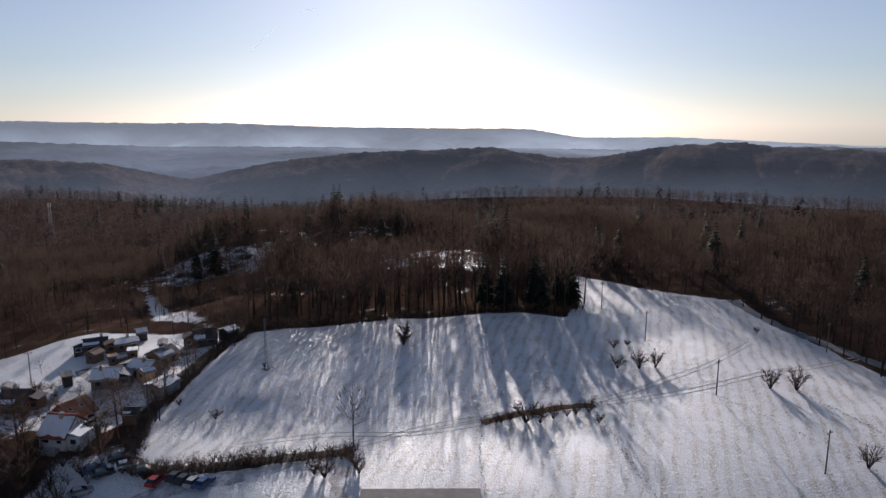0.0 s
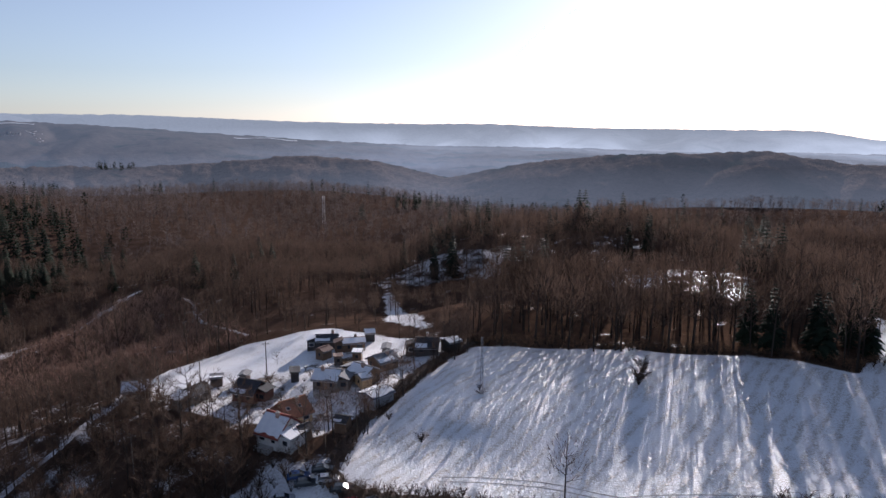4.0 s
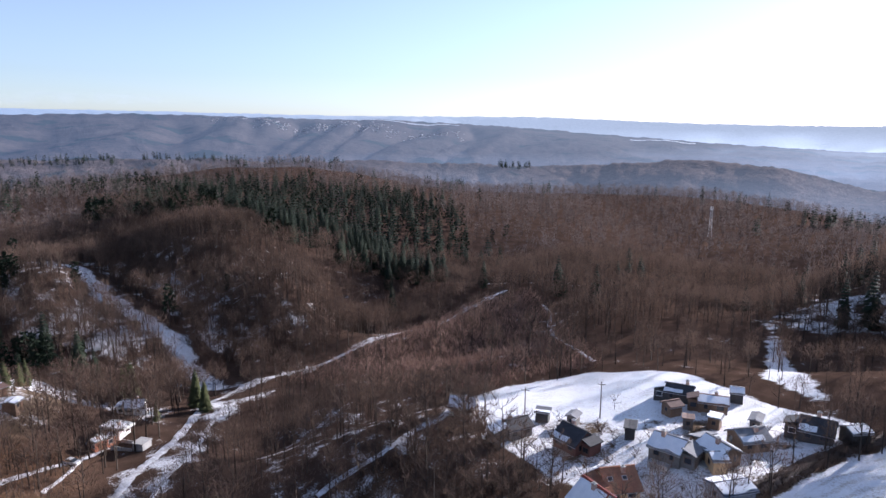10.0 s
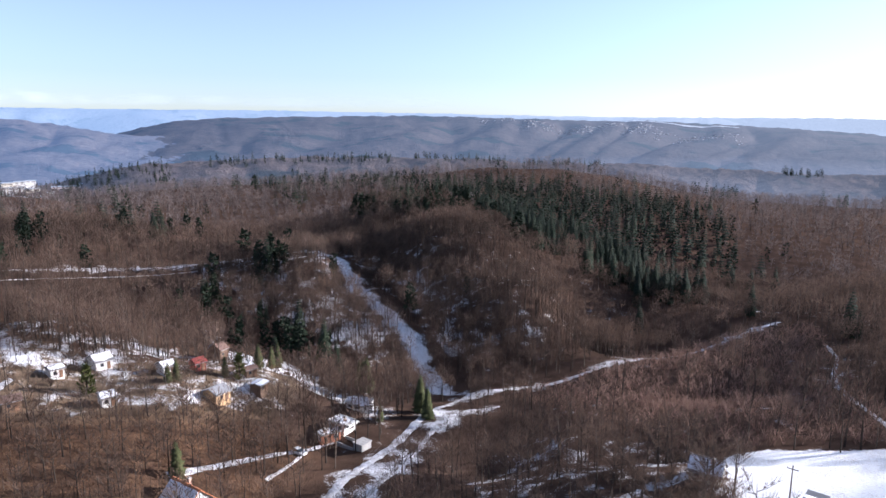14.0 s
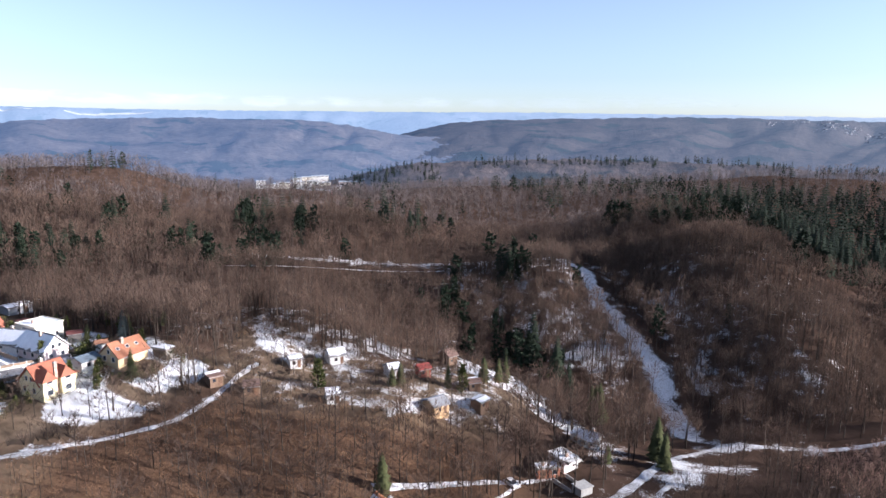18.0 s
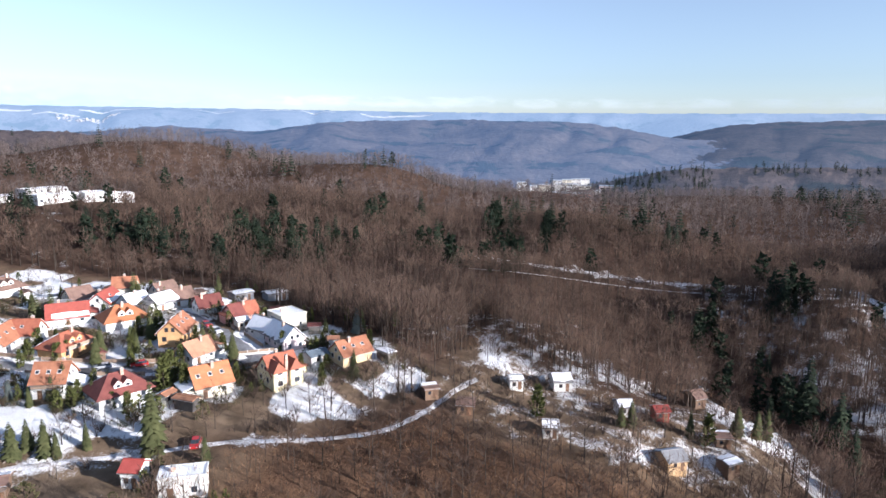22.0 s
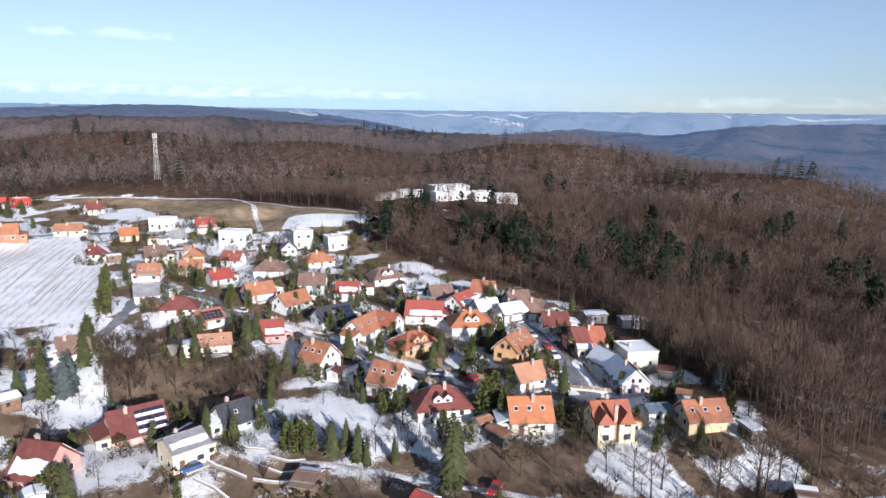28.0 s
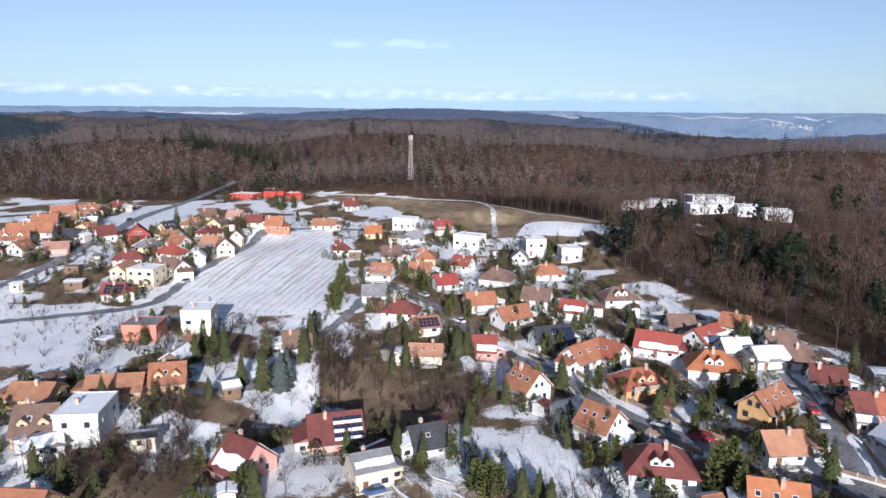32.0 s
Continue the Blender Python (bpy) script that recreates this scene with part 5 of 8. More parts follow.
def snow_slab(rng, run, z_e, z_r, side, x0, x1, s0, s1):
    """Snow left on a slope: one slab with an uneven lower and upper edge."""
    nrm = Vector((0, side * (z_r - z_e), run)).normalized()
    n = max(3, int((x1 - x0) / 1.1))
    V, F = [], []
    for i in range(n + 1):
        xx = x0 + (x1 - x0) * i / n
        lo = s0 + rng.uniform(0, 0.2) * (s1 - s0)
        hi = s1 - rng.uniform(0, 0.12 if s1 < 0.9 else 0.04)
        for s_, k in ((lo, 0.245), (lo + 0.02, 0.37), (hi - 0.02, 0.38), (hi, 0.245)):
            V.append(tuple(Vector((xx, side * run * (1 - s_), z_e + (z_r - z_e) * s_)) + nrm * k))
    for i in range(n):
        a, b = 4 * i, 4 * i + 4
        for k in range(4):
            q = (a + k, b + k, b + (k + 1) % 4, a + (k + 1) % 4)
            F.append(q if side > 0 else q[::-1])
    F += [(3, 2, 1, 0), (4 * n, 4 * n + 1, 4 * n + 2, 4 * n + 3)]
    return V, F


COUNT = [0]
FOOTPRINTS = []


def towards_flight(x, y, yaw):
    a = radians(yaw)
    return 1 if -math.sin(a) * (-50 - x) + math.cos(a) * (40 - y) > 0 else -1


def base_of(name, x, y, yaw, label, category, group, reach):
    z = float(land(np.array([x]), np.array([y]))[0])
    ob = new(name)
    ob.empty_display_size = 0.5
    ob.matrix_basis = pose(x, y, z, 0, 0, yaw)
    FOOTPRINTS.append((x, y, reach))
    return tagged(ob, label, category, group)


def chimney(parent, x, y, z0, z1):
    v, f = boxes([(-0.35, 0.35, -0.3, 0.3, z0, z1)])
    ch = solid("chimney", [(a + x, b + y, c) for a, b, c in v], f, M_CHIMNEY, parent)
    v, f = boxes([(x - 0.43, x + 0.43, y - 0.38, y + 0.38, z1, z1 + 0.1), (x - 0.15, x + 0.15, y - 0.12, y + 0.12, z1 + 0.1, z1 + 0.35)])
    solid("chimney_cap", v, f, M_CONCRETE, ch)


def openings(ob, rng, B, d, eave, dark, rise, gable=True, dense=1.0):
    """Windows and a door on the four walls of a house."""
    rows = [0.9] + ([3.6] if eave > 5.0 else [])
    front = 1
    for side in (1, -1):
        n = max(2, int(B / 3.1 * dense))
        for r in rows:
            if r + 1.4 > eave:
                continue
            for i in range(n):
                x = -B / 2 + B * (i + 0.5) / n
                if rng.random() < 0.12:
                    continue
                w = rng.choice((1.2, 1.2, 1.6, 0.9))
                if side == 1 and r == rows[0] and i == n // 2:
                    v, f = boxes([(-0.5, 0.5, -0.08, 0.08, -0.9, 1.25)])
                    put("door", shared("door", v, f, M_DOOR), ob, Matrix.Translation((x, d / 2 * side, r)))
                    continue
                turn = Matrix.Rotation(0 if side > 0 else math.pi, 4, "Z")
                window(ob, Matrix.Translation((x, d / 2 * side, r)) @ turn, w, 1.3, dark)
    for side in (1, -1):
        turn = Matrix.Rotation(-side * math.pi / 2, 4, "Z")
        for r in rows:
            if r + 1.4 > eave:
                continue
            for yy in (-d * 0.24, d * 0.24):
                if rng.random() < 0.85:
                    window(ob, Matrix.Translation((B / 2 * side, yy, r)) @ turn, 1.2, 1.3, dark)
        if gable and rise > 2.4:
            for yy in (-0.85, 0.85) if rise > 3 else (0,):
                window(ob, Matrix.Translation((B / 2 * side, yy, eave + 0.25)) @ turn, 1.0, 1.2, dark)


def gabled(x, y, yaw, L, d, h, roof, wall, extra="", shed_like=False):
    """A house with a gable roof: ridge length L, depth d and ridge height h."""
    COUNT[0] += 1
    rng = random.Random(COUNT[0])
    if extra == "dormer" and COUNT[0] % 3:
        extra = ""
    if not shed_like:
        d, h = d * 0.9, h * (0.87 if y < 0 else 1.0 if y < 120 else 0.9)
    if y > 120:
        L = L * 0.92
    B, over = L - 0.7, 0.35 if shed_like else 0.55
    rise = min(d / 2 * rng.uniform(0.82, 0.96), h - 2.5)
    if shed_like or roof in ("snowgrey",):
        rise = min(rise, d * 0.24)
    eave = h - rise
    kind = "garden_hut" if shed_like else "house"
    text = f"{WALLS[wall][2]} {'garden hut' if shed_like else 'house'} with a {ROOFS[roof][2]} gable roof"
    ob = base_of(kind, x, y, yaw, text, "hut" if shed_like else "house", "garden huts" if shed_like else "village houses", max(L, d) * 0.62)
    wd, low = d - 0.6, -3.0
    V = [(-B / 2, -wd / 2, low), (B / 2, -wd / 2, low), (B / 2, wd / 2, low), (-B / 2, wd / 2, low), (-B / 2, -wd / 2, eave), (B / 2, -wd / 2, eave), (B / 2, wd / 2, eave), (-B / 2, wd / 2, eave),
         (-B / 2, 0, h - 0.2), (B / 2, 0, h - 0.2)]
    F = [(0, 3, 2, 1), (0, 1, 5, 4), (2, 3, 7, 6), (1, 2, 6, 9, 5), (3, 0, 4, 8, 7), (4, 5, 9, 8), (6, 7, 8, 9)]
    solid("wall", V, F, WALL_M[wall], ob)
    if wall == "pinkcream":
        v, f = boxes([(-0.5, B / 2 - 0.3, wd / 2, wd / 2 + 0.05, low, eave - 0.2)])
        solid("wall_panel", v, f, WALL_M["pink"], ob, "pink rendered stretch of the front wall")
    k = rise / (wd / 2)
    run, ze = wd / 2 + over, eave - over * k
    zr = ze + run * k
    slabs = [slope_quad(L, run, ze, zr, s, -L / 2, L / 2, 0, 1.0, 0.02, 0.22) for s in (1, -1)]
    v, f = boxes([(-L / 2, L / 2, -0.16, 0.16, zr + 0.1, zr + 0.36)])
    solid("roof", *join(slabs + [(v, f)]), ROOF_M[roof], ob)
    for s in (1, -1):
        v, f = boxes([(-L / 2, L / 2, s * run - 0.07, s * run + 0.07, ze - 0.12, ze + 0.02)])
        solid("gutter", v, f, M_METAL, ob)
    if roof in ("snow", "solarsnow"):
        for s in (1, -1):
            solid("snow_cover", *snow_slab(rng, run, ze, zr, s, -L / 2 + 0.1, L / 2 - 0.1, 0.0, 1.0), M_SNOW, ob)
    else:
        sun_side = 1 if abs(yaw) < 65 else 0
        for s in (1, -1):
            if y > 120 and roof in ("dark", "brownorange"):
                if s == -sun_side and roof == "dark":
                    solid("snow_cover", *snow_slab(rng, run, ze, zr, s, -L / 2 + 0.2, L * rng.uniform(-0.1, 0.3), 0.02, rng.uniform(0.35, 0.6)), M_SNOW, ob)
            elif s == -sun_side:
                solid("snow_cover", *snow_slab(rng, run, ze, zr, s, -L / 2 + 0.1, L / 2 - 0.1, 0.02, 0.97), M_SNOW, ob)
            elif roof in ("redsnow", "snowgrey") or extra == "snowedge":
                lo = rng.uniform(0.02, 0.2)
                solid("snow_cover", *snow_slab(rng, run, ze, zr, s, -L / 2 + 0.2, L * rng.uniform(0.1, 0.45), lo, lo + rng.uniform(0.3, 0.5)), M_SNOW, ob)
    if not shed_like:
        openings(ob, rng, B, wd, eave, wall.startswith("wood") or wall == "dark", rise)
        chimney(ob, rng.uniform(-0.3, 0.3) * B, rng.choice((-1, 1)) * 0.8, h - 1.8, h + rng.uniform(0.6, 1.1))
    elif wall != "dark":
        turn = Matrix.Rotation(math.pi / 2, 4, "Z")
        window(ob, Matrix.Translation((0.6, wd / 2, 1.0)), 0.9, 1.0, True)
        v, f = boxes([(-0.45, 0.45, -0.07, 0.07, -0.95, 1.1)])
        put("door", shared("hut_door", v, f, M_DOOR), ob, Matrix.Translation((-B * 0.25, wd / 2, 1.0)))
        window(ob, Matrix.Translation((-B / 2, 0, 1.0)) @ turn, 0.9, 1.0, True)
    s = towards_flight(x, y, yaw)
    if not shed_like and rng.random() < 0.7:
        # a low extension or garage against one gable
        g, w, e = rng.choice((-1, 1)), wd * rng.uniform(0.28, 0.42), rng.uniform(2.0, 3.2)
        c = rng.uniform(-0.12, 0.12) * wd
        x0, x1 = sorted((g * B / 2, g * (B / 2 + e)))
        v, f = boxes([(x0, x1, c - w, c + w, low, 2.5)])
        ex = solid("extension", v, f, WALL_M[wall], ob)
        x0, x1 = sorted((g * (B / 2 + 0.02), g * (B / 2 + e + 0.35)))
        top = 2.5 + 0.9
        za, zb = (top, 2.56) if g > 0 else (2.56, top)
        V = [(x0, c - w - 0.3, za), (x1, c - w - 0.3, zb), (x1, c + w + 0.3, zb), (x0, c + w + 0.3, za)]
        V += [(a, b, z_ + 0.2) for a, b, z_ in V]
        solid("extension_roof", V, [(0, 3, 2, 1), (4, 5, 6, 7), (0, 1, 5, 4), (1, 2, 6, 5), (2, 3, 7, 6), (3, 0, 4, 7)], M_SNOW if rng.random() < 0.4 else ROOF_M[roof], ex)
        window(ob, Matrix.Translation((g * (B / 2 + e * 0.5), c + s * w, 0.8)) @ Matrix.Rotation(0 if s > 0 else math.pi, 4, "Z"), 1.4, 1.2, wall.startswith("wood"))
        if rng.random() < 0.6:
            yb = s * (wd / 2 + 1.6)
            v, f = boxes([(-B * 0.4, B * 0.25, min(s * wd / 2, yb), max(s * wd / 2, yb), -2.5, 0.12)])
            solid("terrace", v, f, M_CONCRETE, ob)
    if extra == "dormer":
        for dx in (-L * 0.22, L * 0.22):
            dormer(ob, dx, s, run, ze, zr, wall, roof)
    if extra in ("skylight", "dormer", "balcony") or (not shed_like and rng.random() < 0.25):
        for dx in rng.choice(((-L * 0.3, L * 0.1), (0.04 * L,), (-L * 0.25, 0.04 * L, L * 0.33))):
            v, f = slope_quad(L, run, ze, zr, s, dx - 0.45, dx + 0.45, 0.48, 0.66, 0.24, 0.07)
            sk = solid("skylight", v, f, M_FRAME, ob)
            v, f = slope_quad(L, run, ze, zr, s, dx - 0.36, dx + 0.36, 0.5, 0.64, 0.31, 0.02)
            solid("skylight_pane", v, f, M_GLASS, sk)
    if extra == "solar":
        for i in range(5):
            for j in range(3):
                xa = -L / 2 + 0.5 + i * 1.2
                v, f = slope_quad(L, run, ze, zr, s, xa, xa + 1.1, 0.1 + j * 0.26, 0.33 + j * 0.26, 0.26, 0.05)
                solid("solar_panel", v, f, M_SOLAR, ob)
                if roof == "maroon":
                    v, f = slope_quad(L, run, ze, zr, s, xa, xa + 1.1, 0.1 + j * 0.26, 0.2 + j * 0.26, 0.32, 0.04)
                    solid("panel_snow", v, f, M_SNOW, ob)
    if extra == "balcony":
        zb = 2.75
        bv, bf = boxes([(-B * 0.42, B * 0.42, s * wd / 2, s * (wd / 2 + 1.4), zb - 0.18, zb)][:1]) if s > 0 else boxes([(-B * 0.42, B * 0.42, -(wd / 2 + 1.4), -wd / 2, zb - 0.18, zb)])
        bal = solid("balcony", bv, bf, M_CONCRETE, ob)
        yb = s * (wd / 2 + 1.35)
        bars = [(-B * 0.42, B * 0.42, yb - 0.04, yb + 0.04, zb + 0.9, zb + 1.0), (-B * 0.42, B * 0.42, yb - 0.03, yb + 0.03, zb + 0.12, zb + 0.75)]
        rv, rf = boxes(bars)
        solid("balcony_rail", rv, rf, M_RAIL, bal)
        for px in (-B * 0.4, B * 0.4):
            pv, pf = boxes([(px - 0.1, px + 0.1, yb - 0.1, yb + 0.1, -2, zb - 0.18)])
            solid("post", pv, pf, M_CONCRETE, bal)
    if extra == "turret":
        for px in (-B * 0.28, B * 0.3):
            pv, pf = boxes([(px - 1.6, px + 1.6, wd / 2, wd / 2 + 1.6, low, eave + 0.8)])
            bay = solid("bay", pv, pf, WALL_M[wall], ob)
            apex = eave + 3.0
            V = [(px - 1.9, wd / 2 - 2.2, eave + 0.7), (px + 1.9, wd / 2 - 2.2, eave + 0.7), (px + 1.9, wd / 2 + 1.9, eave + 0.7), (px - 1.9, wd / 2 + 1.9, eave + 0.7), (px, wd / 2 - 2.6, apex), (px, wd / 2 + 1.2, apex)]
            solid("bay_roof", V, [(0, 3, 2, 1), (0, 4, 5, 3), (1, 2, 5, 4), (2, 3, 5), (0, 1, 4)], ROOF_M[roof], bay)
            for zz in (0.7, 3.4):
                window(ob, Matrix.Translation((px, wd / 2 + 1.6, zz)), 1.5, 1.4)
        chimney(ob, 0, wd / 2 + 0.4, -1, h + 0.8)
    if extra == "porch":
        v, f = boxes([(-L / 2, L / 2, wd / 2, wd / 2 + 2, 2.1, 2.25), (-L / 2, -L / 2 + 0.15, wd / 2 + 1.8, wd / 2 + 1.95, -1, 2.1), (L / 2 - 0.15, L / 2, wd / 2 + 1.8, wd / 2 + 1.95, -1, 2.1)])
        solid("porch", v, f, M_RAIL, ob)
    return ob


def dormer(ob, dx, s, run, ze, zr, wall, roof):
    s0 = 0.32
    yy, z0 = s * run * (1 - s0), ze + (zr - ze) * s0
    top = z0 + 1.45
    back = s * run * (1 - min(0.98, s0 + 1.5 / (zr - ze)))
    w = 0.95
    y0, y1 = sorted((yy, back))
    V = [(dx - w, y0, z0 - 0.6), (dx + w, y0, z0 - 0.6), (dx + w, y1, z0 - 0.6), (dx - w, y1, z0 - 0.6), (dx - w, y0, top - 0.6), (dx + w, y0, top - 0.6), (dx + w, y1, top - 0.6), (dx - w, y1, top - 0.6),
         (dx, y0, top + 0.3), (dx, y1, top + 0.3)]
    dm = solid("dormer", V, [(0, 3, 2, 1), (0, 1, 5, 8, 4), (2, 3, 7, 9, 6), (1, 2, 6, 5), (3, 0, 4, 7), (4, 8, 9, 7), (5, 6, 9, 8)], WALL_M[wall], ob)
    e0, e1 = (y0, y1 + 0.3) if s > 0 else (y0 - 0.3, y1)
    V, F = [], []
    for sd in (-1, 1):
        n = len(V)
        for k in (0.03, 0.16):
            V += [(dx + sd * (w + 0.25), e0, top - 0.75 + k), (dx + sd * (w + 0.25), e1, top - 0.75 + k), (dx, e1, top + 0.32 + k), (dx, e0, top + 0.32 + k)]
        q = [(0, 1, 2, 3), (4, 7, 6, 5), (0, 4, 5, 1), (1, 5, 6, 2), (2, 6, 7, 3), (3, 7, 4, 0)]
        F += [tuple(i + n for i in (f if sd < 0 else f[::-1])) for f in q]
    solid("dormer_roof", V, F, ROOF_M[roof], dm)
    turn = Matrix.Rotation(0 if s > 0 else math.pi, 4, "Z")
    window(ob, Matrix.Translation((dx, yy, z0 + 0.05)) @ turn, 1.0, 0.75)


def hipped(x, y, yaw, L, d, h, roof, wall, extra=""):
    """A house with a hipped roof."""
    COUNT[0] += 1
    rng = random.Random(COUNT[0])
    B, over, h = max(L * 0.75 + d * 0.55, d + 1.0), 0.7, h * 0.84
    rise = d / 2 * 0.68
    eave = h - rise
    ob = base_of("house", x, y, yaw, f"{WALLS[wall][2]} house with a {ROOFS[roof][2]} hipped roof", "house", "village houses", max(B, d) * 0.62)
    wd = d - 0.6
    v, f = boxes([(-B / 2, B / 2, -wd / 2, wd / 2, -3.0, eave)])
    solid("wall", v, f, WALL_M[wall], ob)
    k = rise / (wd / 2)
    X, Y, ze = B / 2 + over, wd / 2 + over, eave - over * k * 0.6
    R = max(B / 2 - wd * 0.42, 0.6)
    V = [(-X, -Y, ze - 0.18), (X, -Y, ze - 0.18), (X, Y, ze - 0.18), (-X, Y, ze - 0.18), (-X, -Y, ze), (X, -Y, ze), (X, Y, ze), (-X, Y, ze), (-R, 0, h), (R, 0, h)]
    solid("roof", V, [(0, 3, 2, 1), (0, 1, 5, 4), (1, 2, 6, 5), (2, 3, 7, 6), (3, 0, 4, 7), (4, 5, 9, 8), (6, 7, 8, 9), (5, 6, 9), (7, 4, 8)], ROOF_M[roof], ob)
    v, f = boxes([(-R - 0.1, R + 0.1, -0.14, 0.14, h - 0.06, h + 0.14)])
    solid("ridge_cap", v, f, ROOF_M[roof], ob)
    n = Vector((0, -(h - ze), Y)).normalized() * 0.07
    V = []
    for q in (n, n * 2.6):
        for a, s in ((-X * 0.9, 0.05), (X * 0.9, 0.05), (R, 0.94), (-R, 0.94)):
            V.append((a + q.x, -Y * (1 - s) + q.y, ze + (h - ze) * s + q.z))
    solid("snow_cover", V, [(3, 2, 1, 0), (4, 5, 6, 7), (0, 1, 5, 4), (1, 2, 6, 5), (2, 3, 7, 6), (3, 0, 4, 7)], M_SNOW, ob)
    openings(ob, rng, B, wd, eave, wall.startswith("wood"), 0, False)
    chimney(ob, rng.uniform(-0.2, 0.2) * B, 0.7, h - 1.5, h + 0.9)
    s = towards_flight(x, y, yaw)
    if extra:
        for dx in (-R * 0.5, R * 0.6):
            dormer(ob, dx, s, Y, ze, h, wall, roof)
    if extra == "balcony":
        yb = s * (wd / 2 + 1.3)
        a, b = sorted((s * wd / 2, yb))
        v, f = boxes([(-B * 0.4, B * 0.4, a, b, 2.5, 2.68)])
        bal = solid("balcony", v, f, M_CONCRETE, ob)
        v, f = boxes([(-B * 0.4, B * 0.4, yb - 0.04, yb + 0.04, 2.8, 3.6)])
        solid("balcony_rail", v, f, M_RAIL, bal)
        for px in (-B * 0.38, B * 0.38):
            v, f = boxes([(px - 0.1, px + 0.1, yb - 0.1, yb + 0.1, -2, 2.5)])
            solid("post", v, f, M_CONCRETE, bal)
    return ob


def flat(x, y, yaw, L, d, h, roof, wall, extra=""):
    """A flat-roofed building with a parapet."""
    COUNT[0] += 1
    rng = random.Random(COUNT[0])
    ob = base_of("flat_roofed_house", x, y, yaw, f"{WALLS[wall][2]} flat-roofed house, {'snow on its roof' if roof == 'snow' else 'dark roof'}", "house", "village houses", max(L, d) * 0.62)
    v, f = boxes([(-L / 2, L / 2, -d / 2, d / 2, -3.0, h - 0.3)])
    solid("wall", v, f, WALL_M[wall], ob)
    X, Y = L / 2 + 0.15, d / 2 + 0.15
    v, f = boxes([(-X, X, -Y, -Y + 0.3, h - 0.35, h), (-X, X, Y - 0.3, Y, h - 0.35, h), (-X, -X + 0.3, -Y + 0.3, Y - 0.3, h - 0.35, h), (X - 0.3, X, -Y + 0.3, Y - 0.3, h - 0.35, h)])
    solid("parapet", v, f, WALL_M[wall] if wall != "brick" else M_CONCRETE, ob)
    v, f = boxes([(-X + 0.3, X - 0.3, -Y + 0.3, Y - 0.3, h - 0.3, h - 0.12)])
    solid("roof", v, f, M_SNOW if roof == "snow" else ROOF_M[roof], ob, "snow-covered flat roof" if roof == "snow" else "")
    openings(ob, rng, L, d, h - 0.4, extra == "modern", 0, False, 1.0)
    if extra == "modern":
        v, f = boxes([(L / 2 - 0.1, L / 2 + 1.6, -d / 2, -d / 2 + 0.3, 2.6, h), (L / 2 - 0.1, L / 2 + 1.6, d / 2 - 0.3, d / 2, 2.6, h), (L / 2 - 0.1, L / 2 + 1.6, -d / 2, d / 2, h - 0.3, h), (L / 2 - 0.1, L / 2 + 1.6, -d / 2, d / 2, 2.5, 2.8)])
        solid("loggia", v, f, WALL_M["white"], ob)
    chimney(ob, L * 0.2, 0, h - 0.5, h + 0.8)
    return ob


def shed(x, y, yaw, L, d, h, roof, wall, extra=""):
    return gabled(x, y, yaw, L, d, h, roof, wall, extra, True)


# the hamlet's houses and huts, one by one
gabled(-3.5, 100.6, 1, 20, 9, 2.9, "dark", "dark")
gabled(47, -259, 6, 18.6, 7.9, 6.9, "orange", "white", "dormer")
gabled(48.6, -247.7, 18, 12, 7.9, 6.9, "orange", "white", "dormer")
gabled(48.8, -276, 13, 10.9, 7.9, 6.9, "orange", "white", "dormer")
gabled(53, -303.2, 32, 11.1, 7.9, 6.9, "orange", "white", "dormer")
gabled(45.1, -311.1, 41, 8.7, 7.9, 6.9, "orange", "white", "dormer")
gabled(14.6, -253.2, 34, 8, 7.9, 7.7, "maroon", "white")
gabled(-0.1, -249.4, -71, 9.3, 9.7, 8.6, "red", "redwall", "dormer")
gabled(-16.8, -299.3, 20, 8, 7.9, 6.9, "brown", "cream")
gabled(-32.9, -285.8, -16, 8, 7.9, 6.9, "pinkroof", "pink")
gabled(-43.8, -273.4, -1, 8, 7, 6, "maroon", "cream")
gabled(-53.3, -270.6, -1, 8.3, 8.8, 7.7, "orange", "brick")
gabled(-39.8, -229.9, -78, 8, 7.9, 7.7, "brown", "cream", "balcony")
gabled(-39.6, -252.2, -78, 8, 7, 6.9, "brown", "cream")
gabled(-31.3, -218.2, -75, 8, 7.9, 6, "snow", "white")
gabled(-24, -204.3, 37, 8, 7.9, 6.9, "brown", "white", "balcony")
gabled(-30.5, -203.8, -74, 8, 7.9, 6.9, "brown", "white")
flat(-20.1, -196.6, -13, 9.8, 8.8, 6, "snow", "cream")
gabled(-14.6, -181.6, -3, 8, 7.9, 6, "red", "white", "solar")
shed(2.7, -193.4, 6, 6.3, 4.8, 2.6, "snow", "wood")
shed(20.4, -192.2, -3, 5.2, 3.2, 2.4, "snow", "white")
shed(10, -210.3, -2, 5.5, 4.8, 2.6, "brown", "wood")
gabled(26.9, -235.9, 19, 9.5, 7.9, 5.2, "pinkroof", "pink")
flat(-36.3, -142.9, -3, 9.2, 7.9, 4.7, "grey", "salmon")
flat(-50.3, -146, 1, 8, 8.8, 7.7, "snow", "creamlight")
gabled(-51.5, -120.5, 77, 8, 6.2, 4.7, "snow", "wood")
gabled(-53.8, -104.6, 9, 8, 7.9, 7.3, "orange", "ochre", "dormer")
gabled(-44, -101, 6, 11.9, 8.8, 5.6, "brownorange", "ochre")
gabled(-27.3, -101.1, -6, 9.6, 8.8, 5.2, "brownorange", "ochre")
gabled(-35.3, -85.4, 7, 8.2, 9.7, 7.3, "brown", "ochre", "dormer")
flat(-44.1, -85.6, 1, 8, 10.6, 6.5, "snow", "white")
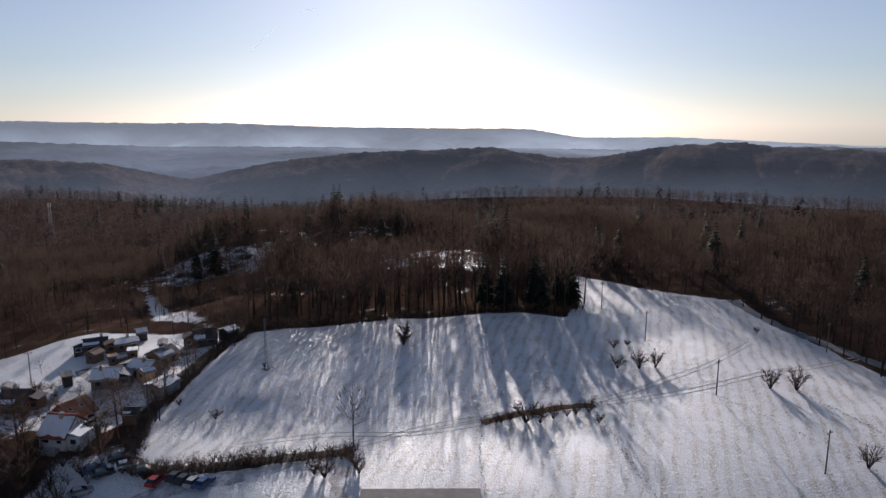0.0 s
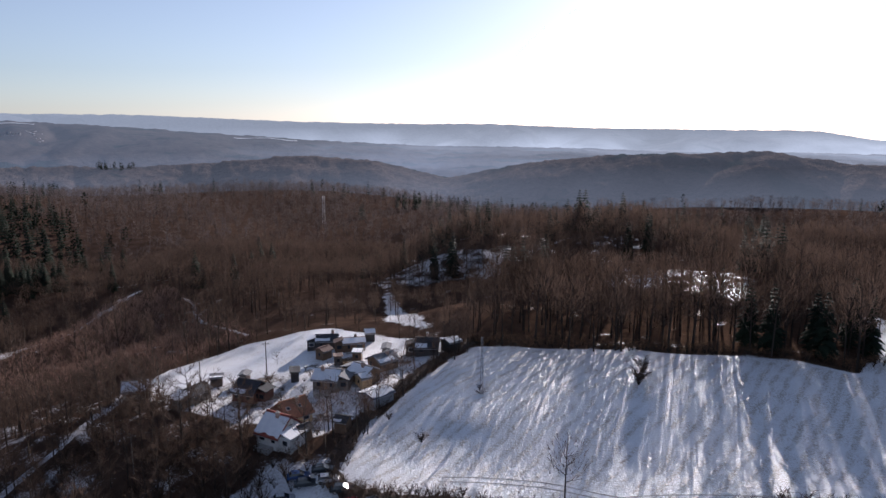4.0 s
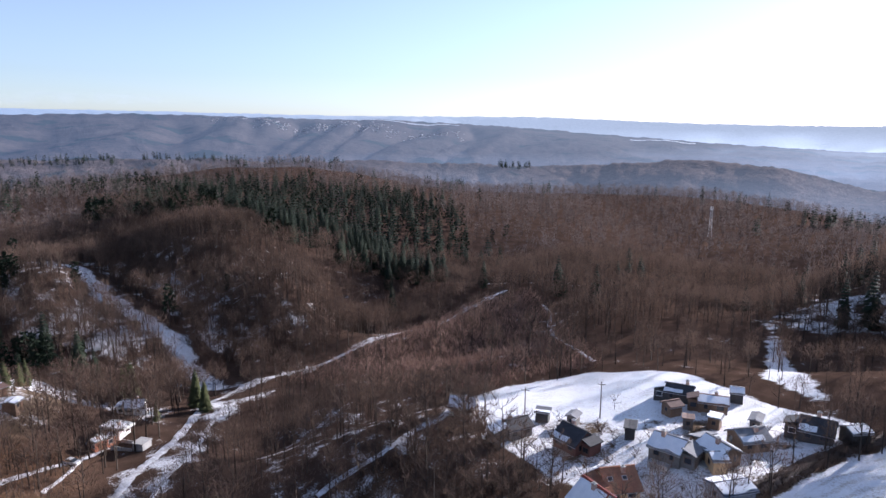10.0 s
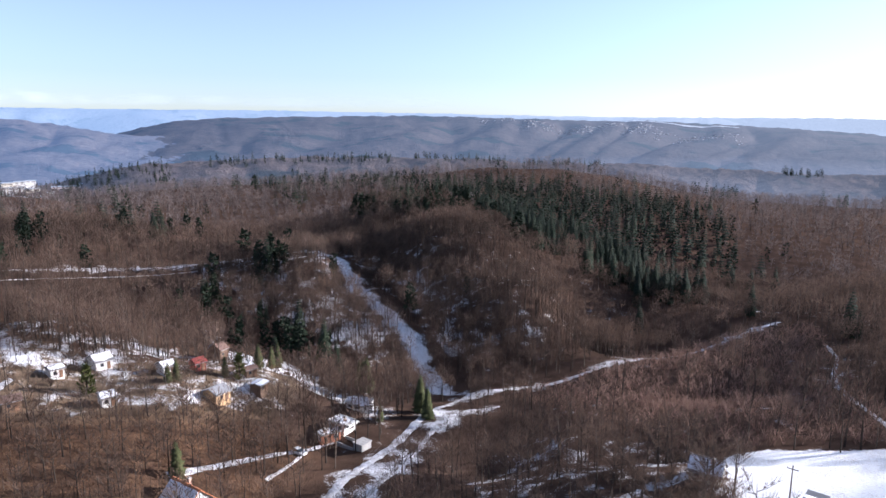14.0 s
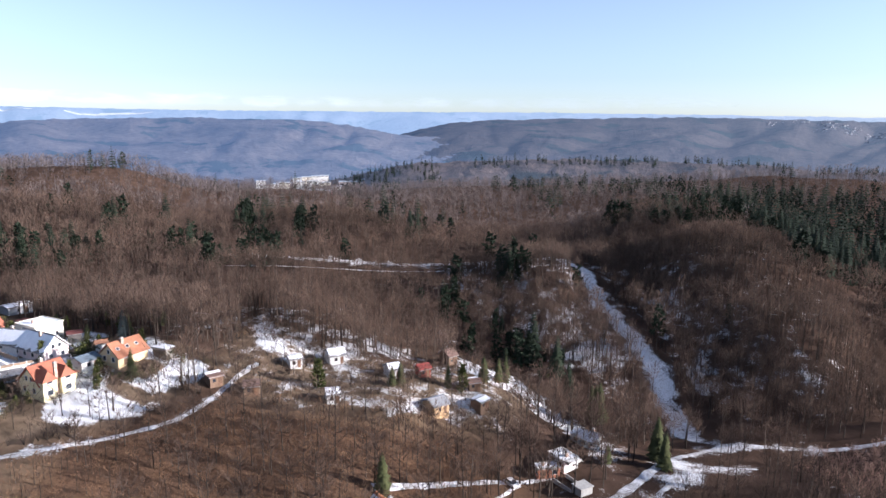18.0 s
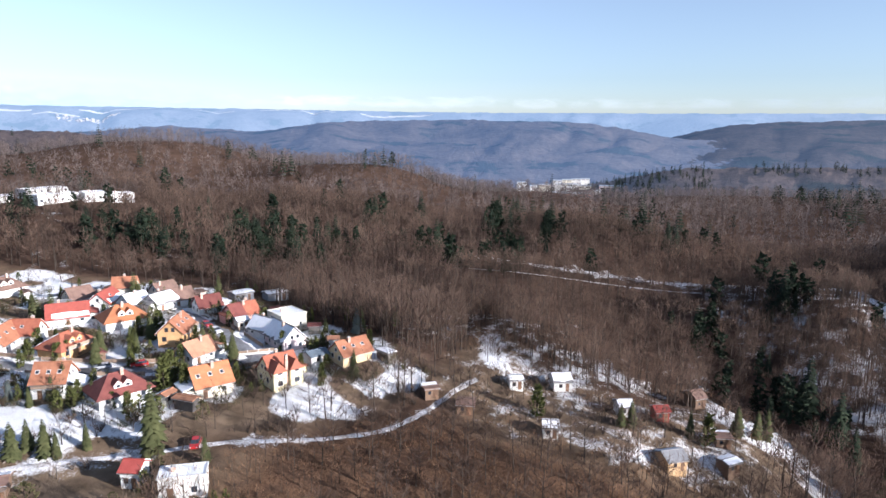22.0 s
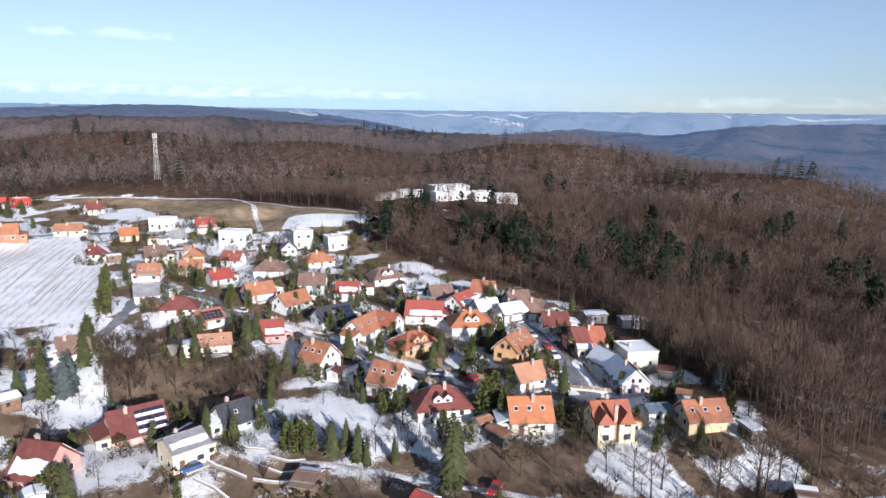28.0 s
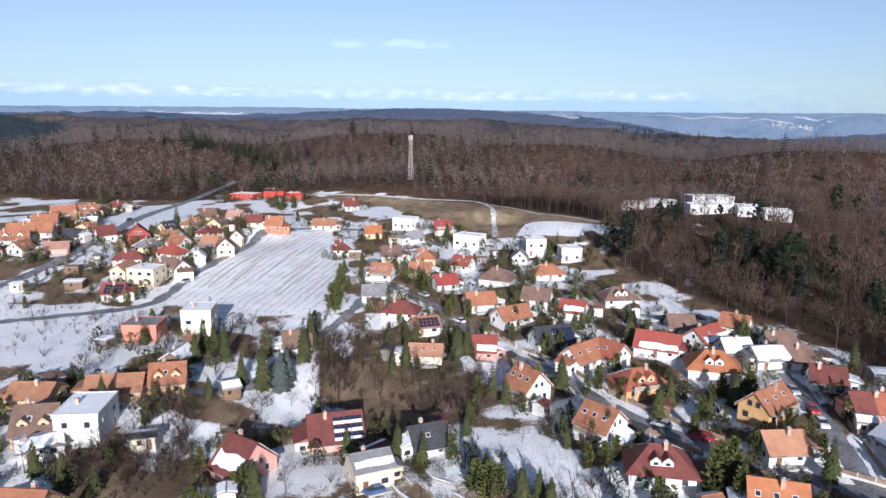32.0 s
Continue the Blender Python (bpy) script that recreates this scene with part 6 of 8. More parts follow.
gabled(-38.3, -78.7, 30, 8, 7.9, 3.9, "snow", "white")
gabled(-44.8, -59.9, -9, 8, 7.9, 6, "orange", "ochre")
gabled(-74.4, -79.4, -39, 8.2, 11.4, 8.2, "maroon", "pink", "snowedge")
gabled(-90.7, -92.3, 11, 11.8, 10.6, 7.7, "maroon", "pinkcream", "solar")
gabled(-98.2, -73.8, 19, 8, 7.9, 6.9, "snowgrey", "cream")
gabled(-109.3, -83, 18, 8, 7.9, 6.5, "dark", "white")
shed(-66.4, -106.8, 23, 4.4, 5.6, 3.2, "snow", "wood")
gabled(-78.6, -132.6, 6, 8, 8.8, 6.5, "brown", "white")
gabled(-112.3, -126.9, -9, 9.6, 7.9, 5, "pinkorange", "creamlight", "dormer")
gabled(-127.2, -126, -12, 8, 7.9, 6.5, "redsnow", "pink")
gabled(-133.5, -99.7, -60, 8, 8.8, 8.2, "orange", "white", "balcony")
gabled(-143.6, -78.8, -53, 8, 8.8, 8.2, "orange", "white", "balcony")
hipped(-149.9, -65.4, -15, 8, 9.7, 7.3, "maroon", "white", "dormer")
gabled(-163.4, -51.3, -22, 9.4, 8.8, 7.6, "brightorange", "creamlight", "skylight")
gabled(-174.8, -68.7, -1, 8.6, 7.9, 6, "pinkorange", "white", "dormer")
gabled(-179.8, -82.1, 32, 11.3, 7.9, 7.3, "orange", "woodyellow", "balcony")
hipped(-179.6, -104.9, -20, 8.4, 9.7, 6.5, "brightorange", "white", "dormer")
hipped(-159.2, -99.2, 10, 8, 8.8, 6.9, "redorange", "woodyellow", "balcony")
gabled(-151.1, -114.9, 36, 12.5, 7.9, 6.9, "orange", "white", "skylight")
gabled(-158.1, -115.2, -56, 8, 7.9, 6.9, "redorange", "white", "skylight")
gabled(-171.8, -118.7, -33, 11.5, 7.9, 6.5, "redsnow", "white")
gabled(-146.8, -130, 10, 11.3, 8.8, 6.5, "dark", "white", "solar")
gabled(-139.1, -147.7, 27, 11.1, 7.9, 6, "orange", "white")
gabled(-131.5, -159.8, 10, 9.8, 7.9, 6, "orange", "white", "dormer")
hipped(-106.9, -154.5, -16, 8, 7.9, 6, "maroon", "white")
gabled(-113.3, -144, 13, 8, 7.9, 5.2, "orange", "creamlight", "solar")
gabled(-98.8, -170, -3, 8, 7.9, 5.6, "grey", "white")
gabled(-101.7, -195.5, -18, 8, 7.9, 6.5, "orange", "white", "balcony")
hipped(-118.6, -215.9, 86, 8, 7.9, 7.3, "orange", "ochrelight", "dormer")
gabled(-115.7, -198.1, -15, 8.5, 7.9, 6, "orange", "creamlight", "balcony")
gabled(-122.9, -181.8, 12, 8, 7.9, 5.6, "brightred", "white")
gabled(-132, -205.6, -34, 8, 7.9, 6, "red", "white")
hipped(-141.1, -183.1, -28, 8, 8.8, 6, "brown", "white")
hipped(-159.3, -185.7, 5, 8, 7.9, 6, "orange", "white")
flat(-162.6, -219.9, -2, 8, 7, 6.9, "snow", "white")
gabled(-154.8, -211.2, 78, 8, 7, 6, "grey", "white")
flat(-174.8, -212.3, -2, 8, 7.9, 5.2, "snow", "white")
flat(-138.9, -238.2, -33, 11.7, 7.9, 5.2, "snow", "white")
gabled(-129.2, -258.5, -1, 8, 7.9, 6.5, "brightred", "creamlight", "balcony")
flat(-113.3, -274.2, -29, 9.9, 7.9, 5.2, "snow", "white")
gabled(-116.1, -251.9, 29, 8, 7, 6, "grey", "white")
gabled(-98.3, -264.2, -1, 8, 7.9, 6, "brightorange", "ochrelight")
gabled(-75.1, -282, -10, 11.7, 7.9, 5.6, "brownorange", "creamlight")
gabled(-85.3, -333.2, 19, 8.6, 7.9, 6.5, "maroon", "white")
hipped(-85.6, -235.4, -87, 8, 7.9, 6.5, "maroon", "creamlight", "balcony")
gabled(-105.5, -221.9, -2, 8.2, 7.9, 6.5, "brown", "creamlight", "dormer")
flat(-18.6, -391.6, -20, 16.2, 12.3, 3.1, "snow", "brightredwall")
flat(-35.1, -393.7, -82, 16.5, 12.3, 3.1, "dark", "brightredwall")
flat(-50.3, -370, 28, 8, 7, 4.3, "snow", "brightredwall")
gabled(-149.5, -159.2, -26, 9.3, 7.9, 6, "brown", "white")
gabled(-158.4, -149.3, -35, 8, 7, 6, "redsnow", "white")
hipped(-176.1, -161, 2, 8, 8.8, 6.5, "brown", "white", "dormer")
gabled(-199.4, -79, -9, 8, 7.9, 6, "maroon", "pink")
gabled(-201.3, -94.3, -22, 8, 7.9, 6, "maroon", "white", "dormer")
gabled(-201.2, -106.8, -15, 8, 7.9, 6, "brown", "white")
gabled(-186.1, -122.3, 30, 10.5, 7.9, 6, "redsnow", "white")
gabled(-188.9, -112.6, 0, 8, 7.9, 6, "snow", "white")
gabled(-194.6, -107.4, 4, 9.4, 7.9, 5.6, "snow", "white")
gabled(-184.2, -133.2, -8, 8, 7.9, 6, "brown", "creamlight")
gabled(-199.2, -130.8, -46, 8, 7, 6.9, "orange", "creamlight")
gabled(-203.6, -117.4, -3, 8, 7, 6, "brown", "creamlight")
gabled(-200.6, -78.7, -18, 8.6, 7.9, 6, "redorange", "pink")
gabled(-195.8, -65.2, 86, 8, 7, 6, "snow", "white")
gabled(-194.1, -56.6, 70, 13.8, 7.9, 7.3, "snow", "pinklight")
flat(-205.8, -65.9, -19, 8, 8.8, 4.7, "snow", "creamlight")
gabled(-176.3, -41.8, -20, 8.2, 8.8, 7.7, "redorange", "yellowlight", "turret")
gabled(-192.4, -32.3, -19, 9.4, 7.9, 6, "orange", "ochrelight", "skylight")
shed(-186.7, -38.9, -20, 5.6, 4.8, 3.2, "glass", "white")
shed(-227.9, -91.3, -21, 8.1, 5.6, 2.9, "snow", "greywall")
shed(-219.2, -98.5, -16, 7.3, 5.6, 2.9, "snow", "greywall")
shed(-194.9, -73.2, -25, 4, 4, 3.2, "snow", "creamlight")
shed(-131.7, -35.2, -64, 4, 4.8, 4.4, "brightred", "white")
flat(-134.2, -25.2, -47, 8, 4.4, 4.3, "snow", "white")
shed(-117.6, -54.7, -40, 4.9, 4.8, 3, "brown", "wood", "porch")
shed(-219.7, 14.3, -54, 5.3, 5.6, 4, "snow", "white")
shed(-217.3, 31.4, -54, 4.1, 4.8, 3.6, "snow", "white")
shed(-220.2, 39.5, -54, 4, 4, 3.2, "brightred", "redwall")
shed(-248.1, 43.3, -42, 4, 5.6, 4.4, "brown", "wood")
shed(-195.2, 20.9, -65, 4, 4.8, 3.2, "snow", "white")
shed(-203.3, 45.7, -45, 5.4, 5.6, 3.6, "grey", "ochre")
shed(-192, 1.3, -69, 4.5, 4.8, 2.7, "brown", "wood")
shed(-210.5, 5.6, -54, 4, 4, 2.9, "snow", "white")
shed(-211.9, 56.4, -34, 4.4, 4, 2.8, "snow", "wood")
shed(-220.6, 53.7, -64, 4, 4, 2.8, "brown", "wood")
flat(-198.2, 78.1, 39, 5.88, 4.34, 3.01, "snow", "white", "modern")
flat(-193.9, 74.1, -71, 5.6, 3.08, 2.8, "snow", "brick")
gabled(-208.3, 85.4, 62, 5.6, 4.9, 3.92, "snow", "white")
gabled(-157.3, 42.8, 41, 9, 8.8, 6, "brightorange", "white")
gabled(-106.3, 137.7, 84, 7.1, 5.5, 3.8, "dark", "woodgrey")
gabled(-94.8, 143.1, 1, 7.1, 7.0, 4.9, "dark", "woodred")
gabled(-76.5, 128.4, -8, 7.1, 8.6, 6.0, "redsnow", "white", "skylight")
gabled(-78.6, 136.1, 64, 7.1, 7.8, 5.3, "brownorange", "ochrelight", "skylight")
gabled(-78.6, 151.3, 12, 7.1, 7.0, 4.6, "snowgrey", "woodgrey")
gabled(-72.1, 156.5, -15, 7.1, 6.2, 4.2, "snowgrey", "wood")
gabled(-71.8, 166.1, 65, 7.1, 6.2, 4.2, "snowgrey", "wood")
gabled(-94.5, 177, 27, 7.1, 5.5, 3.8, "dark", "dark")
gabled(-86.5, 177.6, 34, 7.1, 5.5, 3.5, "brown", "wood")
shed(-86.1, 186.4, 32, 3.5, 4.2, 3.1, "snow", "dark")
gabled(-65.3, 179.4, 19, 7.1, 6.2, 4.6, "dark", "dark")
shed(-59.9, 182.6, 61, 4.9, 4.2, 3.1, "snow", "dark")
shed(-70.7, 153.7, 55, 3.6, 4.2, 3.1, "snow", "ochre")
shed(-88.2, 176.4, 59, 3.5, 3.5, 3.1, "snow", "white")
shed(-90.7, 169, 74, 4.1, 3.5, 3.1, "brown", "wood")
shed(-64.4, 147.6, 69, 7.2, 5.7, 3.1, "solarsnow", "greywall")
shed(-65.9, 135.4, 3, 3.5, 3.5, 3.1, "dark", "wood")
shed(-71.8, 129.8, 68, 3.5, 3.1, 3.1, "dark", "wood")
gabled(-127.4, 140.8, 42, 7.1, 5.5, 4.6, "snow", "creamlight")
shed(-192.2, -8.6, -42, 4, 4, 2.4, "brown", "wood")
flat(-235.2, -302.7, -38, 10, 10.6, 4.3, "snow", "white")
flat(-253, -309.4, -34, 14.4, 12.3, 4.3, "snow", "white")
flat(-296.9, -343.8, -4, 24.7, 14.1, 5.6, "snow", "white")
flat(-252.6, -256.5, -6, 19.4, 8.8, 4.3, "snow", "white")
flat(-266.6, -247.2, -21, 9.9, 12.3, 4.3, "snow", "white")
flat(-274.7, -238, -21, 10.9, 10.6, 4.3, "snow", "white")


# ---- smaller houses along the main road and beside the field ----
MAIN_ROW = [(58, -230), (60, -330), (26, -345), (26, -236)]
FIELD_ROW = [(-26, -186), (-2, -184), (-4, -280), (-36, -268), (-30, -226)]
fill_rng = random.Random(44)
fx_, fy_ = spots(-225, 62, -345, -40, 5.0, 71)
for a, b in zip(fx_, fy_):
    a, b = float(a), float(b)
    pa, pb = np.array([a]), np.array([b])
    if max(inside(pa, pb, q)[0] for q in (MAIN_ROW, FIELD_ROW)) < 0:
        continue
    L, d = fill_rng.uniform(7.6, 9.8), fill_rng.uniform(6.6, 8.0)
    r = max(L, d) * 0.62
    if any(math.hypot(a - fx, b - fy) < fr + r + 1.2 for fx, fy, fr in FOOTPRINTS) or any(along(pa, pb, q)[0] < r + 2.6 for q in STREETS) or any(inside(pa, pb, q)[0] > -r for q in (PLOUGHED, FAR_FIELD, SLOPE_SNOW, MEADOW)):
        continue
    roof, wall = fill_rng.choice(("orange", "redorange", "brown", "maroon", "redsnow", "snow", "pinkorange", "brownorange", "dark", "red")), fill_rng.choice(("white", "white", "creamlight", "cream", "pinklight", "ochrelight"))
    (gabled if fill_rng.random() < 0.75 else hipped)(a, b, fill_rng.choice((-30, -15, 10, 25, 60, 75)), L, d, fill_rng.uniform(4.8, 6.2), roof, wall, fill_rng.choice(("", "", "skylight", "dormer")))


# ---- garden sheds and garages beside the houses ----
shed_rng = random.Random(21)
for hx0, hy0, hr in list(FOOTPRINTS):
    if not (hy0 < -28 and hx0 > -215 and hr > 4 and shed_rng.random() < 0.75):
        continue
    for _ in range(6):
        a = shed_rng.uniform(0, 6.283)
        d = hr + shed_rng.uniform(2.5, 7.5)
        qa, qb = hx0 + math.cos(a) * d, hy0 + math.sin(a) * d
        pa, pb = np.array([qa]), np.array([qb])
        if all(math.hypot(qa - fx, qb - fy) > fr + 2.4 for fx, fy, fr in FOOTPRINTS) and all(along(pa, pb, q)[0] > 5.5 for q in STREETS) and all(inside(pa, pb, q)[0] < -2 for q in (PLOUGHED, FAR_FIELD, SLOPE_SNOW)):
            shed(qa, qb, shed_rng.choice((10, 40, 75, 100, 130)), shed_rng.uniform(3, 6), shed_rng.uniform(2.6, 3.8), shed_rng.uniform(2.4, 3.0), shed_rng.choice(("snow", "snow", "brown", "grey", "dark", "maroon", "brownorange")),
                 shed_rng.choice(("wood", "woodgrey", "white", "creamlight", "dark", "greywall")))
            break


# ---- trees that stand singly ----
def two_part(proto):
    """Splits a plant into its wood and its crown."""
    v, f, s = proto
    out = []
    for k in (0, 1):
        g = f[s == k]
        used, inv = np.unique(g, return_inverse=True)
        out.append((v[used], inv.reshape(g.shape)))
    return out


def plant(name, proto, materials, part_names, label, category, group):
    root = new(name)
    root.empty_display_size = 0.3
    for (v, f), m_, nm in zip(two_part(proto), materials, part_names):
        ob = sheet(nm, v, f, m_)
        ob.parent = root
    return tagged(root, label, category, group)


def stand(proto_list, x, y, h, seed):
    """A copy of one of the plants at a place; h: height against the built one's."""
    rng = random.Random(seed)
    src, h0 = proto_list[rng.randrange(len(proto_list))]
    z = float(land(np.array([x]), np.array([y]))[0])
    c = copy_thing(src, pose(x, y, z - 0.05, 0, 0, rng.uniform(0, 360)))
    k = h / h0
    c.scale = (k * rng.uniform(0.88, 1.12), k * rng.uniform(0.88, 1.12), k)
    return c


WOOD = [(plant("beech_tree", bare_tree(300 + i, 13, 13, 340, wide=0.26 + 0.04 * (i % 3), sides=5, thick=0.06, fine=True), (M_BARK, M_TWIG), ("trunk", "crown"),
               "tall leafless forest tree on a snowy slope", "tree", "trees on the slope"), 13) for i in range(6)]
ORCHARD = [(plant("garden_tree", bare_tree(330 + i, 6, 10, 200, wide=0.42, sides=5, thick=0.04, fine=True), (M_BARK, M_TWIG), ("trunk", "crown"),
                  "bare spreading garden tree in dry grass", "tree", "bare garden trees"), 6) for i in range(4)]
SPRUCE = [(plant("spruce", conifer(350 + i, 10, 17, 9, wide=0.2 + 0.02 * i, base=0.05, sides=5), (M_BARK, M_GARDENFIR), ("trunk", "crown"),
                 "dark green garden spruce between the houses", "conifer", "garden spruces"), 10) for i in range(3)]
BLUE = [(plant("blue_spruce", conifer(360, 10, 17, 9, wide=0.24, base=0.04, sides=5), (M_BARK, M_BLUESPRUCE), ("trunk", "crown"),
               "silvery blue spruce in a garden", "conifer", "blue spruces"), 10)]
THUJA = [(plant("thuja", leafy(370 + i, 6, 260, wide=0.3 + 0.05 * i, top=0.35), (M_BARK, M_THUJA), ("trunk", "crown"),
                "yellow-green columnar thuja by a garden fence", "conifer", "garden thujas"), 6) for i in range(3)]
BUSH = [(plant("bush", shrub(380 + i, 4, 14, 260, 0.55), (M_BARK, M_TWIG), ("stem", "crown"), "leafless brown bush on open ground", "bush", "bare bushes"), 4) for i in range(4)]
PLACED = [0]


def placed(group):
    def at(x, y, h):
        PLACED[0] += 1
        return stand(group, x, y, h, PLACED[0])
    return at


JUNIPER = [(plant("juniper", leafy(391, 5, 620, wide=1.05, top=0.45), (M_BARK, M_THUJA), ("trunk", "crown"), "wide rounded evergreen juniper beside a pink house", "conifer", "junipers"), 5)]
spruce_at, thuja_at, blue_spruce_at, garden_tree_at, bush_at = placed(SPRUCE), placed(THUJA), placed(BLUE), placed(ORCHARD), placed(BUSH)
for px_, py_, ph_ in ((-9, -274, 11), (-55, -130, 9), (-62, -123, 10), (-58, -129, 8), (-55, -122, 8), (-68, -112, 8), (-73, -111, 12), (-81, -125, 12), (-82, -133, 12), (-94, -216, 6), (-103, -137, 7), (-107, -123, 9), (-120, -121, 12), (-123, -123, 11), (-130, -138, 6), (-153, -150, 7), (-158, -140, 6), (-163, -91, 9), (-159, -87, 8), (-176, -88, 8), (-179, -71, 8), (-179, -60, 9), (-136, -76, 5), (-141, -76, 6)):
    spruce_at(px_, py_, ph_)
juniper_at = placed(JUNIPER)
for px_, py_, ph_ in ((-76, -71, 6), (-68, -66, 4)):
    juniper_at(px_, py_, ph_)
for px_, py_, ph_ in ((-47, -68, 7), (-41, -71, 7), (-178, -111, 6), (-173, -139, 6), (-32, -147, 6), (-37, -149, 6), (63, -376, 10), (69, -412, 9), (61, -461, 8), (-42, -354, 9), (-47, -341, 9), (-53, -346, 8), (-140, -41, 16), (-145, -48, 9), (-124, -61, 8), (-128, -57, 8), (-127, -61, 7), (-117, -69, 7), (-119, -68, 7), (-120, -65, 6), (-161, -57, 8), (-144, -76, 8), (-150, -69, 6)):
    spruce_at(px_, py_, ph_)
for px_, py_, ph_ in ((-146, -69, 5), (-218, 47, 7), (-211, 35, 7), (-209, 33, 6), (-134, -53, 6), (-129, -55, 6), (-241, 91, 13), (-245, 89, 10), (-259, 77, 9), (-243, 62, 9), (-207, 102, 12), (-202, 103, 10), (-231, 56, 8), (-239, 60, 8), (-166, 40, 9), (-242, 90, 12), (-207, 102, 12), (-200, 89, 6)):
    spruce_at(px_, py_, ph_)
for px_, py_, ph_ in ((-86, -162, 9), (-87, -172, 8), (-88, -182, 7), (-87, -193, 7), (-88, -201, 6), (-87, -166, 8), (-116, -178, 7), (-121, -154, 6), (-123, -160, 6), (-127, -153, 6), (-137, -136, 5), (-140, -146, 6), (-144, -124, 6), (-148, -126, 6), (-156, -121, 5), (-155, -96, 5), (-157, -96, 5), (-154, -96, 5), (-163, -79, 5), (-167, -84, 6), (-176, -93, 6), (-181, -76, 5), (-159, -61, 9), (-157, -59, 9)):
    thuja_at(px_, py_, ph_)
for px_, py_, ph_ in ((-141, -69, 5), (-146, -62, 4), (-150, -64, 5), (-117, -66, 7), (-119, -65, 7), (-121, -65, 6), (-154, -64, 4), (-151, -103, 5), (-94, -199, 5), (-82, -147, 7), (-105, -155, 5), (-144, -152, 5), (-158, -110, 5), (-182, -92, 6), (-202, 15, 8), (-218, 51, 8), (-144, -71, 5), (-170, -69, 6), (-138, -69, 5), (-159, -54, 8), (-163, -64, 8), (-147, -99, 5), (-190, -53, 6), (-179, -31, 4)):
    thuja_at(px_, py_, ph_)
for px_, py_, ph_ in ((-77, -112, 11), (-78, -115, 10), (-139, -81, 6), (-136, -84, 5)):
    blue_spruce_at(px_, py_, ph_)
for px_, py_, ph_ in ((-96, -122, 7), (-90, -126, 7), (-103, -127, 8), (-99, -115, 7), (-92, -142, 6), (-87, -126, 7), (-85, -112, 6), (-110, -112, 6), (-116, -100, 6), (-122, -106, 6), (-113, -91, 5), (-112, -108, 6), (-104, -97, 5), (-122, -87, 6), (-52, -87, 5), (-58, -89, 5), (-60, -93, 5), (-55, -91, 5), (-47, -95, 5), (-61, -98, 5), (-70, -98, 5), (-74, -102, 5), (-80, -107, 5), (-54, -79, 6)):
    garden_tree_at(px_, py_, ph_)
for px_, py_, ph_ in ((-57, -79, 6), (-28, -148, 6), (-17, -159, 5), (-15, -150, 5), (-4, -156, 6), (4, -166, 6), (-1, -174, 6), (-20, -164, 6), (9, -218, 8), (13, -212, 7), (30, -224, 8), (-31, -221, 6), (-122, -124, 7), (-125, -115, 6), (-135, -89, 5), (-103, -263, 6), (-155, -235, 6), (-156, -207, 6), (-161, -150, 6), (-151, -272, 5), (-167, -31, 8), (-169, -26, 9), (-173, -23, 8), (-182, -24, 7)):
    garden_tree_at(px_, py_, ph_)
for px_, py_, ph_ in ((-165, -36, 7), (-159, -36, 8), (-152, -37, 8), (-188, -21, 6), (-187, -14, 8), (-197, -11, 8), (-201, -7, 7), (-157, -42, 7), (-147, -44, 7), (-143, -51, 6), (-136, -56, 7), (-132, -58, 7), (-192, -35, 5), (-199, -26, 6), (-205, -20, 7), (-210, -14, 8), (-202, -3, 8), (-195, 8, 6), (-195, 15, 6), (-200, 24, 6), (-201, 29, 6), (-205, 38, 7), (-213, 40, 7), (-211, 49, 6)):
    garden_tree_at(px_, py_, ph_)
for px_, py_, ph_ in ((-207, 13, 6), (-218, 25, 5), (-209, 22, 4), (-109, 131, 9), (-96, 130, 11), (-100, 126, 10), (-115, 130, 8), (-90, 128, 9), (-78, 146, 3), (-73, 151, 3), (-102, 164, 4)):
    garden_tree_at(px_, py_, ph_)
for px_, py_, ph_ in ((-123, -74, 2.5), (-125, -68, 2), (-129, -63, 2.5), (-137, -63, 2.5), (-139, -56, 2.5), (-146, -54, 2), (-150, -52, 2.5), (-157, -47, 2.5), (-161, -43, 2), (-166, -40, 2.5), (-173, -36, 2), (-182, -27, 2.5), (-189, -25, 3), (-196, -25, 3), (-200, -19, 3), (-200, -15, 3), (-205, 6, 2.5), (-213, 8, 2.5), (-219, 22, 2), (-215, 28, 2.5), (-216, 37, 3), (-216, 43, 3), (-230, 49, 2.5), (-238, 55, 2)):
    bush_at(px_, py_, ph_)
for px_, py_, ph_ in ((-202, 31, 2.5), (-204, 20, 2), (-232, 43, 2.5), (45, 171, 3), (43, 159, 3.8), (48, 158, 4.8), (52, 158, 4.6), (75, 147, 5), (81, 147, 5.5), (78, 115, 4.6), (17, 130, 5), (20, 130, 4), (32, 130, 2.4), (-10, 168, 3.6), (11, 130, 2.2), (12, 130, 2.4), (14, 131, 2.4), (23, 132, 2.6), (26, 133, 2.2), (28, 134, 2.4), (31, 135, 2.6), (49, 173, 2), (-16, 115, 3.6), (-21, 112, 4)):
    bush_at(px_, py_, ph_)
for px_, py_, ph_ in ((-23, 113, 3), (-34, 120, 2), (90, 187, 2), (-15, 113, 3), (-10, 166, 4), (-10, 173, 4), (-43, 156, 1.6), (-48, 135, 2.5), (-58, 141, 2), (-70, 132, 2.5), (-96, 152, 3)):
    bush_at(px_, py_, ph_)
own_rng = random.Random(77)
far_from_house = lambda a, b, gap: all(math.hypot(a - fx, b - fy) > fr + gap for fx, fy, fr in FOOTPRINTS)
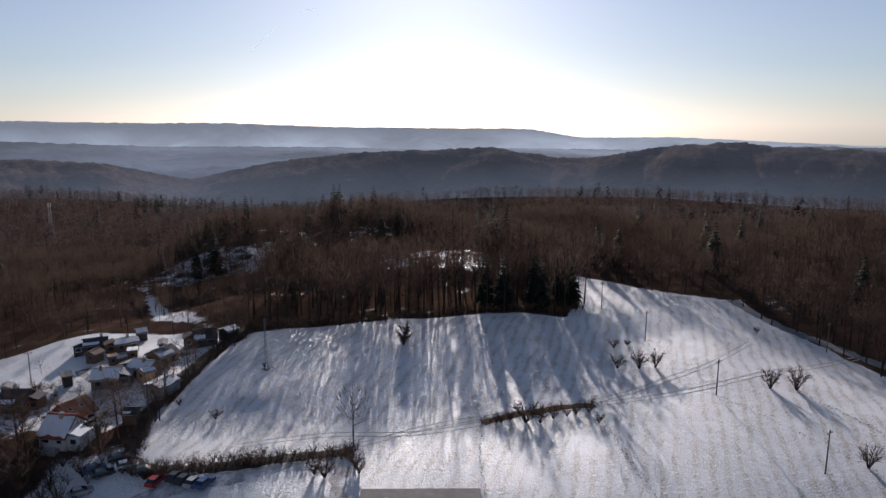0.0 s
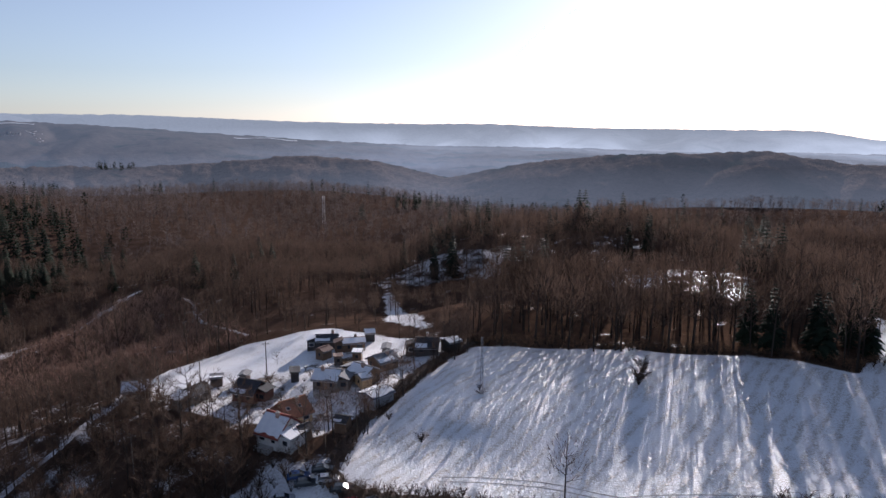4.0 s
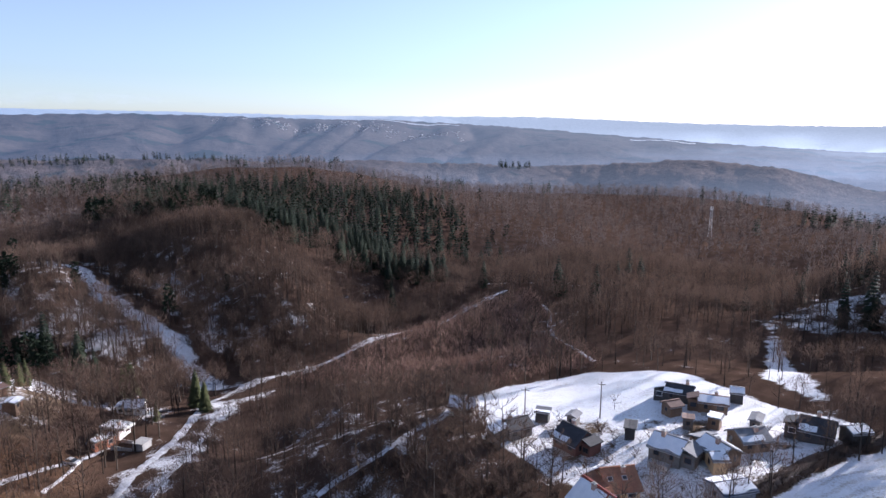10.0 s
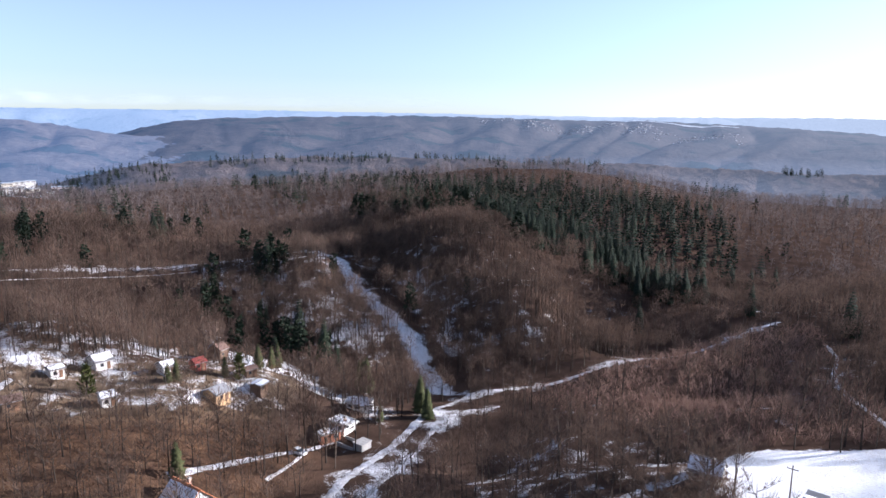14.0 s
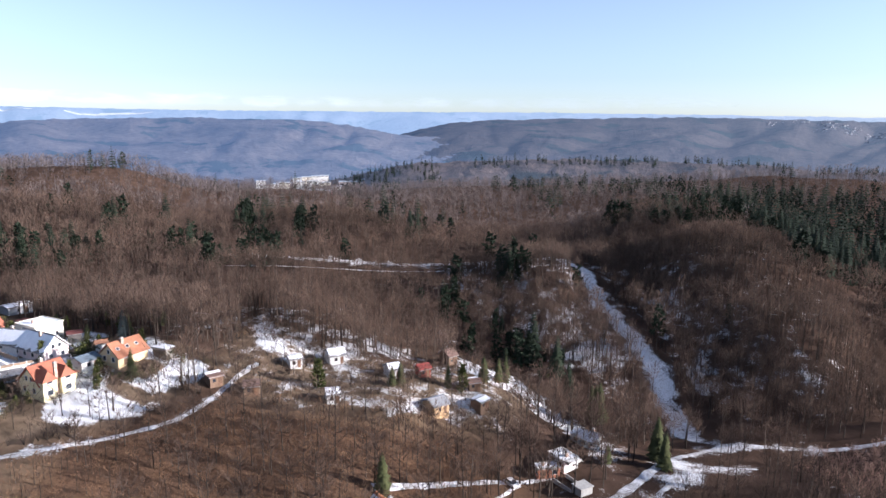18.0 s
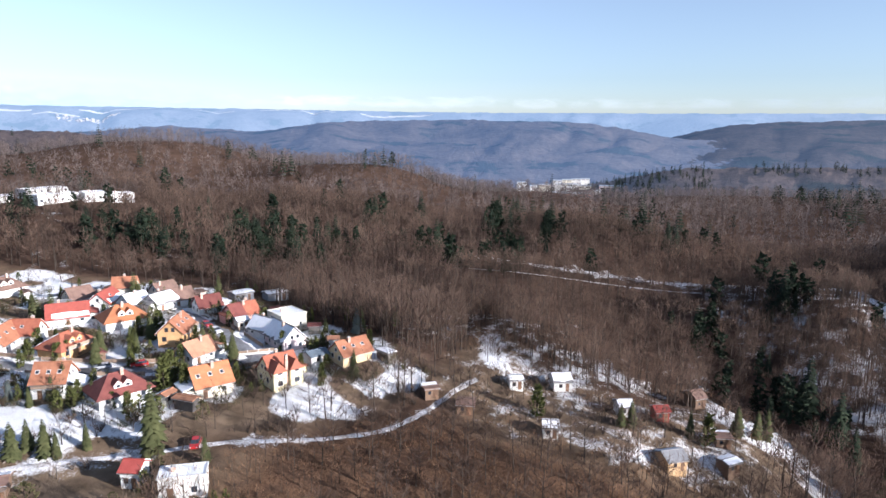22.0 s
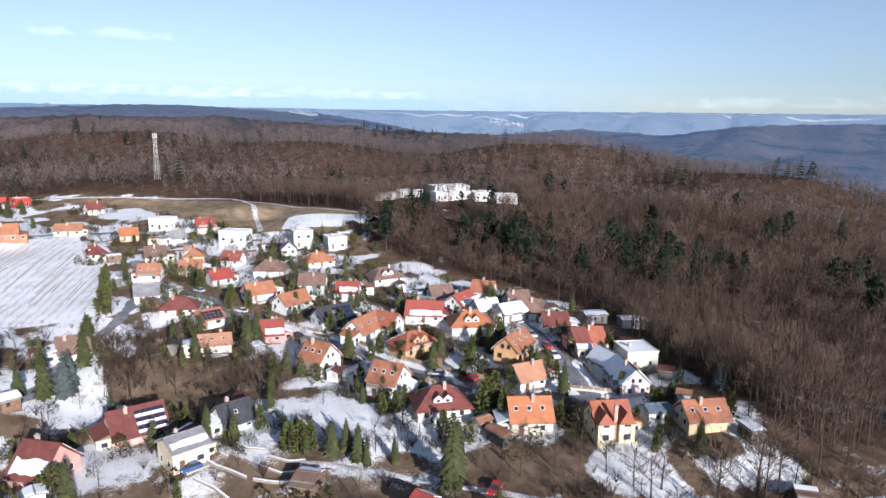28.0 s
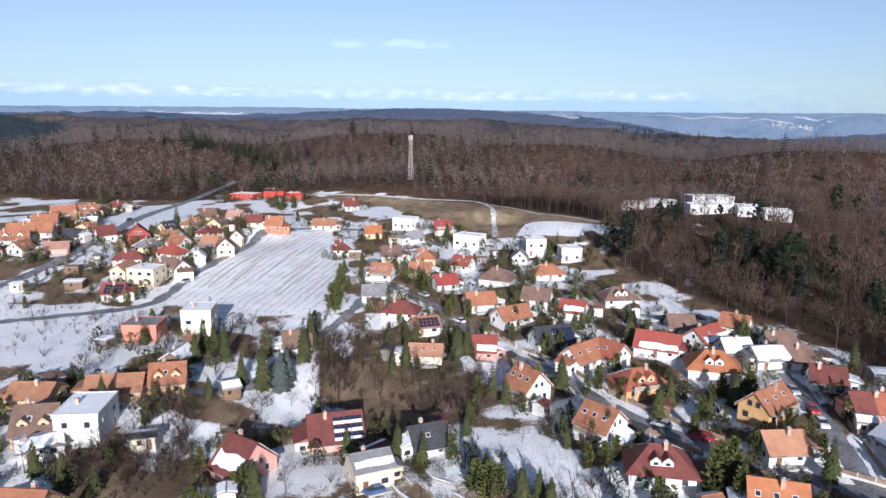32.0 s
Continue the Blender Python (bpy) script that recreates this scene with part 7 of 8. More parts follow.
for a, b in zip(own_x, own_y):
    a, b = float(a), float(b)
    slope_side = a < -110 and b < 70
    if far_from_house(a, b, 2.0) and not (slope_side and (a > -150 and b < 0 or own_rng.random() < 0.12)):
        stand(WOOD, a, b, own_rng.uniform(7, 12) if slope_side else own_rng.uniform(9, 14), own_rng.random())
for src, _ in WOOD + ORCHARD + SPRUCE + BLUE + THUJA + BUSH + JUNIPER:
    # the first of each kind stands in the wood's edge
    ax, ay = own_rng.uniform(-236, -210), own_rng.uniform(-70, -40)
    src.matrix_basis = pose(ax, ay, float(land(np.array([ax]), np.array([ay]))[0]) - 0.05, 0, 0, own_rng.uniform(0, 360)) @ Matrix.Diagonal((0.8, 0.8, 0.8, 1))

# plants round each house of the village
def clear_of_streets(a, b, gap):
    pa, pb = np.array([a]), np.array([b])
    return all(along(pa, pb, line)[0] > gap for line in STREETS) and all(inside(pa, pb, ring)[0] < -1 for ring in (PLOUGHED, FAR_FIELD, SLOPE_SNOW, YARD_SNOW, BIG_FIELD))


yard_rng = random.Random(5)
far_plants = {"spruce": [], "thuja": [], "tree": [], "bush": [], "evergreen": []}
for hx0, hy0, hr in list(FOOTPRINTS):
    if not (hy0 < -22 and hx0 > -222):
        continue
    for _ in range(15 if hr > 4 else 5):
        a = yard_rng.uniform(0, 6.283)
        d = hr + yard_rng.uniform(0.6, 7.0)
        qa, qb = hx0 + math.cos(a) * d, hy0 + math.sin(a) * d
        if not far_from_house(qa, qb, 0.6) or not clear_of_streets(qa, qb, 3.4):
            continue
        kind = yard_rng.choice(("spruce", "thuja", "thuja", "thuja", "tree", "tree", "bush", "evergreen", "evergreen", "evergreen", "evergreen"))
        size = {"spruce": yard_rng.uniform(4, 9), "thuja": yard_rng.uniform(2.5, 5.5), "tree": yard_rng.uniform(4, 7), "bush": yard_rng.uniform(1.6, 3.2), "evergreen": yard_rng.uniform(1.4, 4.6)}[kind]
        if math.hypot(qa + 100, qb - 43) < 165 and kind != "evergreen" and yard_rng.random() < 0.5:
            {"spruce": spruce_at, "thuja": thuja_at, "tree": garden_tree_at, "bush": bush_at}[kind](qa, qb, size)
        else:
            far_plants[kind].append((qa, qb, size))
for kind, protos, h0, mats, text in (("spruce", [conifer(600 + i, 10, 11, 7, wide=0.22, base=0.05) for i in range(3)], 10, [M_BARK, M_GARDENFIR], "dark conifers among the farther houses"),
                                     ("thuja", [leafy(610 + i, 6, 120, wide=0.32 + 0.06 * i, top=0.35) for i in range(3)], 6, [M_BARK, M_THUJA], "green thujas among the farther houses"),
                                     ("tree", [bare_tree(620 + i, 6, 8, 90, wide=0.42, thick=0.09) for i in range(3)], 6, [M_BARK, M_TWIG], "bare fruit trees among the farther houses"),
                                     ("evergreen", [leafy(650 + i, 2.4, 110, wide=0.8 + 0.15 * i, top=0.45) for i in range(3)], 2.4, [M_BARK, M_EVERGREEN], "round evergreen bushes between the houses"),
                                     ("bush", [shrub(630 + i, 2.4, 9, 70) for i in range(3)], 2.4, [M_BARK, M_TWIG], "bare bushes among the farther houses")):
    q = np.array(far_plants[kind])
    scatter("village_" + {"spruce": "conifers", "thuja": "thujas", "tree": "fruit_trees", "bush": "bushes", "evergreen": "evergreens"}[kind], protos, q[:, 0], q[:, 1], q[:, 2] / h0, mats, text, "plants", 61)

THICKET = [(-83, -145), (-108, -139), (-126, -121), (-126, -90), (-113, -95), (-104, -110), (-85, -106)]
THICKET_4 = [(-128, 112), (-150, 140), (-142, 165), (-136, 152), (-105, 131), (-72, 128), (-62, 120), (-64, 100), (-95, 90)]
THICKET_2 = [(-44, -95), (-59, -98), (-64, -86), (-63, -72), (-50, -68)]
THICKET_3 = [(-136, -50), (-160, -28), (-190, -18), (-200, -8), (-180, -6), (-160, -16), (-140, -38), (-126, -50)]
tx_, ty_ = spots(-205, -40, -150, 0, 1.7, 35)
k_ = in_any(tx_, ty_, [THICKET, THICKET_2, THICKET_3]) & (along(tx_, ty_, HILL_PATH) > 2.6) & (value_noise(tx_ / 7, ty_ / 7, 6) > -0.1)
tx_, ty_ = tx_[k_], ty_[k_]
free = np.array([far_from_house(a, b, 0.2) for a, b in zip(tx_, ty_)])
rng = np.random.default_rng(19)
scatter("thicket", [shrub(640 + i, 2.6, 8, 62, 0.5) for i in range(4)], tx_[free], ty_[free], rng.uniform(0.5, 1.35, int(free.sum())), [M_BARK, M_TWIG], "dense leafless thicket on neglected garden slopes", "scrub", 62)


# hedges and snow-capped terrace walls
def row(line, gap):
    out = []
    for (ax, ay), (bx_, by_) in zip(line, line[1:]):
        n = max(1, int(math.hypot(bx_ - ax, by_ - ay) / gap))
        out += [(ax + (bx_ - ax) * i / n, ay + (by_ - ay) * i / n) for i in range(n)]
    return out


hedge_rng, hedge = random.Random(12), []
for hx0, hy0, hr in list(FOOTPRINTS):
    if not (hy0 < -30 and hx0 > -215 and hr > 4):
        continue
    for _ in range(2):
        a = hedge_rng.choice((0.3, 1.87, 3.44, 5.0)) + hedge_rng.uniform(-0.15, 0.15)
        u, v = Vector((math.cos(a), math.sin(a))), Vector((-math.sin(a), math.cos(a)))
        c, w = Vector((hx0, hy0)) + u * (hr + 3.5), hr + hedge_rng.uniform(1, 4)
        corner = [c - v * w, c + v * w, c + v * w - u * hedge_rng.uniform(4, 9)]
        hedge += [q for q in row([tuple(k) for k in corner], 0.85) if far_from_house(*q, 0.3) and clear_of_streets(*q, 3.2)]
hedge += row([(-86, -204), (-86, -186), (-85, -166), (-84, -152)], 1.1) + row([(-118, -60), (-126, -64), (-134, -58)], 1.0) + row([(-200, -40), (-203, -24), (-198, -12)], 1.0)
hedge = np.array(hedge) + np.random.default_rng(3).uniform(-0.3, 0.3, (len(hedge), 2))
scatter("garden_hedges", [leafy(660 + i, 1.9, 40, wide=0.75, top=0.6) for i in range(3)], hedge[:, 0], hedge[:, 1], np.random.default_rng(4).uniform(0.6, 1.25, len(hedge)), [M_BARK, M_EVERGREEN], "clipped evergreen and brown hedges round the gardens", "hedges", 64)


def terrace_wall(line, high, thick):
    z = [float(land(np.array([a]), np.array([b]))[0]) for a, b in line]
    root = new("terrace_wall")
    root.matrix_basis = pose(line[0][0], line[0][1], z[0])
    for nm, z0, z1, w, mat_ in (("stonework", -0.5, high, thick, M_STONE), ("snow_cap", high + 0.004, high + 0.1, thick * 1.25, M_SNOW)):
        V = []
        for i, (a, b) in enumerate(line):
            g = (Vector(line[min(i + 1, len(line) - 1)]) - Vector(line[max(i - 1, 0)])).normalized()
            for s_, zz in ((-1, z0), (1, z0), (1, z1), (-1, z1)):
                V.append((a - line[0][0] - g.y * w * s_, b - line[0][1] + g.x * w * s_, z[i] - z[0] + zz))
        F = [(0, 1, 2, 3), tuple(len(V) - 4 + k for k in (3, 2, 1, 0))]
        for i in range(len(line) - 1):
            F += [(4 * i + k, 4 * i + (k + 1) % 4, 4 * i + 4 + (k + 1) % 4, 4 * i + 4 + k) for k in range(4)]
        solid(nm, V, F, mat_, root)
    return tagged(root, "low curved stone terrace wall capped with snow", "garden wall", "terrace walls")


M_STONE = surface("field_stone", (0.16, 0.14, 0.12), (0.36, 0.33, 0.29), 1.2, 0.9, 0.05)
for line, high in (([(-102, -72), (-103.5, -69), (-105.5, -66.5), (-108, -63)], 0.7), ([(-104, -75), (-105, -73), (-106, -71)], 0.6), ([(-109, -62), (-112, -59.5), (-116, -57)], 0.7), ([(-111, -65), (-114, -61), (-117, -59.5)], 0.6),
                   ([(-113, -67), (-116, -63.5), (-119, -62)], 0.6), ([(-108, -76), (-110, -72), (-113, -69.5)], 0.6), ([(-99, -67), (-102, -63), (-104, -59)], 0.8)):
    terrace_wall(line, high * 0.7, 0.15)



tx_, ty_ = spots(-205, -40, -150, 0, 4.6, 37)
k_ = in_any(tx_, ty_, [THICKET, THICKET_2, THICKET_3]) & (along(tx_, ty_, HILL_PATH) > 2.6)
tx_, ty_ = tx_[k_], ty_[k_]
free = np.array([far_from_house(a, b, 1.0) for a, b in zip(tx_, ty_)])
scatter("orchard_trees", [bare_tree(670 + i, 7, 9, 200, wide=0.4, thick=0.045, fine=True) for i in range(4)], tx_[free], ty_[free], rng.uniform(0.5, 1.25, int(free.sum())), [M_BARK, M_TWIG], "old bare fruit trees on the neglected slopes", "trees", 66)
wx_, wy_ = spots(-152, -60, 88, 166, 2.3, 36)
k_ = in_any(wx_, wy_, [THICKET_4]) & (value_noise(wx_ / 9, wy_ / 9, 16) > -0.25)
wx_, wy_ = wx_[k_], wy_[k_]
free = np.array([far_from_house(a, b, 0.5) for a, b in zip(wx_, wy_)])
scatter("bank_thicket", [shrub(645 + i, 3.2, 8, 62, 0.5) for i in range(4)], wx_[free], wy_[free], rng.uniform(0.5, 1.5, int(free.sum())), [M_BARK, M_TWIG], "dark leafless undergrowth below the cottage gardens", "scrub", 65)


# garden fences along the streets
M_FENCE = surface("fence_boards", (0.16, 0.11, 0.075), (0.34, 0.25, 0.18), 2, 0.8, 0, 8, 0.35)
M_FENCEWALL = surface("fence_wall", (0.5, 0.48, 0.45), (0.72, 0.7, 0.67), 1, 0.9, 0.01, 8, 0.15)


def garden_fence(x0, y0, x1, y1, walled):
    L = math.hypot(x1 - x0, y1 - y0)
    z0, z1 = (float(land(np.array([q[0]]), np.array([q[1]]))[0]) for q in ((x0, y0), (x1, y1)))
    root = new("garden_fence")
    root.matrix_basis = pose(x0, y0, 0, 0, 0, math.degrees(math.atan2(y1 - y0, x1 - x0)))
    n = max(2, int(L / 2.4))
    h = 0.45 if walled else 0.2

    def zz(s):
        return z0 + (z1 - z0) * s / L
    V = [(0, -0.12, z0 - 0.6), (L, -0.12, z1 - 0.6), (L, 0.12, z1 - 0.6), (0, 0.12, z0 - 0.6), (0, -0.12, z0 + h), (L, -0.12, z1 + h), (L, 0.12, z1 + h), (0, 0.12, z0 + h)]
    Q = [(0, 3, 2, 1), (4, 5, 6, 7), (0, 1, 5, 4), (1, 2, 6, 5), (2, 3, 7, 6), (3, 0, 4, 7)]
    solid("plinth", V, Q, M_FENCEWALL if walled else M_CONCRETE, root)
    for i in range(n + 1):
        s = L * i / n
        v, f = boxes([(s - 0.09, s + 0.09, -0.1, 0.1, zz(s) + h, zz(s) + 1.35)])
        solid("post", v, f, M_FENCEWALL if walled else M_FENCE, root)
    for i in range(n):
        a, b = L * i / n + 0.1, L * (i + 1) / n - 0.1
        V = [(a, -0.04, zz(a) + h + 0.08), (b, -0.04, zz(b) + h + 0.08), (b, 0.04, zz(b) + h + 0.08), (a, 0.04, zz(a) + h + 0.08), (a, -0.04, zz(a) + 1.2), (b, -0.04, zz(b) + 1.2), (b, 0.04, zz(b) + 1.2), (a, 0.04, zz(a) + 1.2)]
        solid("panel", V, Q, M_FENCE, root)
    return tagged(root, "low white-walled garden fence along the street" if walled else "brown board garden fence along the street", "fence", "garden fences")


fence_rng = random.Random(8)
for line in (STREET, UPPER_STREET, FIELD_STREET):
    for (ax, ay), (bx_, by_) in zip(line, line[1:]):
        L = math.hypot(bx_ - ax, by_ - ay)
        ux, uy = (bx_ - ax) / L, (by_ - ay) / L
        for side in (-1, 1):
            ox, oy = -uy * side * 3.9, ux * side * 3.9
            p0, p1 = (ax + ux * 1.5 + ox, ay + uy * 1.5 + oy), (bx_ - ux * 1.5 + ox, by_ - uy * 1.5 + oy)
            mid_ = ((p0[0] + p1[0]) / 2, (p0[1] + p1[1]) / 2)
            if L > 6 and fence_rng.random() < 0.8 and far_from_house(*mid_, -1.0) and math.hypot(mid_[0] + 100, mid_[1] - 43) < 200:
                garden_fence(*p0, *p1, fence_rng.random() < 0.5)

# bare trees and shrubs that fill the village gardens
gx_, gy_ = spots(-215, 60, -300, -20, 7.0, 31)
k_ = (inside(gx_, gy_, VILLAGE_AREA) > 3) & (inside(gx_, gy_, PLOUGHED) < -2) & (inside(gx_, gy_, FAR_FIELD) < -2) & (inside(gx_, gy_, MEADOW) < -3) & (inside(gx_, gy_, SLOPE_SNOW) < -1)
for line in STREETS:
    k_ &= along(gx_, gy_, line) > 3.5
gx_, gy_ = gx_[k_], gy_[k_]
free = np.array([far_from_house(a, b, 1.2) for a, b in zip(gx_, gy_)])
gx_, gy_ = gx_[free], gy_[free]
rng = np.random.default_rng(9)
pick = rng.random(gx_.shape)
scatter("garden_shrubs", [shrub(400 + i, 2.2, 8, 60, 0.6) for i in range(4)], gx_[pick < 0.75], gy_[pick < 0.75], rng.uniform(0.5, 1.3, int((pick < 0.75).sum())), [M_BARK, M_TWIG],
        "leafless garden shrubs and hedges between the houses", "shrubs", 41)
for a, b, q in zip(gx_, gy_, pick):
    if q >= 0.92:
        garden_tree_at(float(a), float(b), 3.5 + 4 * (q - 0.92) / 0.08)
    elif q >= 0.88:
        thuja_at(float(a), float(b), 2.5 + 3 * (q - 0.88) / 0.04)
hx_, hy_ = spots(-215, 60, -300, -20, 3.4, 32)
k_ = (inside(hx_, hy_, VILLAGE_AREA) > 2) & (inside(hx_, hy_, PLOUGHED) < 0) & (inside(hx_, hy_, FAR_FIELD) < 0) & (inside(hx_, hy_, MEADOW) < 0) & (inside(hx_, hy_, SLOPE_SNOW) < 0)
for line in STREETS:
    k_ &= along(hx_, hy_, line) > 3.0
k_ &= (value_noise(hx_ / 14, hy_ / 14, 3) > 0.12) & (inside(hx_, hy_, THICKET) < 0)
hx_, hy_ = hx_[k_], hy_[k_]
free = np.array([far_from_house(a, b, 0.3) for a, b in zip(hx_, hy_)])
hx_, hy_ = hx_[free], hy_[free]
scatter("low_garden_scrub", [shrub(420 + i, 1.3, 5, 25, 0.7) for i in range(3)], hx_, hy_, rng.uniform(0.5, 1.2, hx_.shape), [M_BARK, M_DRY], "dry low shrubs and perennials in the gardens", "shrubs", 42)
ux_, uy_ = spots(-262, -182, -20, 74, 2.7, 33)
k_ = (inside(ux_, uy_, GARDEN_AREA) > 0) & (value_noise(ux_ / 9, uy_ / 9, 4) > -0.05)
ux_, uy_ = ux_[k_], uy_[k_]
free = np.array([far_from_house(a, b, 0.3) for a, b in zip(ux_, uy_)])
scatter("allotment_scrub", [shrub(440 + i, 2.4, 8, 60, 0.6) for i in range(3)], ux_[free], uy_[free], rng.uniform(0.4, 1.2, int(free.sum())), [M_BARK, M_DRY], "brown shrubs between the allotment huts", "shrubs", 43)
ax_, ay_ = spots(-262, -182, -20, 74, 3.9, 38)
k_ = inside(ax_, ay_, GARDEN_AREA) > 0
ax_, ay_ = ax_[k_], ay_[k_]
free = np.array([far_from_house(a, b, 1.0) for a, b in zip(ax_, ay_)])
scatter("allotment_trees", [bare_tree(480 + i, 6, 8, 130, wide=0.38, thick=0.045, fine=True) for i in range(4)], ax_[free], ay_[free], rng.uniform(0.5, 1.3, int(free.sum())), [M_BARK, M_TWIG], "bare fruit trees among the allotment huts", "trees", 45)
cx_, cy_ = spots(-118, -62, 130, 186, 3.6, 39)
k_ = (inside(cx_, cy_, [(-118, 148), (-96, 160), (-84, 176), (-64, 184), (-62, 158), (-66, 142), (-72, 131), (-88, 133), (-106, 134)]) > 0) & (value_noise(cx_ / 8, cy_ / 8, 17) > -0.1)
cx_, cy_ = cx_[k_], cy_[k_]
free = np.array([far_from_house(a, b, 0.6) for a, b in zip(cx_, cy_)])
scatter("cottage_shrubs", [shrub(490 + i, 1.7, 8, 56, 0.6) for i in range(3)], cx_[free], cy_[free], rng.uniform(0.5, 1.5, int(free.sum())), [M_BARK, M_TWIG], "dark bare shrubs in the cottage gardens", "shrubs", 46)
for i in range(16):
    qa, qb = yard_rng.uniform(-112, -66), yard_rng.uniform(134, 178)
    if inside(np.array([qa]), np.array([qb]), [(-118, 148), (-96, 160), (-84, 176), (-64, 184), (-62, 158), (-66, 142), (-72, 131), (-88, 133), (-106, 134)])[0] > 2 and far_from_house(qa, qb, 2.5):
        shed(qa, qb, yard_rng.choice((20, 35, 110, 125)), yard_rng.uniform(2.8, 5.5), yard_rng.uniform(2.4, 3.4), yard_rng.uniform(2.2, 2.8), yard_rng.choice(("snow", "brown", "dark", "grey")), yard_rng.choice(("wood", "dark", "woodgrey")))
vx_, vy_ = spots(-205, -108, -40, 72, 2.7, 34)
k_ = inside(vx_, vy_, [(-182, -4), (-200, 50), (-188, 66), (-150, 60), (-112, 8), (-130, -34), (-160, -16)]) > 0
vx_, vy_ = vx_[k_], vy_[k_]
scatter("slope_saplings", [bare_tree(460 + i, 5, 5, 36, wide=0.25, thick=0.07) for i in range(4)], vx_, vy_, rng.uniform(0.5, 1.3, vx_.shape), [M_BARK, M_DRY], "thin young trees with brown leaves on the slope", "saplings", 44)


# ---- poles, masts, cars, far buildings ----
M_POLE = surface("weathered_pole", (0.1, 0.08, 0.065), (0.2, 0.17, 0.14), 2, 0.9)
M_WHITEMETAL = surface("pale_steel", (0.4, 0.37, 0.35), (0.6, 0.57, 0.54), 1, 0.5)


def round_bar(a, b, r0, r1, sides=8):
    V, F, S = [], [], []
    tube(V, F, S, [Vector(a), Vector(b)], [r0, r1], sides, 0)
    n = len(V)
    F = [tuple(f) for f in F] + [tuple(range(n - sides, n)), tuple(range(sides - 1, -1, -1))]
    return [tuple(v) for v in V], F


def utility_pole(x, y, h):
    z = float(land(np.array([x]), np.array([y]))[0])
    root = new("utility_pole")
    root.matrix_basis = pose(x, y, z, 0, 0, 35)
    solid("pole", *round_bar((0, 0, -0.5), (0, 0, h), 0.15, 0.1), M_POLE, root)
    v, f = boxes([(-0.9, 0.9, -0.06, 0.06, h - 0.7, h - 0.58)])
    arm = solid("cross_arm", v, f, M_POLE, root)
    for dx in (-0.8, 0, 0.8):
        solid("insulator", *round_bar((dx, 0, h - 0.58), (dx, 0, h - 0.34), 0.05, 0.03, 6), M_CONCRETE, arm)
    return tagged(root, "weathered wooden power pole standing in the snow", "pole", "power poles")


def lattice_mast(x, y, base, h, wide, label, head):
    root = new("lattice_mast")
    root.matrix_basis = pose(x, y, base, 0, 0, 20)
    n = 9
    for sx_ in (-1, 1):
        for sy_ in (-1, 1):
            solid("leg", *round_bar((sx_ * wide, sy_ * wide, -1), (sx_ * wide * 0.45, sy_ * wide * 0.45, h), 0.1, 0.07, 6), M_WHITEMETAL, root)
    for i in range(n):
        z0, z1 = h * i / n, h * (i + 1) / n
        w0, w1 = wide * (1 - 0.55 * i / n), wide * (1 - 0.55 * (i + 1) / n)
        for a, b in (((-1, -1), (1, -1)), ((1, -1), (1, 1)), ((1, 1), (-1, 1)), ((-1, 1), (-1, -1))):
            solid("brace", *round_bar((a[0] * w0, a[1] * w0, z0), (b[0] * w1, b[1] * w1, z1), 0.05, 0.05, 4), M_WHITEMETAL, root)
            solid("strut", *round_bar((a[0] * w1, a[1] * w1, z1), (b[0] * w1, b[1] * w1, z1), 0.05, 0.05, 4), M_WHITEMETAL, root)
    if head:
        v, f = boxes([(-wide * 0.9, wide * 0.9, -wide * 0.9, wide * 0.9, h, h + 0.3)])
        solid("platform", v, f, M_WHITEMETAL, root)
        for a in range(3):
            c, s = math.cos(a * 2.1) * wide * 0.8, math.sin(a * 2.1) * wide * 0.8
            v, f = boxes([(c - 0.3, c + 0.3, s - 0.2, s + 0.2, h + 0.3, h + 2.8)])
            solid("antenna", v, f, M_WHITEMETAL, root)
    return tagged(root, label, "mast")


lattice_mast(-122, -404, float(land(np.array([-122.0]), np.array([-404.0]))[0]), 26, 1.4, "pale steel lattice mast rising from the forest", True)
lattice_mast(-304, 521, float(land(np.array([-304.0]), np.array([521.0]))[0]), 21, 1.3, "white lattice mast in a far valley clearing", True)

CAR_PAINT = {"red": (0.4, 0.03, 0.03), "white": (0.75, 0.75, 0.75), "dark": (0.03, 0.035, 0.04), "silver": (0.4, 0.41, 0.43), "blue": (0.05, 0.1, 0.25)}
CAR_M = {k: surface("car_paint_" + k, tuple(q * 0.85 for q in v), v, 1, 0.25) for k, v in CAR_PAINT.items()}
M_TYRE = surface("tyre", (0.015, 0.015, 0.016), (0.03, 0.03, 0.032), 4, 0.9)
M_LAMP = surface("headlamp", (0.6, 0.6, 0.6), (0.8, 0.8, 0.8), 4, 0.2)


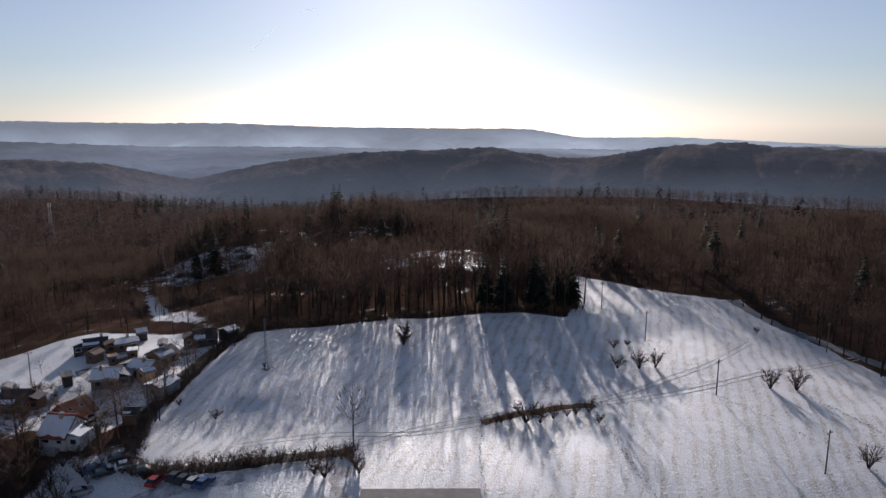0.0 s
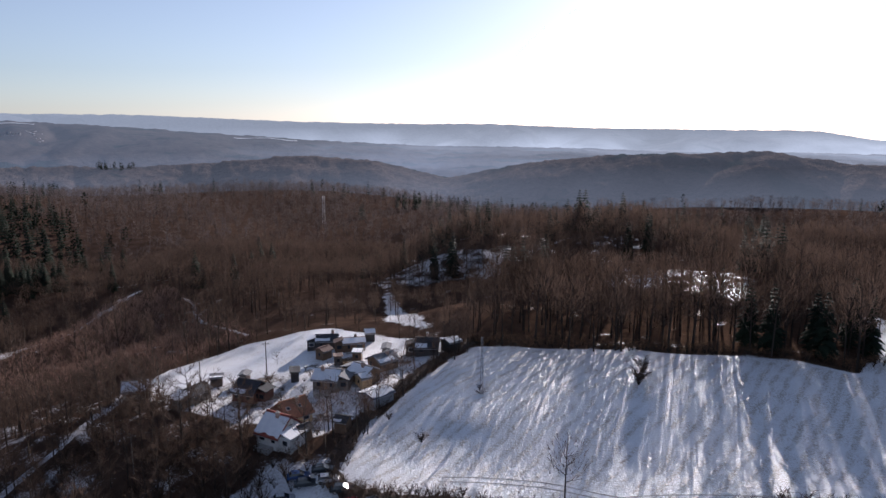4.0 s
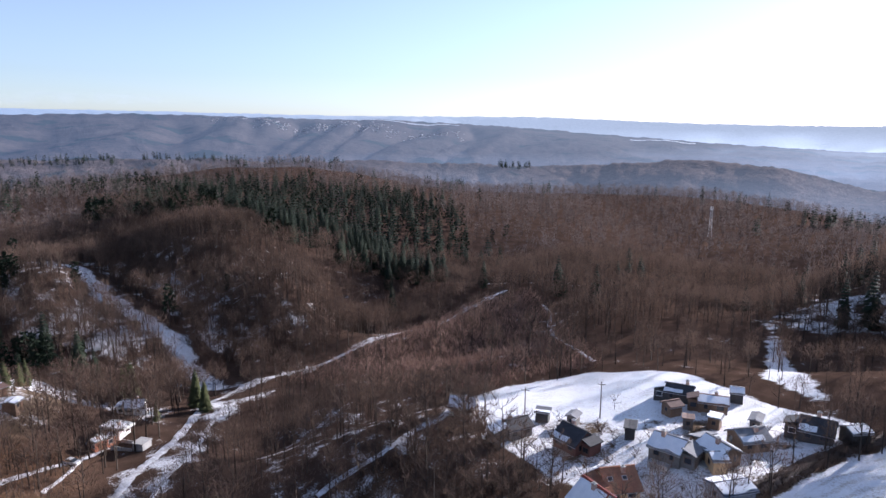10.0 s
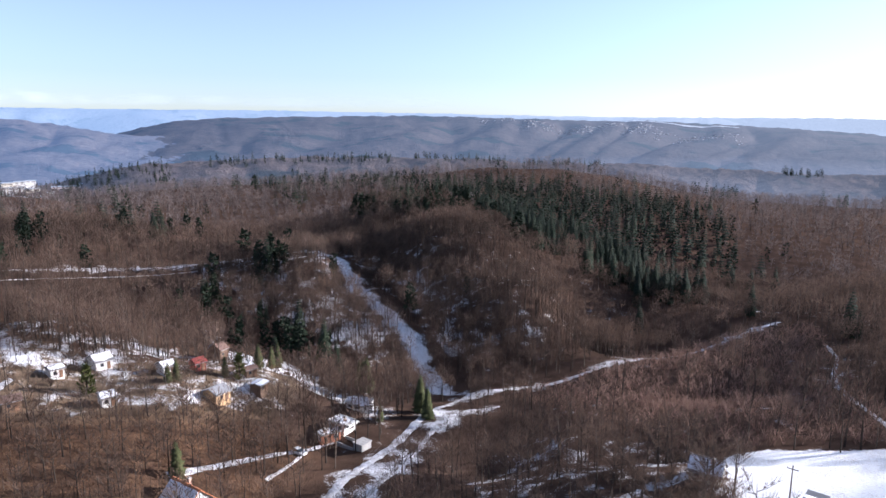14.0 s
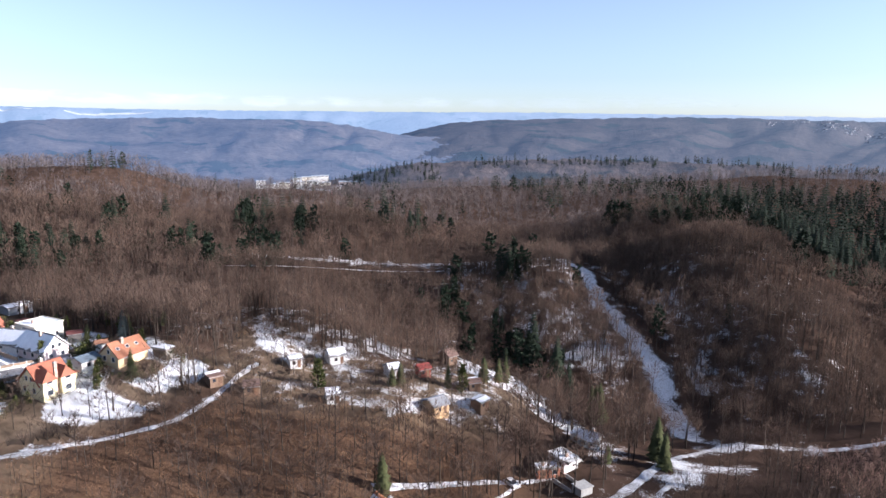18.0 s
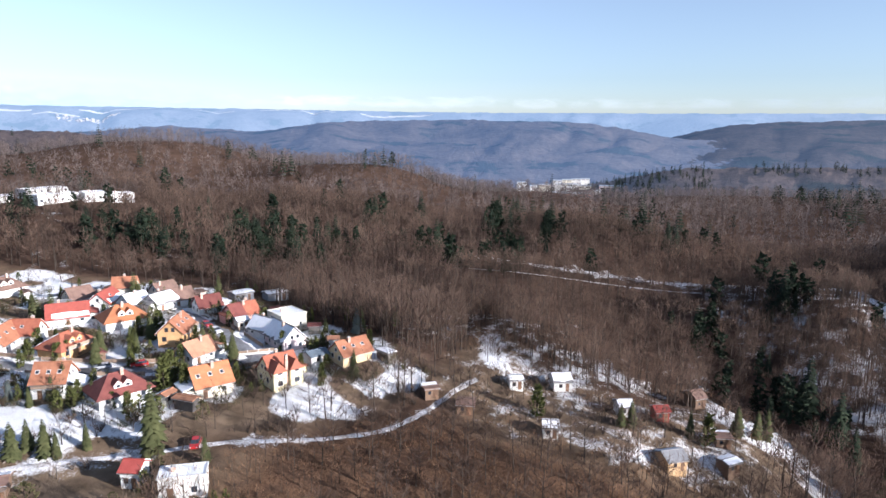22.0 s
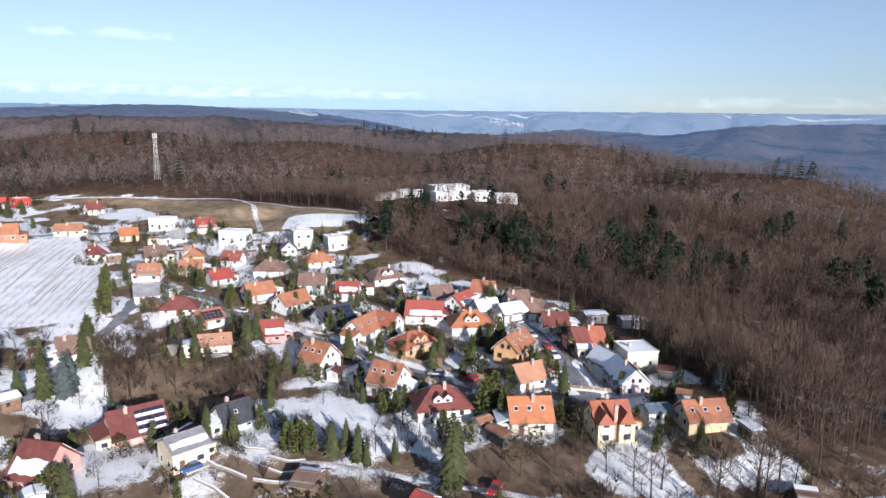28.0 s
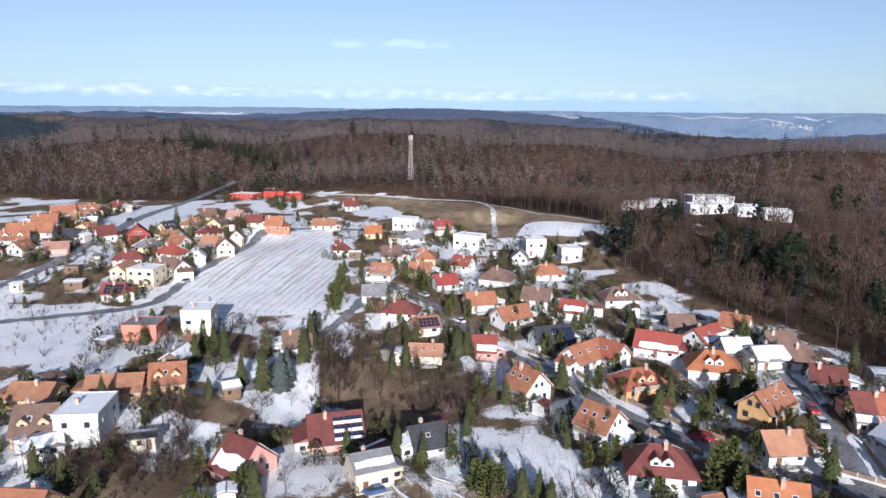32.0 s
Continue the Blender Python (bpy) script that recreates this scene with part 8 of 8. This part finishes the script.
def car(x, y, yaw, paint):
    z = float(land(np.array([x]), np.array([y]))[0]) + 0.1
    root = new("car")
    root.matrix_basis = pose(x, y, z, 0, 0, yaw)
    prof = [(-2.1, 0.35), (-2.1, 0.8), (-1.95, 0.92), (-1.2, 0.98), (1.0, 0.98), (1.9, 0.85), (2.1, 0.7), (2.1, 0.35)]
    w = 0.87
    V = [(a, -w, b) for a, b in prof] + [(a, w, b) for a, b in prof]
    n = len(prof)
    F = [tuple(range(n))[::-1], tuple(range(n, 2 * n))] + [(i, (i + 1) % n, n + (i + 1) % n, n + i) for i in range(n)]
    solid("body", V, F, CAR_M[paint], root)
    prof = [(-1.75, 0.97), (-1.35, 1.42), (0.2, 1.46), (1.05, 0.97)]
    V = [(a, -w * (0.95 if b < 1.2 else 0.78), b) for a, b in prof] + [(a, w * (0.95 if b < 1.2 else 0.78), b) for a, b in prof]
    solid("cabin", V, [(3, 2, 1, 0), (4, 5, 6, 7), (0, 1, 5, 4), (1, 2, 6, 5), (2, 3, 7, 6), (3, 0, 4, 7)], M_GLASS, root, "dark glazed cabin")
    v, f = boxes([(-1.3, 0.15, -0.66, 0.66, 1.44, 1.5)])
    solid("roof", v, f, CAR_M[paint], root)
    for cx_ in (-1.3, 1.35):
        for s in (-1, 1):
            wh = solid("wheel", *round_bar((cx_, s * 0.7, 0.33), (cx_, s * 0.9, 0.33), 0.33, 0.33, 12), M_TYRE, root)
            solid("rim", *round_bar((cx_, s * 0.89, 0.33), (cx_, s * 0.92, 0.33), 0.18, 0.18, 8), M_METAL, wh)
    for s in (-0.62, 0.62):
        v, f = boxes([(2.06, 2.13, s - 0.15, s + 0.15, 0.62, 0.76)])
        solid("headlight", v, f, M_LAMP, root)
    return tagged(root, f"{paint} hatchback parked beside the lane", "car", "parked cars")

M_GREYSTEEL = surface("grey_steel", (0.12, 0.12, 0.125), (0.24, 0.24, 0.25), 1, 0.6)


def field_mast(x, y, h):
    """A slim three-legged lattice mast with a ring of brush at its foot."""
    z = float(land(np.array([x]), np.array([y]))[0])
    root = new("field_mast")
    root.matrix_basis = pose(x, y, z)
    feet = [Vector((math.cos(a), math.sin(a), 0)) * 0.42 for a in (0.3, 2.39, 4.49)]
    for f0 in feet:
        solid("leg", *round_bar(tuple(f0 + Vector((0, 0, -0.4))), tuple(f0 * 0.5 + Vector((0, 0, h))), 0.06, 0.045, 5), M_GREYSTEEL, root)
    n = 10
    for i in range(n):
        for j in range(3):
            a, b = feet[j] * (1 - 0.5 * i / n), feet[(j + 1) % 3] * (1 - 0.5 * (i + 1) / n)
            solid("brace", *round_bar((a.x, a.y, h * i / n), (b.x, b.y, h * (i + 1) / n), 0.035, 0.035, 4), M_GREYSTEEL, root)
    V, F, S = shrub(551, 1.0, 26, 520, 2.0)
    brush = sheet("brush_ring", V, F, M_BARK)
    brush.parent = root
    return tagged(root, "slim pale lattice mast with dry brush at its foot", "mast")


field_mast(-42, 154, 13)
for q in ((48, 199), (55, 177), (61, 143), (69, 113), (-110, 144), (-101, 158), (104, 176), (-99, 112)):
    utility_pole(q[0], q[1], 8.5)
def concrete_garage(x, y, yaw):
    """A small concrete garage with a sloping ramp between low walls."""
    z = float(land(np.array([x]), np.array([y]))[0])
    root = new("garage")
    root.matrix_basis = pose(x, y, z, 0, 0, yaw)
    v, f = boxes([(-1.7, 1.7, -1.5, 1.5, -1.5, 1.9)])
    solid("wall", v, f, M_CONCRETE, root)
    v, f = boxes([(-1.9, 1.9, -1.7, 1.7, 1.9, 2.1)])
    solid("roof", v, f, M_CONCRETE, root)
    v, f = boxes([(-1.2, 1.2, -1.56, -1.48, -0.2, 1.6)])
    solid("door", v, f, M_DOOR, root)
    for dx in (-2.0, 1.8):
        v, f = boxes([(dx, dx + 0.25, -8.0, -1.6, -2.0, 0.5)])
        solid("ramp_wall", v, f, M_CONCRETE, root)
    return tagged(root, "grey concrete garage below the hillside house", "garage")


concrete_garage(-186, 82, -52)
for q in ((-66, 114, 35, "silver"), (-63.5, 117.5, 35, "dark"), (-59.5, 118.5, 30, "white"), (-55, 116, 25, "dark"), (-51.5, 112.5, 75, "red"), (-42, 110.5, 70, "blue"), (-164, -77, -35, "red"), (-158, -83, -40, "silver"), (-182, -68, 60, "dark"), (-188, -76, 75, "white"), (-190, -82, 75, "red"), (-192, -92, 80, "silver"), (-146, -36, 40, "red"),
          (-46, 112, 70, "dark"), (-48, 113, 75, "dark"), (-44, 111, 70, "silver"), (-62, 121, 30, "dark"), (-66, 119, 35, "blue"), (-115, -174, -60, "silver"), (-124, -150, -55, "white"),
          (-134, -124, -55, "dark"), (-33, -196, 70, "silver"), (20, -262, 85, "white"), (21, -300, 85, "dark"), (-99, -70, 20, "blue"), (-186, 66, 40, "white")):
    car(*q)


# the factory town down in the far valley
def far_building(x, y, z, yaw, wide, high, wall):
    root = new("valley_building")
    root.matrix_basis = pose(x, y, z - 8, 0, 0, yaw)
    deep, high = max(12, wide * 0.45), max(2.5, high * 0.5)
    v, f = boxes([(-wide / 2, wide / 2, -deep / 2, deep / 2, -14, high)])
    solid("wall", v, f, WALL_M[wall], root)
    v, f = boxes([(-wide / 2 - 0.4, wide / 2 + 0.4, -deep / 2 - 0.4, deep / 2 + 0.4, high, high + 0.6)])
    # roof snow in the far tone, with distance haze painted into its colour
    solid("roof", v, f, M_HAZESNOW, root, "snow-covered flat roof")
    n = max(2, int(wide / 8))
    for i in range(n):
        a = -wide / 2 + wide * (i + 0.5) / n
        wv, wf = boxes([(a - wide / n * 0.36, a + wide / n * 0.36, -deep / 2 - 0.15, -deep / 2 + 0.1, high * 0.4, high * 0.72)])
        solid("window_band", wv, wf, M_GLASS, root)
    return tagged(root, f"{WALLS[wall][2]} factory building with snow on its flat roof", "building", "factory town in the valley")


far_building(-906, -263, -34, 111, 43, 9, "pinklight")
far_building(-938, -230, -33, 108, 55, 11, "pink")
far_building(-958, -202, -27, 106, 13, 6, "white")
far_building(-982, -188, -26, 105, 33, 14, "pinklight")
far_building(-1009, -164, -21, 103, 30, 7, "white")
far_building(-1035, -286, -22, 109, 12, 5, "white")
far_building(-1049, -276, -22, 109, 14, 6, "creamlight")
far_building(-1063, -266, -21, 108, 13, 5, "white")
far_building(-1077, -256, -21, 107, 13, 5, "white")
far_building(-1009, -271, -25, 109, 13, 5, "white")
far_building(-1014, -255, -25, 108, 17, 6, "white")
far_building(-1001, -232, -26, 107, 17, 7, "creamlight")
far_building(-963, -309, -29, 112, 13, 6, "white")
far_building(-977, -299, -27, 111, 13, 6, "white")
far_building(-992, -289, -26, 110, 15, 6, "creamlight")
far_building(-1017, -336, -26, 112, 14, 4, "white")


# ---- small field marks ----
M_STRAW = stuff_mat("dry_grass", (0.06, 0.045, 0.03), (0.24, 0.18, 0.11))
strip_rng = np.random.default_rng(83)
for nm, line, wide, step in (("grass_strip", [(33, 131), (34, 118), (36, 105), (39, 92)], 0.35, 0.3), ("grass_strip", [(8, 129), (7, 117), (7, 104), (7, 92)], 0.25, 0.4), ("grass_strip", [(60, 145), (72, 125), (84, 105)], 0.3, 0.6),
                             ("grass_strip", [(80, 149), (88, 128), (97, 105)], 0.5, 0.3), ("grass_strip", [(49, 199), (56, 178), (61, 160), (61, 145)], 0.4, 0.9)):
    q = np.array(row(line, step)) + strip_rng.normal(0, wide, (len(row(line, step)), 2))
    scatter(nm, [shrub(700 + i, 0.42, 7, 42, 0.9) for i in range(3)], q[:, 0], q[:, 1], strip_rng.uniform(0.4, 1.3, len(q)), [M_STRAW, M_STRAW], "thin strip of dry grass across the snowy field", "grass", 84)
ribbon("hedge_strip", [(8, 130), (16, 134), (24, 137), (33, 139)], 2.6, M_DRY, "dry brown verge under the field bushes", 0.14, "grass")
hb, hc = spots(8, 36, 128, 142, 1.5, 51)
k_ = along(hb, hc, [(9, 130), (16, 134), (24, 137), (34, 139)]) < 1.4
scatter("field_hedge", [shrub(500 + i, 1.6, 8, 60, 0.6) for i in range(3)], hb[k_], hc[k_], rng.uniform(0.5, 1.2, int(k_.sum())), [M_BARK, M_TWIG], "low brown hedge across the snowy field", "hedge", 52)
hb, hc = spots(-64, -12, 112, 124, 1.0, 53)
k_ = along(hb, hc, [(-58, 118), (-48, 115), (-38, 117), (-28, 118), (-18, 120)]) < 2.0
scatter("bank_hedge", [shrub(510 + i, 2.0, 9, 66, 0.6) for i in range(3)], hb[k_], hc[k_], rng.uniform(0.5, 1.3, int(k_.sum())), [M_BARK, M_TWIG], "dense brown hedge on the bank below the field", "hedge", 54)
hb, hc = spots(-72, -50, 118, 192, 1.25, 55)
k_ = along(hb, hc, [(-60, 122), (-63, 134), (-62, 150), (-60, 172), (-56, 188)]) < 2.2
scatter("lane_hedge", [shrub(520 + i, 1.8, 8, 60, 0.6) for i in range(3)], hb[k_], hc[k_], rng.uniform(0.5, 1.3, int(k_.sum())), [M_BARK, M_TWIG], "dark bare hedge along the cottage lane", "hedge", 56)
hb, hc = spots(-64, 50, 186, 200, 1.7, 57)
k_ = along(hb, hc, [(-55, 188), (-30, 191), (-14, 191), (3, 193), (36, 193), (44, 204)]) < 2.2
scatter("wood_edge_scrub", [shrub(530 + i, 2.4, 9, 66, 0.55) for i in range(3)], hb[k_], hc[k_], rng.uniform(0.5, 1.4, int(k_.sum())), [M_BARK, M_DRY], "brown scrub along the edge of the wood", "scrub", 58)

# ---- clouds and a contrail in the sky ----
def cloud_mat(name, low, high, soft_, base=(0.8, 0.8, 0.82), glow=(0.80, 0.84, 0.92), size=1.0):
    m, t, p = nodes_of(name)
    c = t.nodes.new("ShaderNodeTexCoord")
    mp = t.nodes.new("ShaderNodeMapping")
    mp.inputs["Scale"].default_value = (0.007 * size, 0.007 * size, 0.016 * size)
    t.links.new(c.outputs["Object"], mp.inputs["Vector"])
    n = t.nodes.new("ShaderNodeTexNoise")
    n.inputs["Detail"].default_value, n.inputs["Scale"].default_value, n.inputs["Roughness"].default_value = 6, 1.0, 0.55
    t.links.new(mp.outputs["Vector"], n.inputs["Vector"])
    at = t.nodes.new("ShaderNodeAttribute")
    at.attribute_name = "body"
    alpha = ramp(t, calc(t, "MULTIPLY", n.outputs["Fac"], at.outputs["Fac"]), low, high)
    t.links.new(calc(t, "MULTIPLY", alpha, soft_), p.inputs["Alpha"])
    p.inputs["Base Color"].default_value = (*base, 1)
    p.inputs["Roughness"].default_value = 1.0
    # weak emission stands in for daylight scattered inside the cloud
    p.inputs["Emission Color"].default_value = (*glow, 1)
    p.inputs["Emission Strength"].default_value = 0.32
    return m


def cloud_bank(name, a0, a1, e0, e1, radius, material, label):
    az, ee = np.meshgrid(np.linspace(a0, a1, 90), np.linspace(0, 1, 14))
    a, el = np.radians(az), np.radians(e0 + (e1 - e0) * ee)
    V = np.stack([EYE.x - np.sin(a) * radius, EYE.y + np.cos(a) * radius, EYE.z + radius * np.tan(el)], -1).reshape(-1, 3)
    ii = np.arange(az.size).reshape(az.shape)
    ob = sheet(name, V, np.stack([ii[:-1, :-1], ii[:-1, 1:], ii[1:, 1:], ii[1:, :-1]], -1).reshape(-1, 4), material, smooth=True)
    ends = np.minimum(1, np.minimum(az - a0, a1 - az) / (0.2 * (a1 - a0)))
    body = np.clip(ends, 0, 1) * np.clip(1.25 - np.abs(ee - 0.42) * 2.2, 0, 1)
    at = ob.data.attributes.new("body", "FLOAT", "POINT")
    at.data.foreach_set("value", body.ravel().astype(np.float32))
    ob.visible_shadow = False
    return tagged(ob, label, "cloud", kind="structure")


def contrail(name, a0, e0, a1, e1, wide, label):
    """A thin straight vapour trail far up in the sky."""
    k = np.linspace(0, 1, 24)
    az, el = np.radians(a0 + (a1 - a0) * k), e0 + (e1 - e0) * k
    V = []
    for s_ in (-1, 1):
        V.append(np.stack([EYE.x - np.sin(az) * 4780, EYE.y + np.cos(az) * 4780, EYE.z + 4780 * np.tan(np.radians(el + s_ * wide * (1.3 - k)))], -1))
    i = np.arange(23)
    ob = sheet(name, np.concatenate(V), np.stack([i, i + 1, i + 25, i + 24], -1), M_TRAIL, smooth=True)
    ob.visible_shadow = False
    return tagged(ob, label, "contrail", kind="structure")


m, t, p = nodes_of("vapour_trail")
p.inputs["Base Color"].default_value = (0.85, 0.86, 0.9, 1)
# the trail's sunlit white is added as emission
p.inputs["Emission Color"].default_value = (0.95, 0.97, 1, 1)
p.inputs["Emission Strength"].default_value = 0.6
t.links.new(ramp(t, noise_at(t, 0.01, 3), 0.2, 0.8), p.inputs["Alpha"])
M_TRAIL = m
contrail("backdrop_contrail", 14.9, 5.5, 12.5, 7.7, 0.06, "short white contrail in the clear sky")
contrail("backdrop_contrail_2", 10.7, 8.7, 9.5, 8.95, 0.07, "faint short vapour streak in the sky")
M_CLOUD = cloud_mat("low_cloud", 0.43, 0.74, 0.2, size=1.5)
M_MURK = cloud_mat("blue_grey_cloud", 0.05, 0.42, 0.72, (0.12, 0.17, 0.22), (0.36, 0.58, 0.80), 0.3)
M_VEIL = cloud_mat("thin_cloud", 0.38, 0.75, 0.16)
cloud_bank("backdrop_cloud", 138, 226, 1.3, 3.4, 4700, M_CLOUD, "bank of low white cumulus on the horizon")
cloud_bank("backdrop_cloud_4", 132, 240, -1.2, 3.3, 4730, M_MURK, "blue-grey cloud layer lying on the horizon")
cloud_bank("backdrop_cloud_2", 170, 186, 5.4, 7.4, 4720, M_VEIL, "small thin cloud high over the hills")
cloud_bank("backdrop_cloud_3", 60, 150, 0.8, 2.8, 4740, M_VEIL, "thin pale cloud streaks over the ridge")
